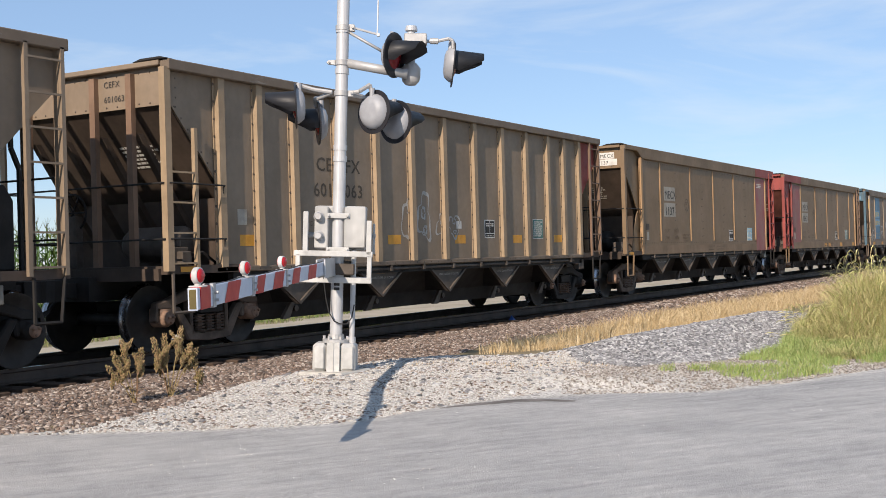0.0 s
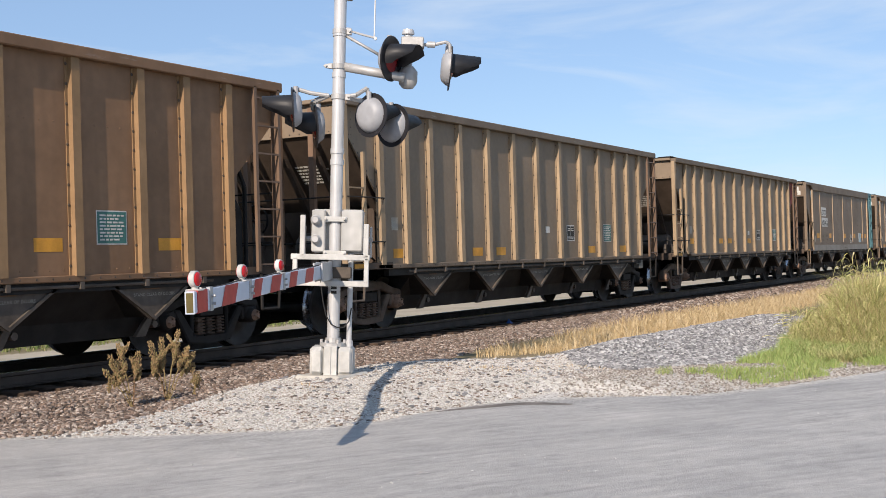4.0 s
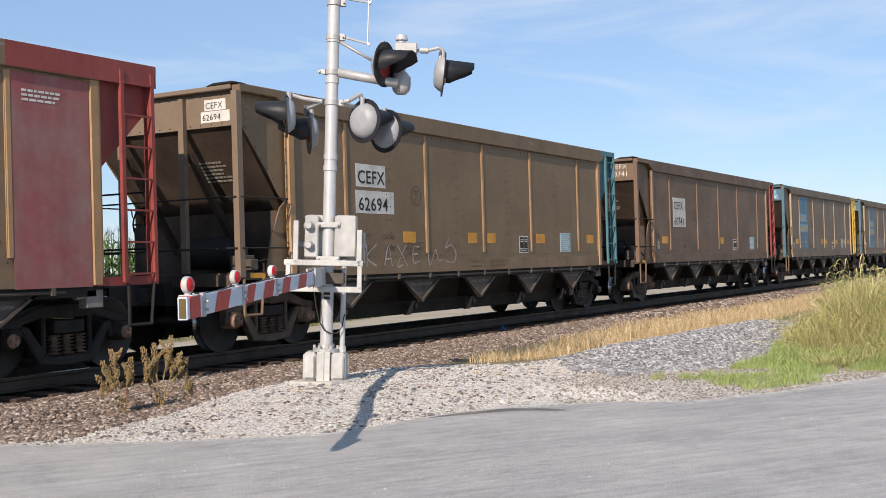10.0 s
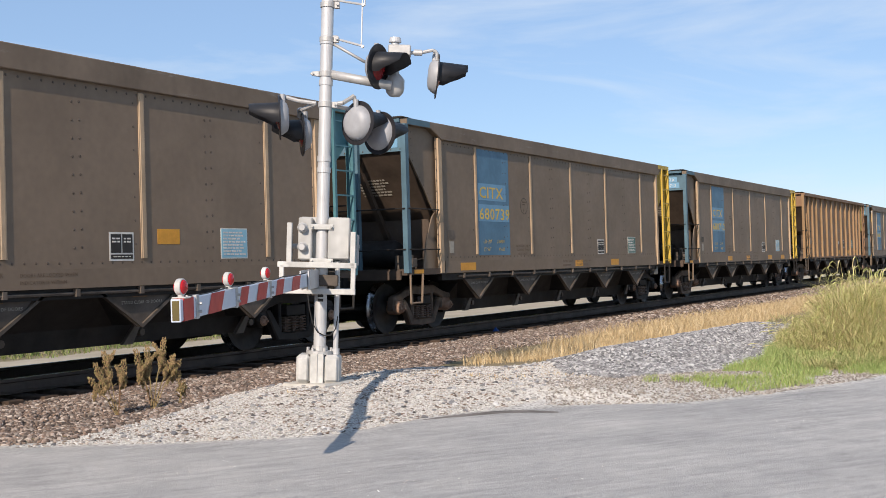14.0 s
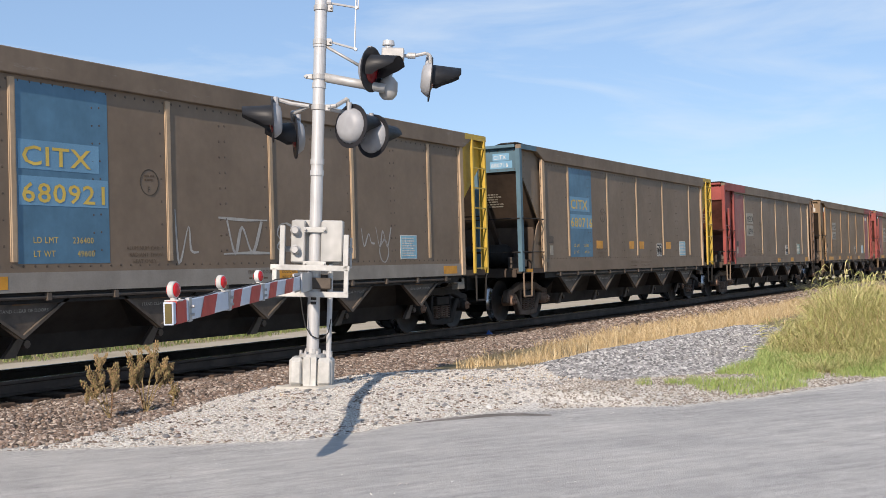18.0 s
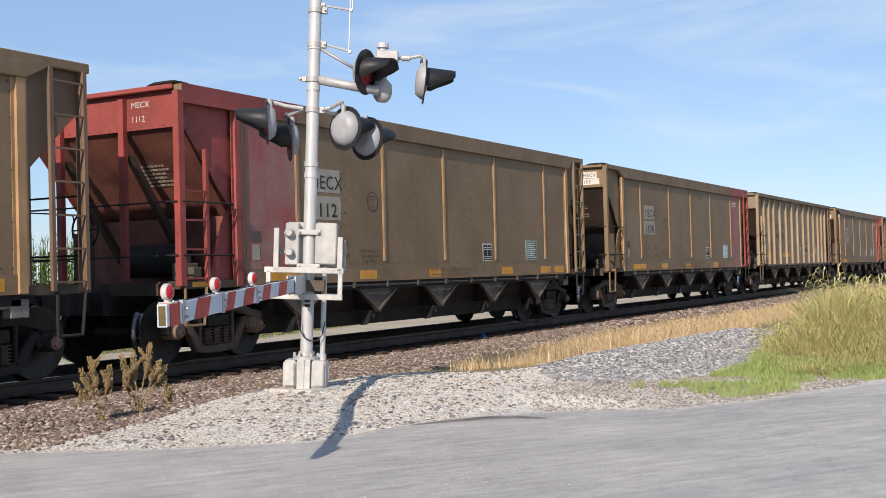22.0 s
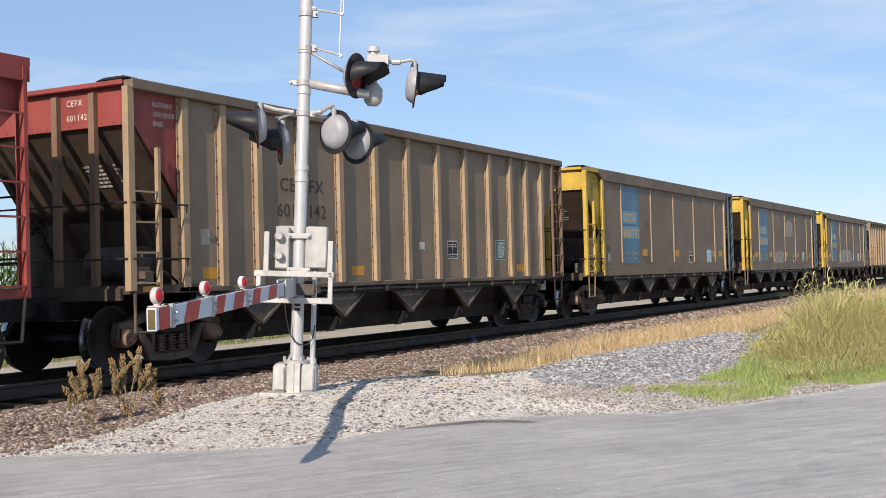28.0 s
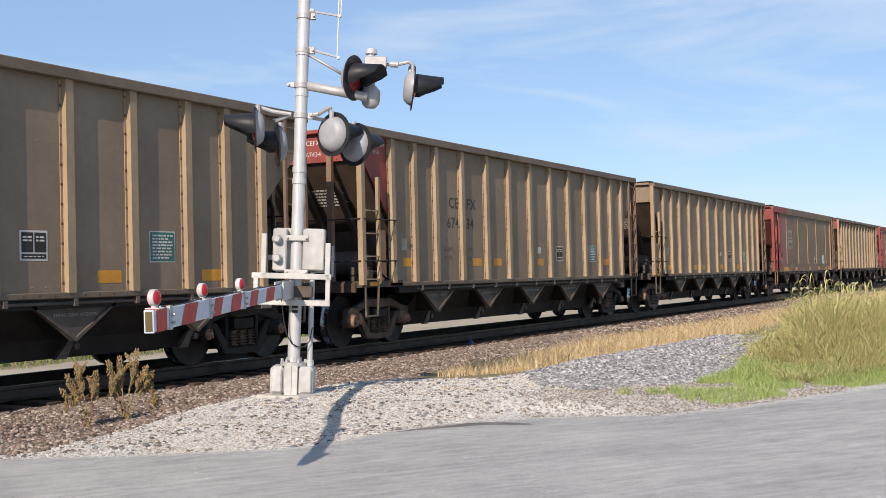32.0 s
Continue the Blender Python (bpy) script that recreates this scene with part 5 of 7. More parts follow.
CARS = [
    R("taupe", "taupe", "taupe"),
    R("taupe", "taupe", "brown", "CEFX", "601063", rtri="red", spray=((5.75, 1.4, 1.0, 1.0, 0.06), (6.9, 1.5, 0.9, 0.5, 0.04))),
    S("olive", "olive", "red", "worn", "MECX", "1137", rear_panel="red"),
    S("olive", "red", "brown", "worn", "MECX", "1063", tri="red", front_panel="red"),
    S("grey", "blue", "yellow", "blue", "CITX", "680917", tags=(("N", 1.45, 1.32, 0.5, 0.6, 0.07), ("R", 1.95, 1.32, 0.5, 0.55, 0.07), ("A", 2.35, 1.36, 0.3, 0.6, 0.06), ("R", 4.40, 1.48, 0.6, 0.6, 0.08), ("P", 5.75, 1.40, 0.95, 0.9, 0.09), ("S", 6.65, 1.36, 1.40, 0.98, 0.11), ("N", 7.95, 1.36, 0.75, 0.58, 0.09), ("U", 8.55, 1.38, 0.5, 0.7, 0.09), ("P", 8.98, 1.40, 1.15, 0.92, 0.11), ("C", 10.15, 1.36, 1.65, 0.95, 0.11), ("N", 12.45, 1.32, 1.0, 0.68, 0.09)), notices=((8.85, 1.82, 0.55, 0.22), (10.05, 1.50, 0.5, 0.26), (7.72, 1.38, 0.45, 0.2), (6.5, 1.40, 0.6, 0.12))),
    R("orange", "orange", "brown", "FLCX", "249", tri="yellow", front_panel="yellow", band=("yellow", "249")),
    R("taupe", "taupe", "brown", "", ""),
    R("taupe", "taupe", "brown", "", "", rtri="red"),
    S("grey", "grey", "teal", "plates", "CITX", "601456", pale=True, high=True),
    S("grey", "grey", "teal", "plates", "CITX", "601434"),
    R("orange", "orange", "orange", "", "", rear_panel="yellow"),
    S("grey", "grey", "teal", "plates", "CEFX", "62654"),
    S("olive", "olive", "red", "worn", "MECX", "1199", rear_panel="red", tags=(("M", 5.50, 1.32, 0.85, 0.80, 0.035), ("S", 5.85, 1.31, 0.5, 0.32, 0.035), ("A", 6.20, 1.42, 0.65, 0.75, 0.035), ("O", 6.48, 1.38, 0.34, 0.5, 0.045), ("D", 6.85, 1.31, 0.5, 0.45, 0.035), ("U", 7.65, 1.45, 0.22, 0.38, 0.03), ("P", 7.95, 1.36, 0.25, 0.45, 0.03))),
    S("olive", "grey", "teal", "plates", "CEFX", "62694", high=True, tags=(("K", 3.19, 1.20, 0.37, 0.36, 0.028), ("A", 3.77, 1.20, 0.27, 0.35, 0.028), ("X", 4.19, 1.20, 0.32, 0.36, 0.028), ("E", 4.70, 1.26, 0.24, 0.26, 0.028), ("V", 5.20, 1.20, 0.54, 0.40, 0.028), ("5", 5.84, 1.22, 0.42, 0.50, 0.03))),
    S("brown", "brown", "red", "single", "CEFX", "60741"),
    S("grey", "blue", "yellow", "blue", "CITX", "680878", high=True),
    S("grey", "blue", "yellow", "blue", "CITX", "680811", tags=(("A", 4.55, 1.70, 0.3, 0.3, 0.035), ("N", 4.25, 1.38, 0.5, 0.4, 0.05), ("R", 4.75, 1.38, 0.4, 0.35, 0.05), ("M", 5.64, 1.38, 0.36, 0.58, 0.06), ("W", 5.93, 1.38, 0.50, 0.56, 0.065), ("N", 6.46, 1.40, 0.24, 0.46, 0.06), ("S", 6.70, 1.40, 0.30, 0.53, 0.055), ("R", 7.00, 1.38, 0.40, 0.46, 0.06), ("O", 7.34, 1.45, 0.2, 0.33, 0.05), ("S", 7.86, 1.40, 0.24, 0.50, 0.05), ("R", 8.18, 1.42, 0.38, 0.52, 0.05), ("M", 8.55, 1.40, 0.55, 0.26, 0.05), ("K", 9.42, 1.40, 0.30, 0.46, 0.055), ("W", 9.95, 1.40, 0.60, 0.60, 0.08), ("A", 10.60, 1.40, 0.45, 0.55, 0.07))),
    S("grey", "grey", "teal", "plates", "CEFX", "62619", high=True),
    S("grey", "blue", "yellow", "blue", "CITX", "680739"),
    S("grey", "blue", "yellow", "blue", "CITX", "680712"),
    R("orange", "orange", "orange", "", "", rear_panel="yellow"),
    S("grey", "blue", "yellow", "blue", "CITX", "680835"),
    S("grey", "blue", "yellow", "blue", "CITX", "680921", pale=True, tags=(("V", 5.35, 1.38, 0.45, 0.75, 0.035), ("W", 6.42, 1.52, 0.78, 0.46, 0.06), ("=", 6.25, 1.50, 1.10, 0.52, 0.04), ("S", 7.56, 1.52, 0.46, 0.44, 0.035), ("5", 7.98, 1.36, 0.36, 0.36, 0.045), ("V", 9.90, 1.62, 0.40, 0.30, 0.03), ("W", 10.35, 1.62, 0.5, 0.34, 0.03), ("O", 10.42, 1.36, 0.34, 0.38, 0.03))),
    S("grey", "blue", "yellow", "blue", "CITX", "680716", high=True),
    S("grey", "red", "brown", "worn", "MECX", "1099", tri="red", front_panel="red"),
    S("olive", "olive", "red", "worn", "MECX", "1026", rear_panel="red"),
    S("olive", "red", "brown", "worn", "MECX", "1014", tri="red", front_panel="red"),
    S("olive", "red", "olive", "worn", "MECX", "1112", tri="red", front_panel="red"),
    S("olive", "olive", "red", "worn", "MECX", "1108", rear_panel="red"),
    R("taupe", "taupe", "brown", "CEFX", "600928", rtri="red"),
    S("olive", "olive", "red", "worn", "MECX", "1133", rear_panel="red"),
    R("brown", "brown", "brown", "", "", kind="B", band=("red", "FLCX 98468"), corner="ROTARY\nEND"),
    R("orange", "orange", "brown", "", "", band=("yellow", "85119")),
    S("grey", "grey", "red", "worn", "MECX", "1120", rear_panel="red"),
    R("taupe", "red", "brown", "CEFX", "601142", tri="red", corner="ROTARY\nCOUPLER\nEND"),
    S("grey", "yellow", "slate", "blue", "CITX", "680767", high=True, tri="yellow", corner="ROTARY\nCOUPLER\nEND"),
    S("grey", "yellow", "slate", "blue", "CITX", "680864", high=True, tri="yellow", patches=((5.2, 1.35, 1.8, 0.75), (7.5, 2.5, 1.6, 0.95))),
    S("grey", "yellow", "slate", "blue", "CITX", "680851", high=True, tri="yellow", patches=((4.95, 1.32, 3.9, 0.95),)),
    R("taupe", "taupe", "brown", "CEFX", "67601"),
    R("taupe", "red", "brown", "CEFX", "67434", tri="red", corner="ROTARY\nEND"),
    R("taupe", "taupe", "brown", "", "", rtri="red"),
    S("olive", "red", "brown", "worn", "MECX", "1041", tri="red", front_panel="red"),
    R("taupe", "red", "taupe", "", "", tri="red"),
    S("olive", "red", "brown", "worn", "MECX", "1077", tri="red", front_panel="red"),
    R("taupe", "taupe", "taupe", "", ""),
]
LOOKS = {"taupe": "taupe", "grey": "grey-brown", "olive": "olive-brown", "brown": "dark brown", "orange": "rusty orange-brown"}
CAR_PITCH = 16.18
FLEET = []
for number, spec in enumerate(CARS):
    spec["seed"] = number + 3
    kind = "ribbed" if spec["kind"] != "S" else "smooth-sided"
    extra = {"red": "faded red", "blue": "blue", "yellow": "yellow", "teal": "teal", "slate": "slate-blue", "taupe": "plain", "grey": "plain", "olive": "plain", "brown": "plain", "orange": "plain"}
    words = "%s %s coal hopper, %s front, %s rear" % (LOOKS[spec["body"]], kind, extra[spec["front"]], extra[spec["rear"]])
    car = thing("coal_hopper_car", pose(number * CAR_PITCH, TRACK_Y, 0), words, "hopper car", "coal train")
    car_body(car, spec)
    car_marks(car, spec)
    FLEET.append((number * CAR_PITCH, car))


# ---- crossing signal ----
U = 0.00634
mast = thing("crossing_signal", pose(10.56, 7.60, -0.115, 0, 0, -61.0) @ pose(0, 0, 0, 0, 2.92, 0), "silver crossing signal mast with lamps and lowered striped gate", "crossing signal")


def spot(u, v, depth=0.0):
    return ((u - 0.0177 * v) * U, depth, v * U)


def mast_pole(bm):
    tube(bm, (0, 0, 0.35), (0, 0, 5.6), 0.070, 24)
    for v in (405, 385, 540, 613):
        tube(bm, (0, 0, v * U - 0.03), (0, 0, v * U + 0.03), 0.078, 24)


def band(bm):
    tube(bm, (0, 0, -0.030), (0, 0, 0.030), 0.083, 20)
    box(bm, 0.078, 0.135, -0.03, 0.03, -0.035, 0.035)
    tube(bm, (0.112, -0.055, 0), (0.112, 0.055, 0), 0.013, 6)


def band_ears(bm):
    prism(bm, [(-0.075, -0.03), (-0.075, 0.03), (-0.15, 0.022), (-0.175, 0.0), (-0.15, -0.022)], -0.05, 0.0)
    tube(bm, (-0.14, -0.07, 0), (-0.14, 0.04, 0), 0.013, 6)


part("mast", mesh("mast_pole", mast_pole, smooth=False), STEEL, mast, "silver painted pipe mast")
for v in (501, 555, 617, 678):
    clamp = part("clamp_band", mesh("band", band, 0.004), CAST, mast, m=pose(0, 0, v * U))
    if v == 555:
        part("clamp_ear", mesh("band_ears", band_ears, 0.004), CAST, clamp)


def ladder_bracket(bm):
    a, b, c, d = spot(22, 620), spot(77, 606), spot(78, 680), spot(22, 688)
    pipe(bm, [a, b], 0.013)
    pipe(bm, [spot(72, 608), spot(75, 740)], 0.009)
    pipe(bm, [spot(78, 678), spot(79, 740)], 0.009)
    pipe(bm, [c, d], 0.013)
    for p in (b, c):
        tube(bm, (p[0] - 0.02, -0.02, p[2]), (p[0] - 0.02, 0.02, p[2]), 0.02, 6)
    for p in (a, d):
        tube(bm, p, (p[0] + 0.05, 0, p[2]), 0.03, 8)


def upper_arm(bm):
    tube(bm, spot(12, 556), spot(126, 537, -0.02), 0.052, 16)
    tube(bm, spot(128, 538, 0.1), spot(130, 572, 0.1), 0.060, 12)
    lathe(bm, [(0.0, -0.10), (0.06, -0.09), (0.095, -0.05), (0.108, 0.0), (0.108, 0.10), (0.06, 0.16)], 16, "z")
    for v in bm.verts[-96:]:
        v.co = v.co + Vector(spot(131, 535, 0.1))
    pipe(bm, [spot(18, 612), spot(86, 574, -0.02)], 0.017, 8)


def lamp_pipe(bm):
    pipe(bm, [spot(150, 596), spot(178, 597), spot(199, 602), spot(206, 598), spot(207, 584)], 0.020, 8)
    tube(bm, spot(166, 597), spot(180, 597), 0.036, 10)


CROSS = [
    [spot(-8, 503), spot(-40, 507), spot(-66, 514), spot(-71, 512), spot(-72, 500)],
    [spot(-8, 503), spot(-34, 494, 0.1), spot(-42, 496, 0.22), spot(-43, 484, 0.3)],
    [spot(14, 501), spot(40, 505), spot(53, 516, 0.08), spot(58, 520, 0.10), spot(60, 508, 0.12)],
    [spot(14, 501), spot(48, 498, 0.15), spot(102, 486, 0.45)],
]


part("ladder_bracket", mesh("ladder_bracket", ladder_bracket), STEEL, mast)
part("lamp_arm", mesh("upper_arm", upper_arm, smooth=True), CAST, mast)
part("lamp_conduit", mesh("lamp_pipe", lamp_pipe), CAST, mast)
for q, run in enumerate(CROSS):
    part("cross_arm", mesh(("cross_arm", q), lambda bm, run=run: pipe(bm, run, 0.024, 8)), CAST, mast)


def junction(bm):
    x, y, z = spot(141, 599)
    box(bm, x - 0.13, x + 0.12, -0.09, 0.09, z - 0.06, z + 0.06)


def bell(bm):
    lathe(bm, [(0.0, 0.10), (0.06, 0.10), (0.07, 0.06), (0.07, 0.045), (0.045, 0.04), (0.045, 0.0)], 16, "z")


part("junction_box", mesh("junction", junction, 0.01), CAST, mast)
part("bell", mesh("bell", bell), STEEL, mast, "", pose(spot(132, 607)[0], 0, spot(132, 607)[2]))


def lamp_disc(bm):
    lathe(bm, [(0.14, 0.0), (0.245, 0.004), (0.253, 0.0), (0.253, -0.012), (0.245, -0.012), (0.14, -0.006)], 32, "x")


def lamp_case(bm):
    lathe(bm, [(0.0, -0.112), (0.10, -0.108), (0.15, -0.094), (0.178, -0.060), (0.196, -0.034), (0.202, -0.008)], 24, "x")


def lamp_lens(bm):
    lathe(bm, [(0.0, 0.04), (0.06, 0.036), (0.11, 0.022), (0.15, 0.004)], 24, "x")


def lamp_hood(bm):
    q, pts, fs = 15, [], []
    for s in range(q):
        a = math.radians(-25 + 230 * s / (q - 1))
        c, d = math.cos(a), math.sin(a)
        reach = 0.08 + 0.25 * min(1.0, max(0.0, (d + 0.35) / 0.7))
        for r in (0.168, 0.162):
            pts += [(0.0, r * c, r * d), (reach, r * c * 0.98, r * d - 0.02 * reach)]
    for s in range(q - 1):
        o = s * 4
        fs += [(o, o + 1, o + 5, o + 4), (o + 2, o + 6, o + 7, o + 3), (o + 1, o + 3, o + 7, o + 5)]
    add(bm, pts, fs)


def signal_lamp(u, v, depth, turn, tilt=0):
    x, y, z = spot(u, v, depth)
    d = part("signal_lamp", mesh("lamp_disc", lamp_disc, smooth=False), BLACKSHADE, mast, "round black target with hooded red lens", pose(x, y, z, 0, 0, turn) @ pose(0, 0, 0, 0, tilt, 0))
    part("lamp_housing", mesh("lamp_case", lamp_case, smooth=True), HOUSING, d)
    part("socket", mesh("lamp_socket", lambda bm: tube(bm, (-0.05, 0, 0.16), (-0.05, 0, 0.26), 0.028, 8)), HOUSING, d)
    for a in (0.6, 2.5, 4.2):
        part("latch", mesh("lamp_latch", lambda bm: box(bm, -0.05, -0.02, -0.02, 0.02, -0.02, 0.02)), HOUSING, d, m=pose(0, 0.16 * math.cos(a), 0.16 * math.sin(a)))
    part("lens", mesh("lamp_lens", lamp_lens, smooth=True), REDGLASS, d)
    part("hood", mesh("lamp_hood", lamp_hood, smooth=True), HOODGREY, d)


signal_lamp(104, 568, -0.10, -24, 4)
signal_lamp(207, 558, 0.10, 4, 4)
signal_lamp(-72, 476, -0.05, 190, 4)
signal_lamp(-40, 454, 0.35, 194, 4)
signal_lamp(66, 472, 0.12, 50, 2)
signal_lamp(102, 460, 0.42, 50, 2)


# -- gate mechanism --
def cell(u0, u1, v0, v1, d0, d1):
    return lambda bm: box(bm, spot(u0, (v0 + v1) / 2)[0], spot(u1, (v0 + v1) / 2)[0], d0, d1, v0 * U, v1 * U)


for u0, u1, v0, v1, d0, d1 in ((-36, -12, 226, 300, -0.10, 0.02), (16, 54, 228, 300, -0.08, 0.02)):
    part("mechanism_box", mesh(("mechanism_box", u0), cell(u0, u1, v0, v1, d0, d1), 0.012), MECHBOX, mast, "white enamel gate mechanism housing")
part("mechanism_core", mesh("mechanism_core", cell(-34, 52, 224, 302, 0.02, 0.26), 0.012), MECHBOX, mast)
for u, v in ((-28, 282), (-28, 248)):
    x, y, z = spot(u, v)
    part("cap_screw", mesh("cap_screw", lambda bm: lathe(bm, [(0.0, -0.07), (0.035, -0.07), (0.045, -0.05), (0.045, 0.0), (0.06, 0.01)], 12)), CAST, mast, m=pose(x, -0.12, z))
for v in (284, 224):
    part("u_bolt_plate", mesh(("u_bolt", v), lambda bm, v=v: (box(bm, -0.125, 0.135, -0.10, -0.075, v * U - 0.03, v * U + 0.03), tube(bm, (-0.1, -0.13, v * U), (-0.1, 0, v * U), 0.016, 6), tube(bm, (0.11, -0.13, v * U), (0.11, 0, v * U), 0.016, 6)), 0.006), WHITEBOX, mast)
part("counterweight_plate", mesh("weight_plate", lambda bm: (box(bm, -0.35, -0.335, -0.10, 0.06, 1.38, 1.72), tube(bm, (-0.36, -0.02, 1.58), (-0.2, -0.02, 1.58), 0.03, 8))), CAST, mast)
part("counterweight_plate", mesh("weight_plate_b", lambda bm: (box(bm, 0.395, 0.41, -0.10, 0.06, 1.38, 1.72), tube(bm, (0.25, -0.02, 1.58), (0.42, -0.02, 1.58), 0.03, 8))), CAST, mast)
for u0, u1, v0, v1 in ((-70, 68, 212, 222), (-66, 66, 166, 176), (-54, -45, 216, 290), (57, 66, 216, 276), (-67, -59, 172, 216), (58, 66, 172, 216)):
    for d in (-0.20,):
        part("guard_channel", mesh(("guard", u0, v0, d), cell(u0, u1, v0, v1, d, d + 0.05), 0.006), WHITEBOX, mast)
    if v1 - v0 < 20:
        part("guard_channel", mesh(("guard", u0, v0, 2), cell(u0 + 14, u1 - 6, v0, v1, 0.25, 0.30), 0.006), WHITEBOX, mast)
part("arm_hub", mesh("arm_hub", lambda bm: (cell(-12, 34, 180, 200, -0.10, 0.16)(bm), cell(-4, 30, 172, 206, 0.02, 0.08)(bm)), 0.01), HOPPER, mast)

# -- pedestal --
for u0, u1, d0 in ((-37, -13, -0.17), (11, 38, -0.17)):
    part("base_box", mesh(("base_box", u0), cell(u0, u1, 10, 60, d0, 0.16), 0.03), WHITEBOX, mast, "white junction base housing")
    part("base_box_lid", mesh(("base_lid", u0), cell(u0 + 3, u1 - 3, 15, 55, d0 - 0.02, d0 + 0.01), 0.014), WHITEBOX, mast)
part("base_column", mesh("base_column", lambda bm: (cell(-12, 11, 0, 62, -0.19, 0.18)(bm), cell(-1, 1, 2, 62, -0.20, -0.19)(bm), cell(-25, 27, -4, 4, -0.22, 0.2)(bm)), 0.008), WHITEBOX, mast)
part("base_flange", mesh("base_flange", lambda bm: (lathe(bm, [(0.15, 60 * U), (0.15, 66 * U), (0.09, 67 * U), (0.085, 75 * U)], 16, "z"))), CAST, mast)
for a in range(6):
    part("anchor_bolt", mesh("anchor_bolt", lambda bm: tube(bm, (0, 0, 0), (0, 0, 0.05), 0.018, 6)), CAST, mast, m=pose(0.13 * math.cos(a * 1.05), 0.13 * math.sin(a * 1.05), 64 * U))
part("conduit", mesh("conduit", lambda bm: (tube(bm, spot(29, 60, 0.02), spot(32, 225, 0.02), 0.030, 12), tube(bm, spot(29, 60, 0.02), spot(29, 70, 0.02), 0.045, 12))), STEEL, mast)
part("cable", mesh("cable", lambda bm: pipe(bm, [spot(-18, 178, -0.2), spot(-14, 140, -0.16), spot(-9, 115, -0.14), spot(0, 99, -0.12), spot(10, 94, -0.1), spot(22, 94, -0.08), spot(30, 105, -0.06), spot(34, 128, -0.04)], 0.007, 6)), CABLE, mast)
for q in range(3):
    part("number_decal", mesh("number_decal", lambda bm: box(bm, -0.032, 0.032, -0.003, 0, -0.016, 0.016)), BLACK_MARK, mast, m=pose(0.004, -0.0715, 0.985 + q * 0.05))

# -- gate arm: runs from the mechanism towards the road --
inv = mast.matrix_basis.inverted()
ARM_ROOT, ARM_TIP = Vector((10.18, 7.40, 1.11)), Vector((5.31, 4.866, 0.985))
arm_dir = (ARM_TIP - ARM_ROOT)
ARM_LEN = arm_dir.length
side_v = Vector((0, 0, 1)).cross(arm_dir).normalized()
up_v = arm_dir.normalized().cross(side_v)
arm_pose = Matrix((arm_dir.normalized(), side_v, up_v)).transposed().to_4x4()
arm_pose.translation = ARM_ROOT
arm = part("gate_arm", mesh("arm_core", lambda bm: box(bm, 0.0, ARM_LEN, -0.028, 0.028, -0.068, 0.068), 0.006), BOARD_WHITE, mast, "long tapered gate arm with red and white stripes", inv @ arm_pose)


def stripe(bm, w):
    for y in (-0.031, 0.031):
        add(bm, [(0.06, y, -0.068), (w + 0.06, y, -0.068), (w - 0.06, y, 0.068), (-0.06, y, 0.068)], [(0, 1, 2, 3)])
    bmesh.ops.solidify(bm, geom=bm.faces[:], thickness=0.002)


for a, b in ((0.74, 1.14), (1.72, 2.02), (2.40, 2.82), (3.26, 3.64), (4.12, 4.60)):
    part("red_stripe", mesh(("red_stripe", a), lambda bm, w=b - a: stripe(bm, w)), BOARD_RED, arm, m=pose(ARM_LEN - b, 0, 0))
part("red_stripe", mesh("tip_red", lambda bm: box(bm, -0.30, -0.06, -0.033, 0.033, -0.070, 0.070)), BOARD_RED, arm, m=pose(ARM_LEN, 0, 0))
part("tip_plate", mesh("tip_plate", lambda bm: box(bm, 0, 0.012, -0.031, 0.031, -0.071, 0.071), 0.004), BOARD_WHITE, arm, m=pose(ARM_LEN, 0, 0))
part("tip_plate", mesh("tip_brass", lambda bm: box(bm, 0.012, 0.016, -0.021, 0.021, -0.060, 0.060)), AMBER, arm, m=pose(ARM_LEN, 0, 0))
for a in (ARM_LEN - 0.40, ARM_LEN - 1.60, ARM_LEN - 2.98):
    part("arm_sleeve", mesh("arm_sleeve", lambda bm: (box(bm, -0.035, 0.035, -0.035, 0.035, -0.076, 0.078), tube(bm, (0, -0.06, 0.02), (0, 0.06, 0.02), 0.01, 6), tube(bm, (0, -0.06, -0.03), (0, 0.06, -0.03), 0.01, 6))), CAST, arm, m=pose(a, 0, 0))
part("arm_root_bracket", mesh("root_bracket", lambda bm: (box(bm, -0.45, 0.4, -0.05, -0.035, -0.10, 0.10), box(bm, -0.45, 0.4, 0.035, 0.05, -0.10, 0.10))), STEEL, arm)
for a in (ARM_LEN - 0.12, ARM_LEN - 1.46, ARM_LEN - 2.92):
    lamp = part("gate_lamp", mesh("gate_lamp", lambda bm: (tube(bm, (-0.020, 0, 0.140), (0.020, 0, 0.140), 0.053, 20), tube(bm, (0, 0, 0.07), (0, 0, 0.11), 0.022, 8), box(bm, -0.05, 0.05, -0.035, 0.035, 0.068, 0.078)), 0.004), WHITEBOX, arm, "round white lamp with red lenses", pose(a, 0, 0, 0, 0, 76))
    for s in (-1, 1):
        part("lens", mesh("gate_lens", lambda bm: lathe(bm, [(0.0, 0.040), (0.022, 0.037), (0.038, 0.030), (0.045, 0.0205)], 18, "x")), LAMPRED, lamp, m=pose(0, 0, 0.140, 0, 0, 0 if s > 0 else 180))
part("arm_wire", mesh("arm_wire", lambda bm: pipe(bm, [(0.3, 0.0, 0.075)] + [(x, 0.01 * math.sin(x * 3), 0.074 + 0.006 * math.sin(x * 5)) for x in np.arange(0.6, ARM_LEN - 0.2, 0.2)], 0.006, 5)), CABLE, arm)
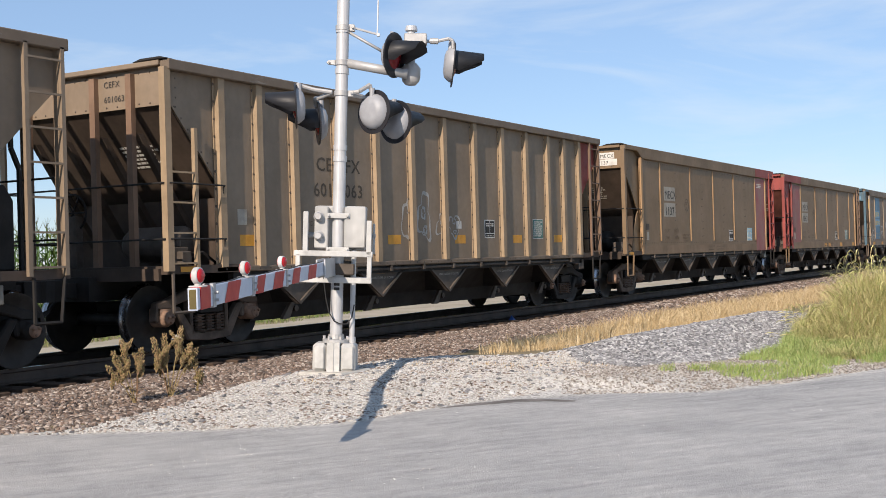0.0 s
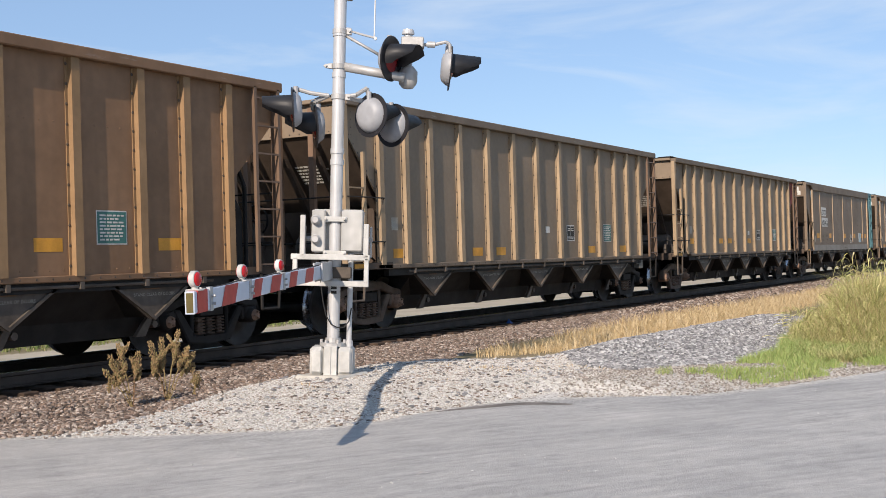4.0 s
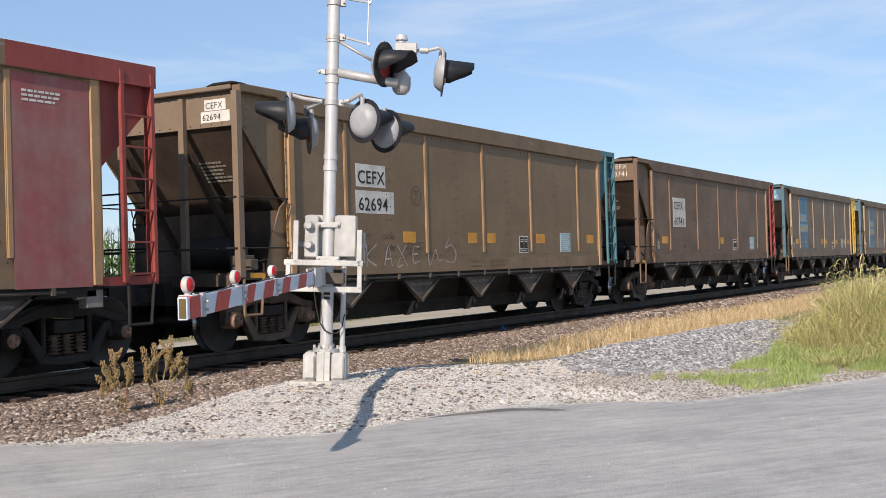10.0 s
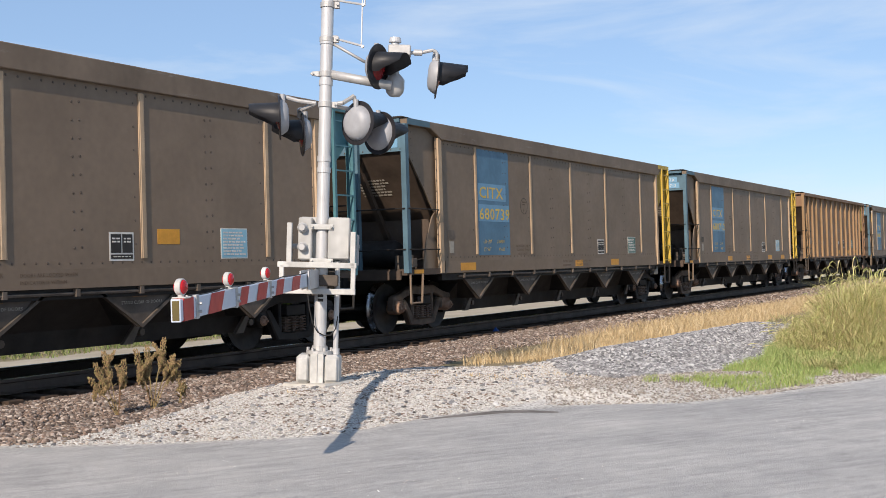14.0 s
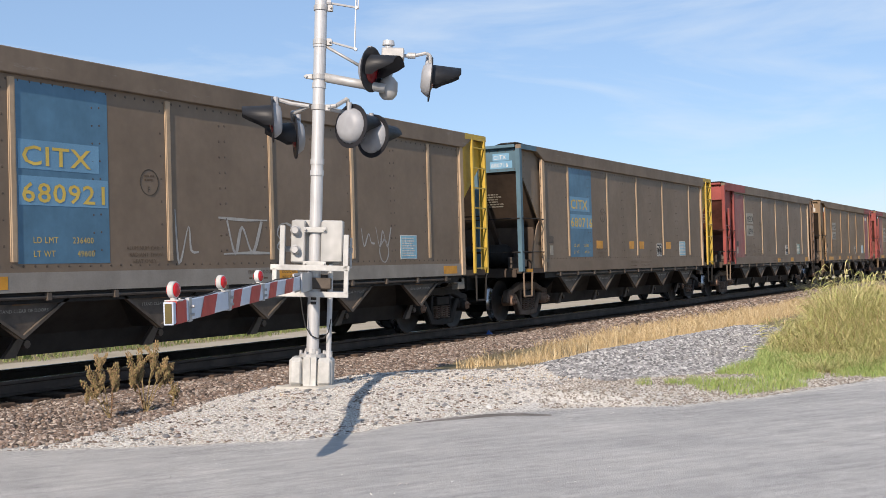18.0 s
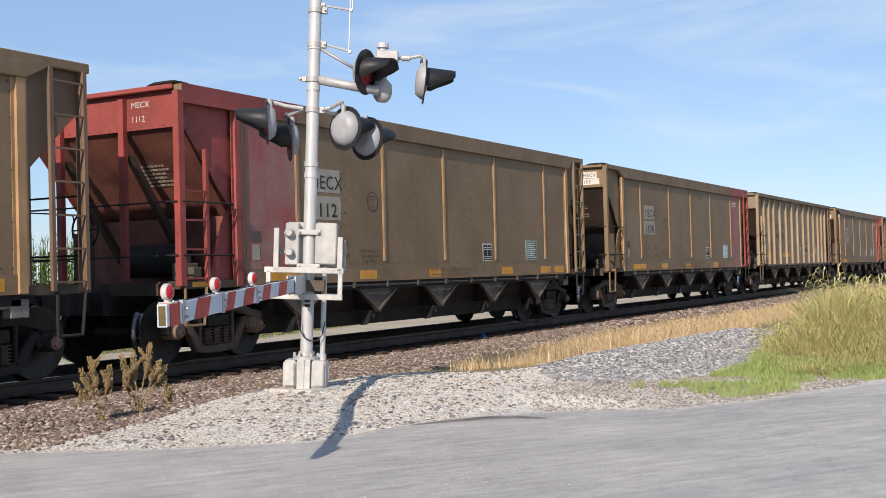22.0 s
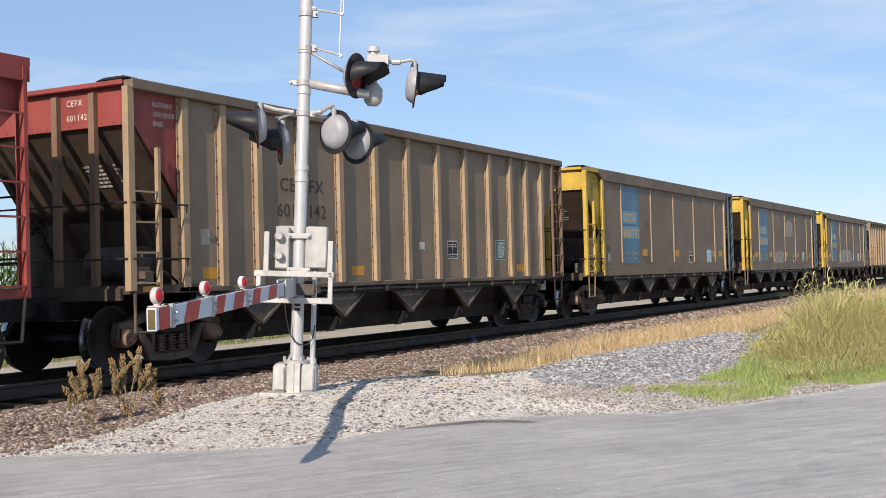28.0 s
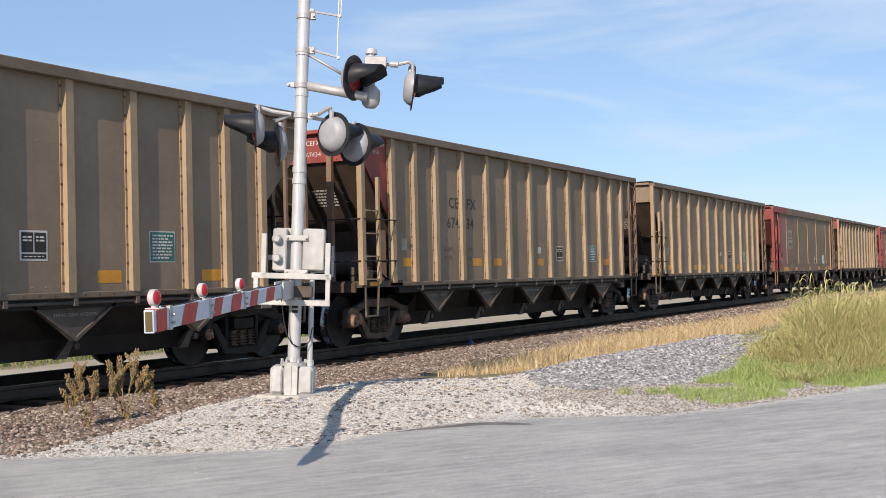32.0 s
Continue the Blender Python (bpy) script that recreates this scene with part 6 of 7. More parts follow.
footing = thing("concrete_footing", pose(10.56, 7.60, height(10.56, 7.6)), "small pale concrete footing under the signal", "footing")
part("slab", mesh("footing", lambda bm: box(bm, -0.30, 0.30, -0.30, 0.30, -0.2, 0.03), 0.02), CONCRETE, footing)


# ---- grass, weeds, corn ----
rng = np.random.default_rng(7)


def inside(poly, x, y):
    c, q = False, len(poly)
    for a in range(q):
        (x0, y0), (x1, y1) = poly[a], poly[a - 1]
        if (y0 > y) != (y1 > y) and x < (x1 - x0) * (y - y0) / (y1 - y0) + x0:
            c = not c
    return c


def scatter(poly, count, seed=1):
    r = random.Random(seed)
    xs, ys = [p[0] for p in poly], [p[1] for p in poly]
    out = []
    while len(out) < count:
        x, y = r.uniform(min(xs), max(xs)), r.uniform(min(ys), max(ys))
        if inside(poly, x, y):
            out.append((x, y))
    return out


def blades(name, spots, tall, wide, bend, mat, label, category, seed=0, dens=None):
    """Bent grass blades, three segments each, in one mesh."""
    r = random.Random(seed)
    verts, faces = [], []
    for x, y in spots:
        h = tall(x, y) * r.uniform(0.55, 1.15)
        if h <= 0.02:
            continue
        z = height(x, y) - 0.01
        a, lean, w = r.uniform(0, 6.283), r.uniform(0.15, 1.0) * bend * h, wide * r.uniform(0.6, 1.3)
        dx, dy = math.cos(a), math.sin(a)
        tw = a + r.uniform(-0.8, 0.8) + 1.57
        px, py = math.cos(tw) * w / 2, math.sin(tw) * w / 2
        o = len(verts)
        for f, s in ((0.0, 1.0), (0.4, 0.95), (0.75, 0.6)):
            b = lean * f * f
            cx, cy, cz = x + dx * b, y + dy * b, z + h * f * (1 - 0.12 * f * bend)
            verts.append((cx - px * s, cy - py * s, cz))
            verts.append((cx + px * s, cy + py * s, cz))
        verts.append((x + dx * lean, y + dy * lean, z + h * (1 - 0.25 * bend)))
        faces += [(o, o + 1, o + 3, o + 2), (o + 2, o + 3, o + 5, o + 4), (o + 4, o + 5, o + 6)]
    return raw(name, verts, faces, mat, label, category, "stuff")


TALL = [(14.2, 3.35), (16.5, 4.2), (19.3, 4.9), (24, 5.4), (34, 5.2), (60, 4), (60, -12), (24, -1.0), (18.0, 0.9), (14.9, 2.2)]
DRY = [(13.9, 7.1), (14.5, 7.9), (16.2, 8.6), (20.1, 8.8), (26, 8.9), (40, 8.6), (70, 8.4), (70, 6.6), (30, 6.2), (23, 6.1), (17, 6.5), (14.6, 6.4)]
LOW = [(11.2, 4.1), (12.4, 4.5), (13.3, 4.0), (15.2, 3.8), (17.5, 4.3), (21.5, 0.4), (20.0, -0.3), (16.0, 1.35), (13.5, 2.4), (12.0, 3.1)]


CLUMP_EDGE = [(13, 2.6), (14.2, 2.95), (16.5, 3.75), (19.5, 4.4), (24, 5.0), (34, 5.0), (60, 4.0)]


def tall_h(x, y):
    c = math.exp(-((x - 17.2) / 1.9) ** 2 - ((y - 3.0) / 1.2) ** 2)
    h = 0.24 + 0.50 * c + 0.62 * ease(15.5, 19, x) + 0.24 * noise2(x, y, 1.3, 5) + 0.14 * noise2(x, y, 4.0, 2)
    rim = along(CLUMP_EDGE, x) - y + 0.35 * noise2(x, y, 2.3, 12)
    return max(0.07, h * (0.22 + 0.78 * ease(-0.05, 0.85, rim)) * (0.22 + 0.78 * ease(14.9, 16.6, x - 0.35 * y + 1.0)))


def leafy(name, spots, tall, leaves, length, wide, mat, label, seed):
    """Grass stems that carry arching leaves all the way up, in one mesh."""
    r = random.Random(seed)
    verts, faces = [], []
    for x, y in spots:
        h = tall(x, y) * r.uniform(0.6, 1.1)
        z = height(x, y)
        a, lean = r.uniform(0, 6.283), r.uniform(0.0, 0.28) * h
        lx, ly = math.cos(a) * lean, math.sin(a) * lean
        for k in range(leaves):
            f = r.uniform(0.03, 0.92)
            bx, by, bz = x + lx * f * f, y + ly * f * f, z + h * f
            b, n, w = r.uniform(0, 6.283), length * r.uniform(0.5, 1.2), wide * r.uniform(0.6, 1.3)
            dx, dy, up = math.cos(b), math.sin(b), r.uniform(0.5, 1.1)
            o = len(verts)
            for g, s in ((0.0, 0.7), (0.5, 1.0)):
                cx, cy, cz = bx + dx * n * g * 0.8, by + dy * n * g * 0.8, bz + n * up * g * (1 - 0.5 * g)
                verts += [(cx - dy * w * s / 2, cy + dx * w * s / 2, cz), (cx + dy * w * s / 2, cy - dx * w * s / 2, cz)]
            verts.append((bx + dx * n * 0.9, by + dy * n * 0.9, bz + n * up * r.uniform(0.1, 0.55)))
            faces += [(o, o + 1, o + 3, o + 2), (o + 2, o + 3, o + 4)]
    return raw(name, verts, faces, mat, label, "grass", "stuff")


def foxtails():
    """Nodding seed heads on thin arched stems over the tall clump."""
    r = random.Random(41)
    verts, faces = [], []
    for x, y in scatter([(15.2, 3.2), (16.8, 4.3), (20.5, 4.9), (24.0, 4.6), (24.0, 1.5), (17.0, 2.2)], 240, 43):
        h = tall_h(x, y) * r.uniform(0.95, 1.1)
        a, z = r.gauss(2.6, 0.9), height(x, y)
        dx, dy = math.cos(a), math.sin(a)
        line = [(x + dx * s * 0.26, y + dy * s * 0.26, z + h * (0.55 + 0.45 * (1 - (1 - s / 0.75) ** 2)) if s < 1.1 else z + h * 0.86) for s in (0.0, 0.3, 0.55, 0.75, 0.95, 1.1)]
        for q in range(len(line) - 1):
            w = (0.002, 0.002, 0.003, 0.007, 0.007)[q]
            w2 = (0.002, 0.003, 0.006, 0.008, 0.003)[q]
            o = len(verts)
            (x0, y0, z0), (x1, y1, z1) = line[q], line[q + 1]
            for k in range(3):
                c, s = math.cos(k * 2.094), math.sin(k * 2.094)
                verts += [(x0 - dy * w * c, y0 + dx * w * c, z0 + w * s), (x1 - dy * w2 * c, y1 + dx * w2 * c, z1 + w2 * s)]
            faces += [(o, o + 2, o + 3, o + 1), (o + 2, o + 4, o + 5, o + 3), (o + 4, o, o + 1, o + 5)]
    raw("foxtail_heads", verts, faces, GREEN_GRASS, "nodding foxtail seed heads above the tall grass", "grass", "stuff")


near_tall = [(14.0, 3.0), (16.5, 3.95), (19.5, 4.6), (21, 3.0), (21, 0.2), (17.5, 1.1), (14.8, 2.3)]
leafy("tall_grass", scatter(near_tall, 5200, 3), lambda x, y: tall_h(x, y) * 0.92, 9, 0.24, 0.0052, GREEN_GRASS, "bushy clump of tall leafy roadside grass", 13)
blades("tall_grass", scatter(near_tall, 30000, 3), tall_h, 0.0055, 0.8, GREEN_GRASS, "tall yellow-green roadside grass leaning in a clump", "grass", 3)
leafy("tall_grass", [p for p in scatter(TALL, 5000, 15) if p[0] > 20.5], tall_h, 9, 0.30, 0.014, GREEN_GRASS, "bushy tall grass along the verge", 14)
blades("tall_grass", [p for p in scatter(TALL, 11000, 5) if p[0] > 20.0], tall_h, 0.010, 0.9, GREEN_GRASS, "tall yellow-green verge grass further along the track", "grass", 4)
blades("straw_grass", [p for p in scatter(near_tall, 16000, 18) if noise2(*p, 0.9, 6) > -0.1], lambda x, y: tall_h(x, y) * 0.8, 0.0055, 0.9, DRY_GRASS, "straw-coloured dead grass within the tall clump", "grass", 19)
foxtails()
blades("seeding_grass", scatter(near_tall, 900, 14), lambda x, y: tall_h(x, y) * 1.12, 0.008, 0.8, DRY_GRASS, "pale seeding stems standing among the tall grass", "grass", 9)
blades("low_grass", [p for p in scatter(LOW, 52000, 6) if noise2(*p, 1.1, 2) + 0.35 * noise2(*p, 5.0, 1) + 0.62 * ease(12.5, 14.4, p[0]) > 0.20], lambda x, y: 0.11 + 0.05 * noise2(x, y, 2.0) + 0.10 * ease(13.5, 15.5, x), 0.0055, 0.9, LAWN_GREEN, "short patchy green grass at the road edge", "grass", 5)
blades("dry_grass", [p for p in scatter(DRY, 36000, 8) if noise2(*p, 0.7, 9) + 0.4 * noise2(*p, 2.6, 3) > -0.25], lambda x, y: 0.20 + 0.16 * ease(15, 20, x) + 0.12 * noise2(x, y, 1.1, 4), 0.0070, 1.1, DRY_GRASS, "dry straw-coloured grass strip beside the ballast", "grass", 6)
STRAY = [(8.5, 8.6), (10.2, 8.6), (13.5, 7.0), (14.0, 5.4), (13.0, 4.6), (11.0, 5.4), (9.0, 7.6)]
blades("sparse_weeds", [p for p in scatter(STRAY, 1500, 11) if noise2(*p, 1.9, 7) > 0.22], lambda x, y: 0.06, 0.007, 0.9, DRY_GRASS, "sparse dry tufts on the pale gravel", "grass", 7)
blades("low_verge_grass", [p for p in scatter([(6, 13.7), (60, 13.7), (60, 20.5), (6, 20.5)], 36000, 16) if abs(p[1] - 13.8 - path_half(p[0])) > path_half(p[0]) + 0.5 * noise2(*p, 0.9, 4)], lambda x, y: 0.10 + 0.05 * noise2(x, y, 1.3), 0.016, 0.9, FAR_GRASS, "short patchy grass on both sides of the dirt path", "grass", 17)
blades("verge_grass", [p for p in scatter([(6, 18.0), (70, 17.6), (90, 23), (8, 25)], 20000, 12) if p[1] > 13.9 + 2 * path_half(p[0])], lambda x, y: 0.22 + 0.16 * noise2(x, y, 0.6), 0.03, 0.8, FAR_GRASS, "mixed green and straw verge grass beyond the track", "grass", 8)


def grain_head(bm, p, d, length, r):
    """A lumpy seed head: small knobs round a stem."""
    rnd = random.Random(hash((round(p[0], 3), round(p[2], 3))) & 0xffff)
    n = int(length * 430)
    for q in range(n):
        f = q / n
        a, s = q * 2.4, r * math.sin(math.pi * min(1, 0.12 + 0.88 * (1 - f))) ** 0.7 * rnd.uniform(0.4, 1.1)
        c = Vector(p) + Vector(d) * (f * length) + Vector((math.cos(a) * s, math.sin(a) * s, rnd.uniform(-.006, .006)))
        k = rnd.uniform(0.006, 0.012)
        pts = [c + Vector(v) * k for v in ((1, 0, 0), (-1, 0, 0), (0, 1, 0), (0, -1, 0), (0, 0, 1.3), (0, 0, -1.3))]
        add(bm, pts, [(0, 2, 4), (2, 1, 4), (1, 3, 4), (3, 0, 4), (2, 0, 5), (1, 2, 5), (3, 1, 5), (0, 3, 5)])


def weed(x, y, stems, label, seed):
    rnd = random.Random(seed)
    w = thing("dock_weed", pose(x, y, height(x, y) - 0.02), label, "weed", "weeds by the ballast")
    for q, (dx, dy, h, head) in enumerate(stems):
        top = Vector((dx, dy, h))
        mid = Vector((dx * 0.45, dy * 0.45, h * 0.55))

        def stem(bm):
            pipe(bm, [(0, 0, 0), mid, top], 0.006, 5)
            for k in range(5):
                f = rnd.uniform(0.1, 0.6)
                b, a = mid * (f / 0.55) if f < 0.55 else mid, rnd.uniform(0, 6.28)
                e = b + Vector((math.cos(a) * 0.10, math.sin(a) * 0.10, rnd.uniform(-.01, .06)))
                s = Vector((-math.sin(a), math.cos(a), 0)) * 0.014
                m2 = (b + e) / 2
                add(bm, [b, m2 + s, e, m2 - s], [(0, 1, 2, 3)])
        part("stem", mesh(("stem", seed, q), stem), STALK, w)
        axis = Vector((dx, dy, h)).normalized()
        part("seed_head", mesh(("seed_head", seed, q), lambda bm: grain_head(bm, top - axis * head * 0.7, axis, head, 0.042)), SEED, w)
        part("seed_head", mesh(("seed_head_side", seed, q), lambda bm: grain_head(bm, top + Vector((0.03, 0.02, -head * 0.9)), Vector((0.2, 0.1, 0.97)), head * 0.55, 0.032)), SEED, w)
        for k in range(4):
            a, f = rnd.uniform(0, 6.28), rnd.uniform(0.55, 0.9)
            b = top * f
            d = Vector((math.cos(a) * 0.5, math.sin(a) * 0.5, 0.8)).normalized()
            part("seed_spray", mesh(("seed_spray", seed, q, k), lambda bm: (pipe(bm, [b, b + d * 0.05], 0.003, 4), grain_head(bm, b + d * 0.03, d, head * rnd.uniform(0.3, 0.5), 0.024))), SEED, w)


weed(8.95, 9.05, [(-0.15, 0.12, 0.52, 0.30), (-0.06, 0.10, 0.62, 0.34), (0.04, -0.05, 0.55, 0.26), (-0.20, 0.15, 0.40, 0.22), (0.10, 0.05, 0.48, 0.2)], "brown-headed dock weed growing out of the ballast", 31)
weed(9.25, 8.85, [(-0.10, 0.10, 0.62, 0.32), (0.0, 0.05, 0.66, 0.3), (0.12, -0.06, 0.72, 0.34), (0.20, -0.1, 0.56, 0.26), (0.24, -0.15, 0.52, 0.2), (-0.02, 0.12, 0.5, 0.24)], "taller brown-headed dock weed growing out of the ballast", 33)
weed(9.55, 8.75, [(0.02, -0.04, 0.30, 0.12), (0.1, 0.02, 0.24, 0.1)], "low yellowing dock weed at the gravel edge", 35)


def corn_field():
    r = random.Random(5)
    lv, lf, tv, tf = [], [], [], []
    for row in range(9):
        for q in range(620):
            x = -6 + q * 0.19 + r.uniform(-.05, .05)
            y = (24.0 if x < 16 else 24.0 - 3.0 * ease(16, 26, x)) + row * 0.6 + r.uniform(-.12, .12)
            z, h = height(x, y), r.uniform(2.1, 2.7)
            for k in range(9):
                b, a = h * (0.06 + 0.10 * k), r.uniform(0, 6.28)
                length, w = r.uniform(0.45, 0.85), r.uniform(0.045, 0.075)
                dx, dy = math.cos(a), math.sin(a)
                o = len(lv)
                for f, up, s in ((0, 0, 0.4), (0.35, 0.22, 1.0), (0.7, 0.22, 0.8)):
                    cx, cy, cz = x + dx * length * f, y + dy * length * f, z + b + up * length
                    lv += [(cx + dy * w * s / 2, cy - dx * w * s / 2, cz), (cx - dy * w * s / 2, cy + dx * w * s / 2, cz)]
                lv.append((x + dx * length, y + dy * length, z + b - 0.02))
                lf += [(o, o + 1, o + 3, o + 2), (o + 2, o + 3, o + 5, o + 4), (o + 4, o + 5, o + 6)]
            o = len(lv)
            for k in range(3):
                c, s = math.cos(k * 2.09) * 0.014, math.sin(k * 2.09) * 0.014
                lv += [(x + c, y + s, z), (x + c * 0.6, y + s * 0.6, z + h)]
            lf += [(o, o + 2, o + 3, o + 1), (o + 2, o + 4, o + 5, o + 3), (o + 4, o, o + 1, o + 5)]
            for k in range(4):
                a = r.uniform(0, 6.28)
                o = len(tv)
                tv += [(x - 0.008, y, z + h - 0.05), (x + 0.008, y, z + h - 0.05), (x + math.cos(a) * 0.12, y + math.sin(a) * 0.12, z + h + 0.2)]
                tf.append((o, o + 1, o + 2))
    raw("corn_field", lv, lf, CORN, "dense rows of tall green corn beyond the track", "corn", "stuff")
    raw("corn_tassels", tv, tf, TASSEL, "straw-coloured tassels over the corn", "corn", "stuff")


corn_field()


def far_tree(x, y, h, seed):
    r = random.Random(seed)
    t = thing("tree", pose(x, y, height(x, y)), "distant dark green broadleaf tree on the horizon", "tree", "trees on the horizon")

    def trunk(bm):
        tube(bm, (0, 0, 0), (0, 0, h * 0.45), h * 0.03, 7, h * 0.018)
        for q in range(5):
            a = q * 1.3
            tube(bm, (0, 0, h * 0.35), (math.cos(a) * h * 0.22, math.sin(a) * h * 0.22, h * 0.65), h * 0.014, 5, h * 0.005)

    def crown(bm):
        lobes = [(r.uniform(-.28, .28) * h, r.uniform(-.28, .28) * h, h * r.uniform(0.42, 0.85), h * r.uniform(0.10, 0.20)) for q in range(12)]
        for q in range(900):
            cx, cy, cz, cr = r.choice(lobes)
            d = Vector((r.gauss(0, 1), r.gauss(0, 1), r.gauss(0, 1))).normalized() * cr * r.uniform(0.6, 1.0)
            c = Vector((cx, cy, cz)) + d
            s = h * 0.022
            u = d.orthogonal().normalized() * s
            v = d.cross(u).normalized() * s * 0.7
            add(bm, [c - u, c + v, c + u, c - v], [(0, 1, 2, 3)])
    part("trunk", mesh(("trunk", seed), trunk), BARK, t)
    part("crown", mesh(("crown", seed), crown), LEAF, t)


for q, (x, y, h) in enumerate(((95, 150, 6), (112, 154, 7), (150, 220, 7), (60, 170, 6), (200, 200, 7), (330, 190, 7), (420, 160, 7))):
    far_tree(x, y, h, 50 + q)


# ---- loose stone ----
def stones(name, spots, size, mat, label, category, seed, squash=0.7, sink=0.35):
    g = np.random.default_rng(seed)
    phi = (1 + 5 ** 0.5) / 2
    base = np.array([(-1, phi, 0), (1, phi, 0), (-1, -phi, 0), (1, -phi, 0), (0, -1, phi), (0, 1, phi), (0, -1, -phi), (0, 1, -phi), (phi, 0, -1), (phi, 0, 1), (-phi, 0, -1), (-phi, 0, 1)]) / 1.9
    tri = np.array([(0, 11, 5), (0, 5, 1), (0, 1, 7), (0, 7, 10), (0, 10, 11), (1, 5, 9), (5, 11, 4), (11, 10, 2), (10, 7, 6), (7, 1, 8), (3, 9, 4), (3, 4, 2), (3, 2, 6), (3, 6, 8), (3, 8, 9), (4, 9, 5), (2, 4, 11), (6, 2, 10), (8, 6, 7), (9, 8, 1)])
    q = len(spots)
    s = size * g.uniform(0.55, 1.35, q)
    a = g.uniform(0, 6.283, q)
    shape = base[None] * g.uniform(0.72, 1.28, (q, 12, 1)) * np.stack([g.uniform(0.8, 1.3, q), g.uniform(0.7, 1.1, q), np.full(q, squash) * g.uniform(0.8, 1.2, q)], 1)[:, None, :]
    tl = g.uniform(-0.5, 0.5, q)[:, None]
    x0, y0, z0 = shape[..., 0], shape[..., 1], shape[..., 2]
    x1, z1 = x0 * np.cos(tl) - z0 * np.sin(tl), x0 * np.sin(tl) + z0 * np.cos(tl)
    c, d = np.cos(a)[:, None], np.sin(a)[:, None]
    pts = np.stack([x1 * c - y0 * d, x1 * d + y0 * c, z1], 2) * (s / 2)[:, None, None]
    pos = np.array([(x, y, height(x, y)) for x, y in spots])
    pos[:, 2] += s * squash * (0.5 - sink)
    pts += pos[:, None, :]
    verts = pts.reshape(-1, 3)
    faces = (tri[None] + (np.arange(q) * 12)[:, None, None]).reshape(-1, 3)
    return raw(name, verts.tolist(), faces.tolist(), mat, label, category, "stuff")


BALLAST_NEAR = [(5.5, 11.0), (26, 11.0), (26, 9.3), (17, 9.2), (14.5, 8.6), (13.4, 8.8), (12.0, 8.95), (10.8, 8.6), (10.4, 8.4), (9.2, 7.95), (8.2, 7.7), (7.1, 7.65), (6.2, 8.4), (5.5, 9.2)]
stones("ballast_stones", scatter(BALLAST_NEAR, 44000, 21), 0.046, BALLAST_STONE, "loose brown and grey ballast stones beside the rails", "ballast", 1)
stones("ballast_stones", scatter([(26, 11.0), (70, 11.0), (70, 8.9), (26, 9.0)], 12000, 22), 0.085, BALLAST_STONE, "loose brown ballast stones further along the rails", "ballast", 2)
stones("ballast_stones", scatter([(6, 13.75), (50, 13.75), (50, 11.05), (6, 11.05)], 16000, 23), 0.055, BALLAST_STONE, "dark ballast stones between the ties", "ballast", 3, sink=0.62)
PILE = [(12.6, 5.5), (14.0, 6.35), (17.5, 6.35), (20.5, 6.2), (23.2, 5.9), (22.0, 5.0), (18.5, 4.3), (15.6, 3.95), (13.6, 4.1), (12.2, 4.7)]
stones("gravel_pile", scatter(PILE, 23000, 24), 0.049, GREY_STONE, "low bank of loose grey crushed limestone", "gravel", 4)
APRON = [(6.6, 7.9), (7.1, 7.7), (8.2, 7.75), (9.2, 8.0), (10.4, 8.45), (12.0, 8.95), (13.4, 8.75), (13.8, 7.2), (14.3, 6.3), (12.8, 4.9), (11.0, 4.7), (9.9, 5.15), (9.2, 5.5), (8.2, 5.65), (7.7, 6.1), (7.0, 7.2), (6.5, 8.1)]
stones("soiled_chips", scatter([(10.4, 4.75), (11.6, 5.3), (13.0, 4.9), (14.6, 4.2), (15.4, 3.6), (14.6, 2.0), (13.4, 2.35), (11.95, 2.95), (11.0, 3.6)], 11000, 29), 0.022, MIXED_CHIP, "brown soiled gravel chips along the road edge", "gravel", 9)
stones("apron_chips", scatter(APRON, 36000, 25), 0.017, WHITE_STONE, "pale crushed limestone chips around the signal", "gravel", 5)
stones("apron_stones", scatter(APRON, 620, 26), 0.055, GREY_STONE, "scattered larger grey stones around the signal", "gravel", 6, squash=0.5)
stones("dark_debris", [p for p in scatter(APRON, 4200, 28) if noise2(*p, 2.2, 3) > -0.05], 0.040, BALLAST_STONE, "dark bits of stone and twig on the pale gravel", "gravel", 8, squash=0.3)
stones("road_chips", [p for p in scatter([(5.0, 8.0), (7.2, 6.3), (10.5, 4.2), (13.2, 2.2), (11.0, 0.5), (6.0, 3.5)], 420, 27) if noise2(*p, 0.8, 3) > 0.05], 0.010, WHITE_STONE, "stray gravel chips on the asphalt", "gravel", 7)


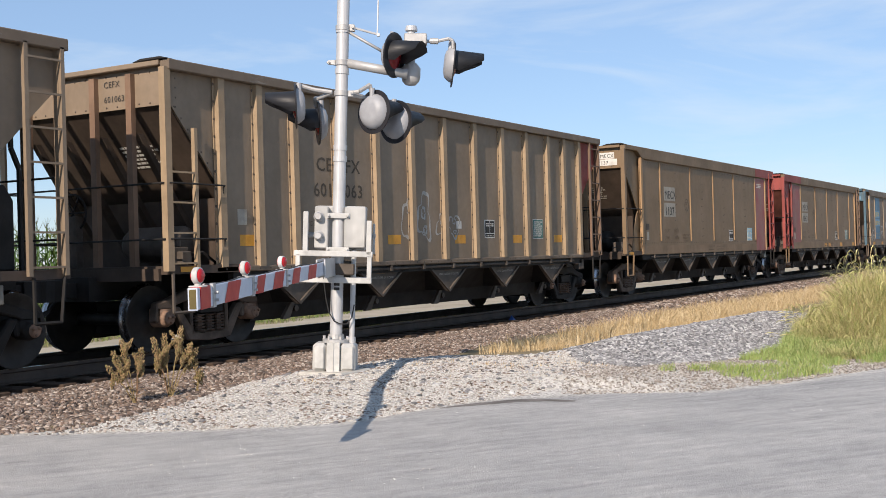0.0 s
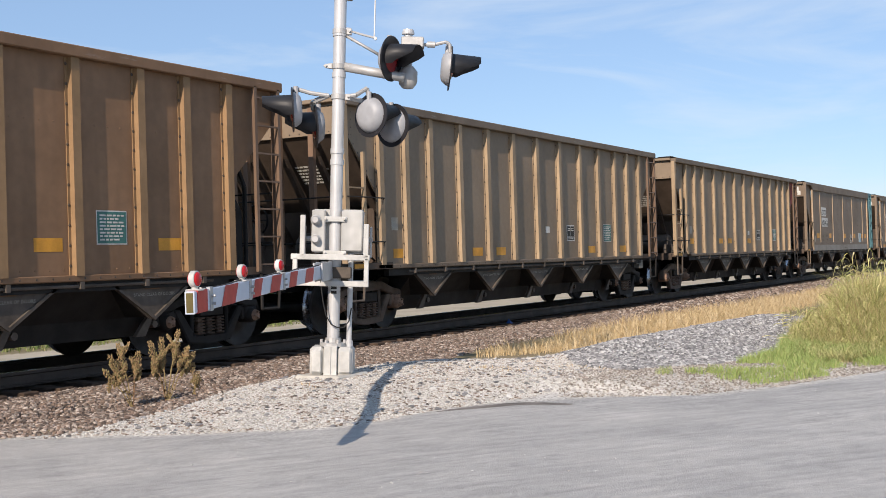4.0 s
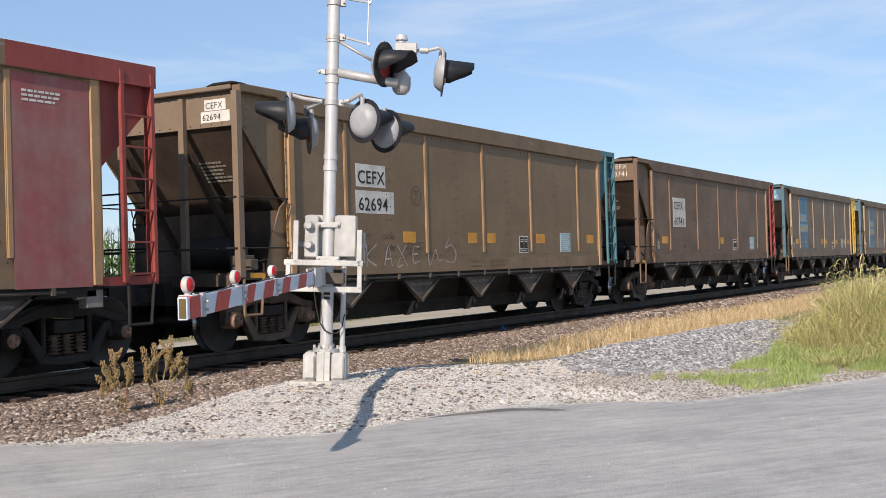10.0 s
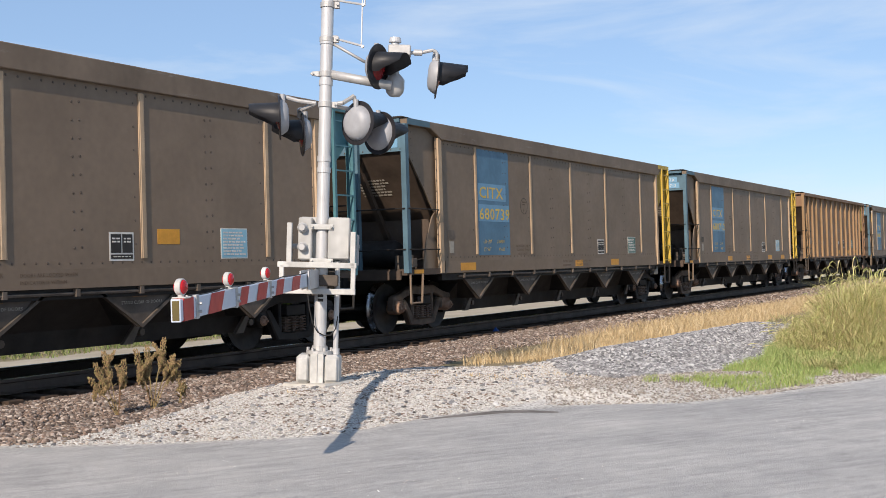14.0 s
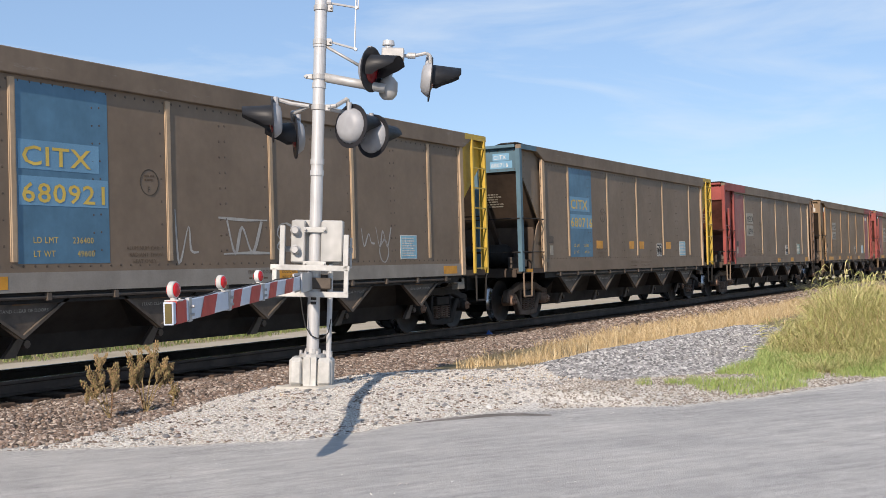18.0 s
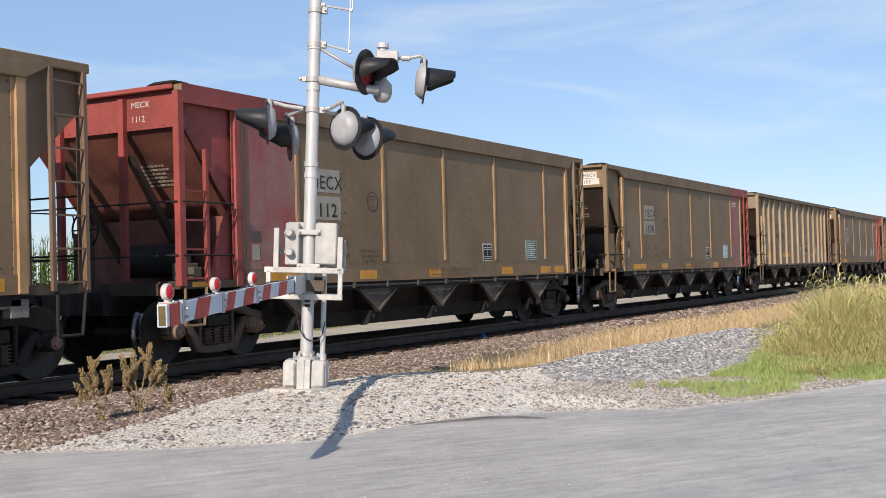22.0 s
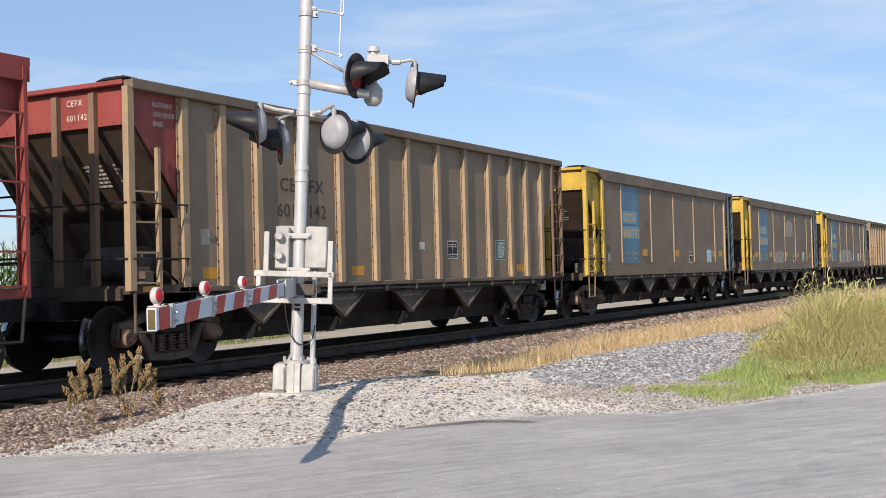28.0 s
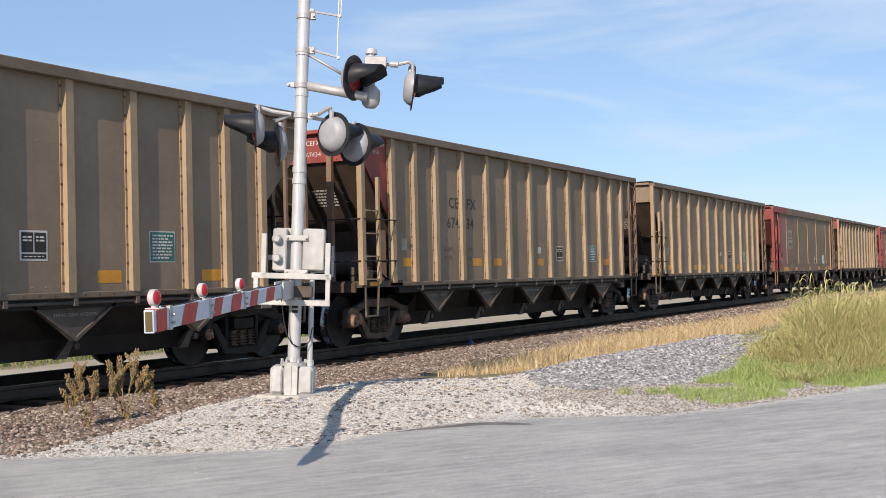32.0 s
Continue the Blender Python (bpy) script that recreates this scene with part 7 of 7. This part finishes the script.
# a dark patch on the road's edge
def strip(name, pts, widths, mat, label, category, lift=0.006):
    verts, faces = [], []
    fine = []
    for q in range(len(pts) - 1):
        for s in range(8):
            f = s / 8
            p0, p1, p2, p3 = pts[max(q - 1, 0)], pts[q], pts[q + 1], pts[min(q + 2, len(pts) - 1)]
            c = [0.5 * (2 * b + (d - a) * f + (2 * a - 5 * b + 4 * d - e) * f * f + (3 * b - a - 3 * d + e) * f ** 3) for a, b, d, e in zip(p0, p1, p2, p3)]
            fine.append((c[0], c[1], widths[q] + (widths[q + 1] - widths[q]) * f))
    for q, (x, y, w) in enumerate(fine):
        x2, y2, _ = fine[min(q + 1, len(fine) - 1)]
        x3, y3, _ = fine[max(q - 1, 0)]
        d = math.hypot(x2 - x3, y2 - y3) or 1
        nx, ny = -(y2 - y3) / d, (x2 - x3) / d
        for s in (-1, -0.5, 0, 0.5, 1):
            k = s * w * (0.5 + 0.12 * noise2(x, y, 6.0, s))
            verts.append((x + nx * k, y + ny * k, height(x + nx * k, y + ny * k) + lift * (1.6 - abs(s))))
    for q in range(len(fine) - 1):
        for s in range(4):
            o = q * 5 + s
            faces.append((o, o + 1, o + 6, o + 5))
    return raw(name, verts, faces, mat, label, category, "structure")


strip("asphalt_patch", [(9.15, 5.42), (9.6, 5.15), (9.95, 4.78), (10.0, 4.4)], [0.04, 0.16, 0.20, 0.05], DARK_EDGE, "ragged dark patch at the asphalt's edge", "road patch", 0.003)
scrap = thing("plastic_scrap", pose(21.9, 11.1, height(21.9, 11.1) + 0.0, 0, 0, 20), "crumpled blue plastic scrap lying on the ballast", "litter")
part("sheet", mesh("scrap", lambda bm: add(bm, [(-.12, -.06, 0), (.1, -.08, .02), (.13, .05, .01), (0.02, .02, .14), (-.1, .07, .03)], [(0, 1, 3), (1, 2, 3), (2, 4, 3), (4, 0, 3)])), BLUEBIT, scrap)


# ---- motion of the train ----
TRAVEL = [
    (0, 5.02), (1, 24.31), (2, 43.51), (3, 62.73), (3.5, 72.24), (5.5, 110.74), (6, 120.32), (7, 140.22), (8, 159.32), (9, 178.44), (10, 197.55), (11, 216.71), (12, 235.72), (13, 254.68), (14, 273.69), (14.5, 283.30), (16.5, 321.12), (17, 330.61), (18, 349.56), (19, 368.42), (20, 387.20), (21, 406.03), (22, 424.88), (23, 443.78), (24, 463.21), (25, 482.14), (25.5, 491.63), (28, 538.90), (29, 557.84), (30, 576.60), (31, 595.29), (32, 614.13),
]


def travelled(t):
    for (t0, s0), (t1, s1) in zip(TRAVEL, TRAVEL[1:]):
        if t <= t1:
            return s0 + (s1 - s0) * (t - t0) / (t1 - t0)
    return TRAVEL[-1][1]


def motions():
    for start, car in FLEET:
        walk(car, [(t, pose(start - s, TRACK_Y, 0)) for t, s in TRAVEL])
    for car, along_car, d, w in WHEELSETS:
        start = next(s for s, c in FLEET if c == car)
        rows, last = [], None
        for f in range(0, 961):
            t = f / 30
            s = travelled(t)
            turn = math.degrees(-s / 0.457) % 360
            x = start + along_car - s
            if 3 < x < 60:
                rows.append((t, pose(d, 0, 0.457) @ Matrix.Rotation(-s / 0.457, 4, "Y")))
        if not rows:
            rows = [(0, pose(d, 0, 0.457)), (32, pose(d, 0, 0.457))]
        if rows[0][0] > 0:
            rows.insert(0, (0, rows[0][1]))
        if rows[-1][0] < 32:
            rows.append((32, rows[-1][1]))
        walk(w, rows)


motions()
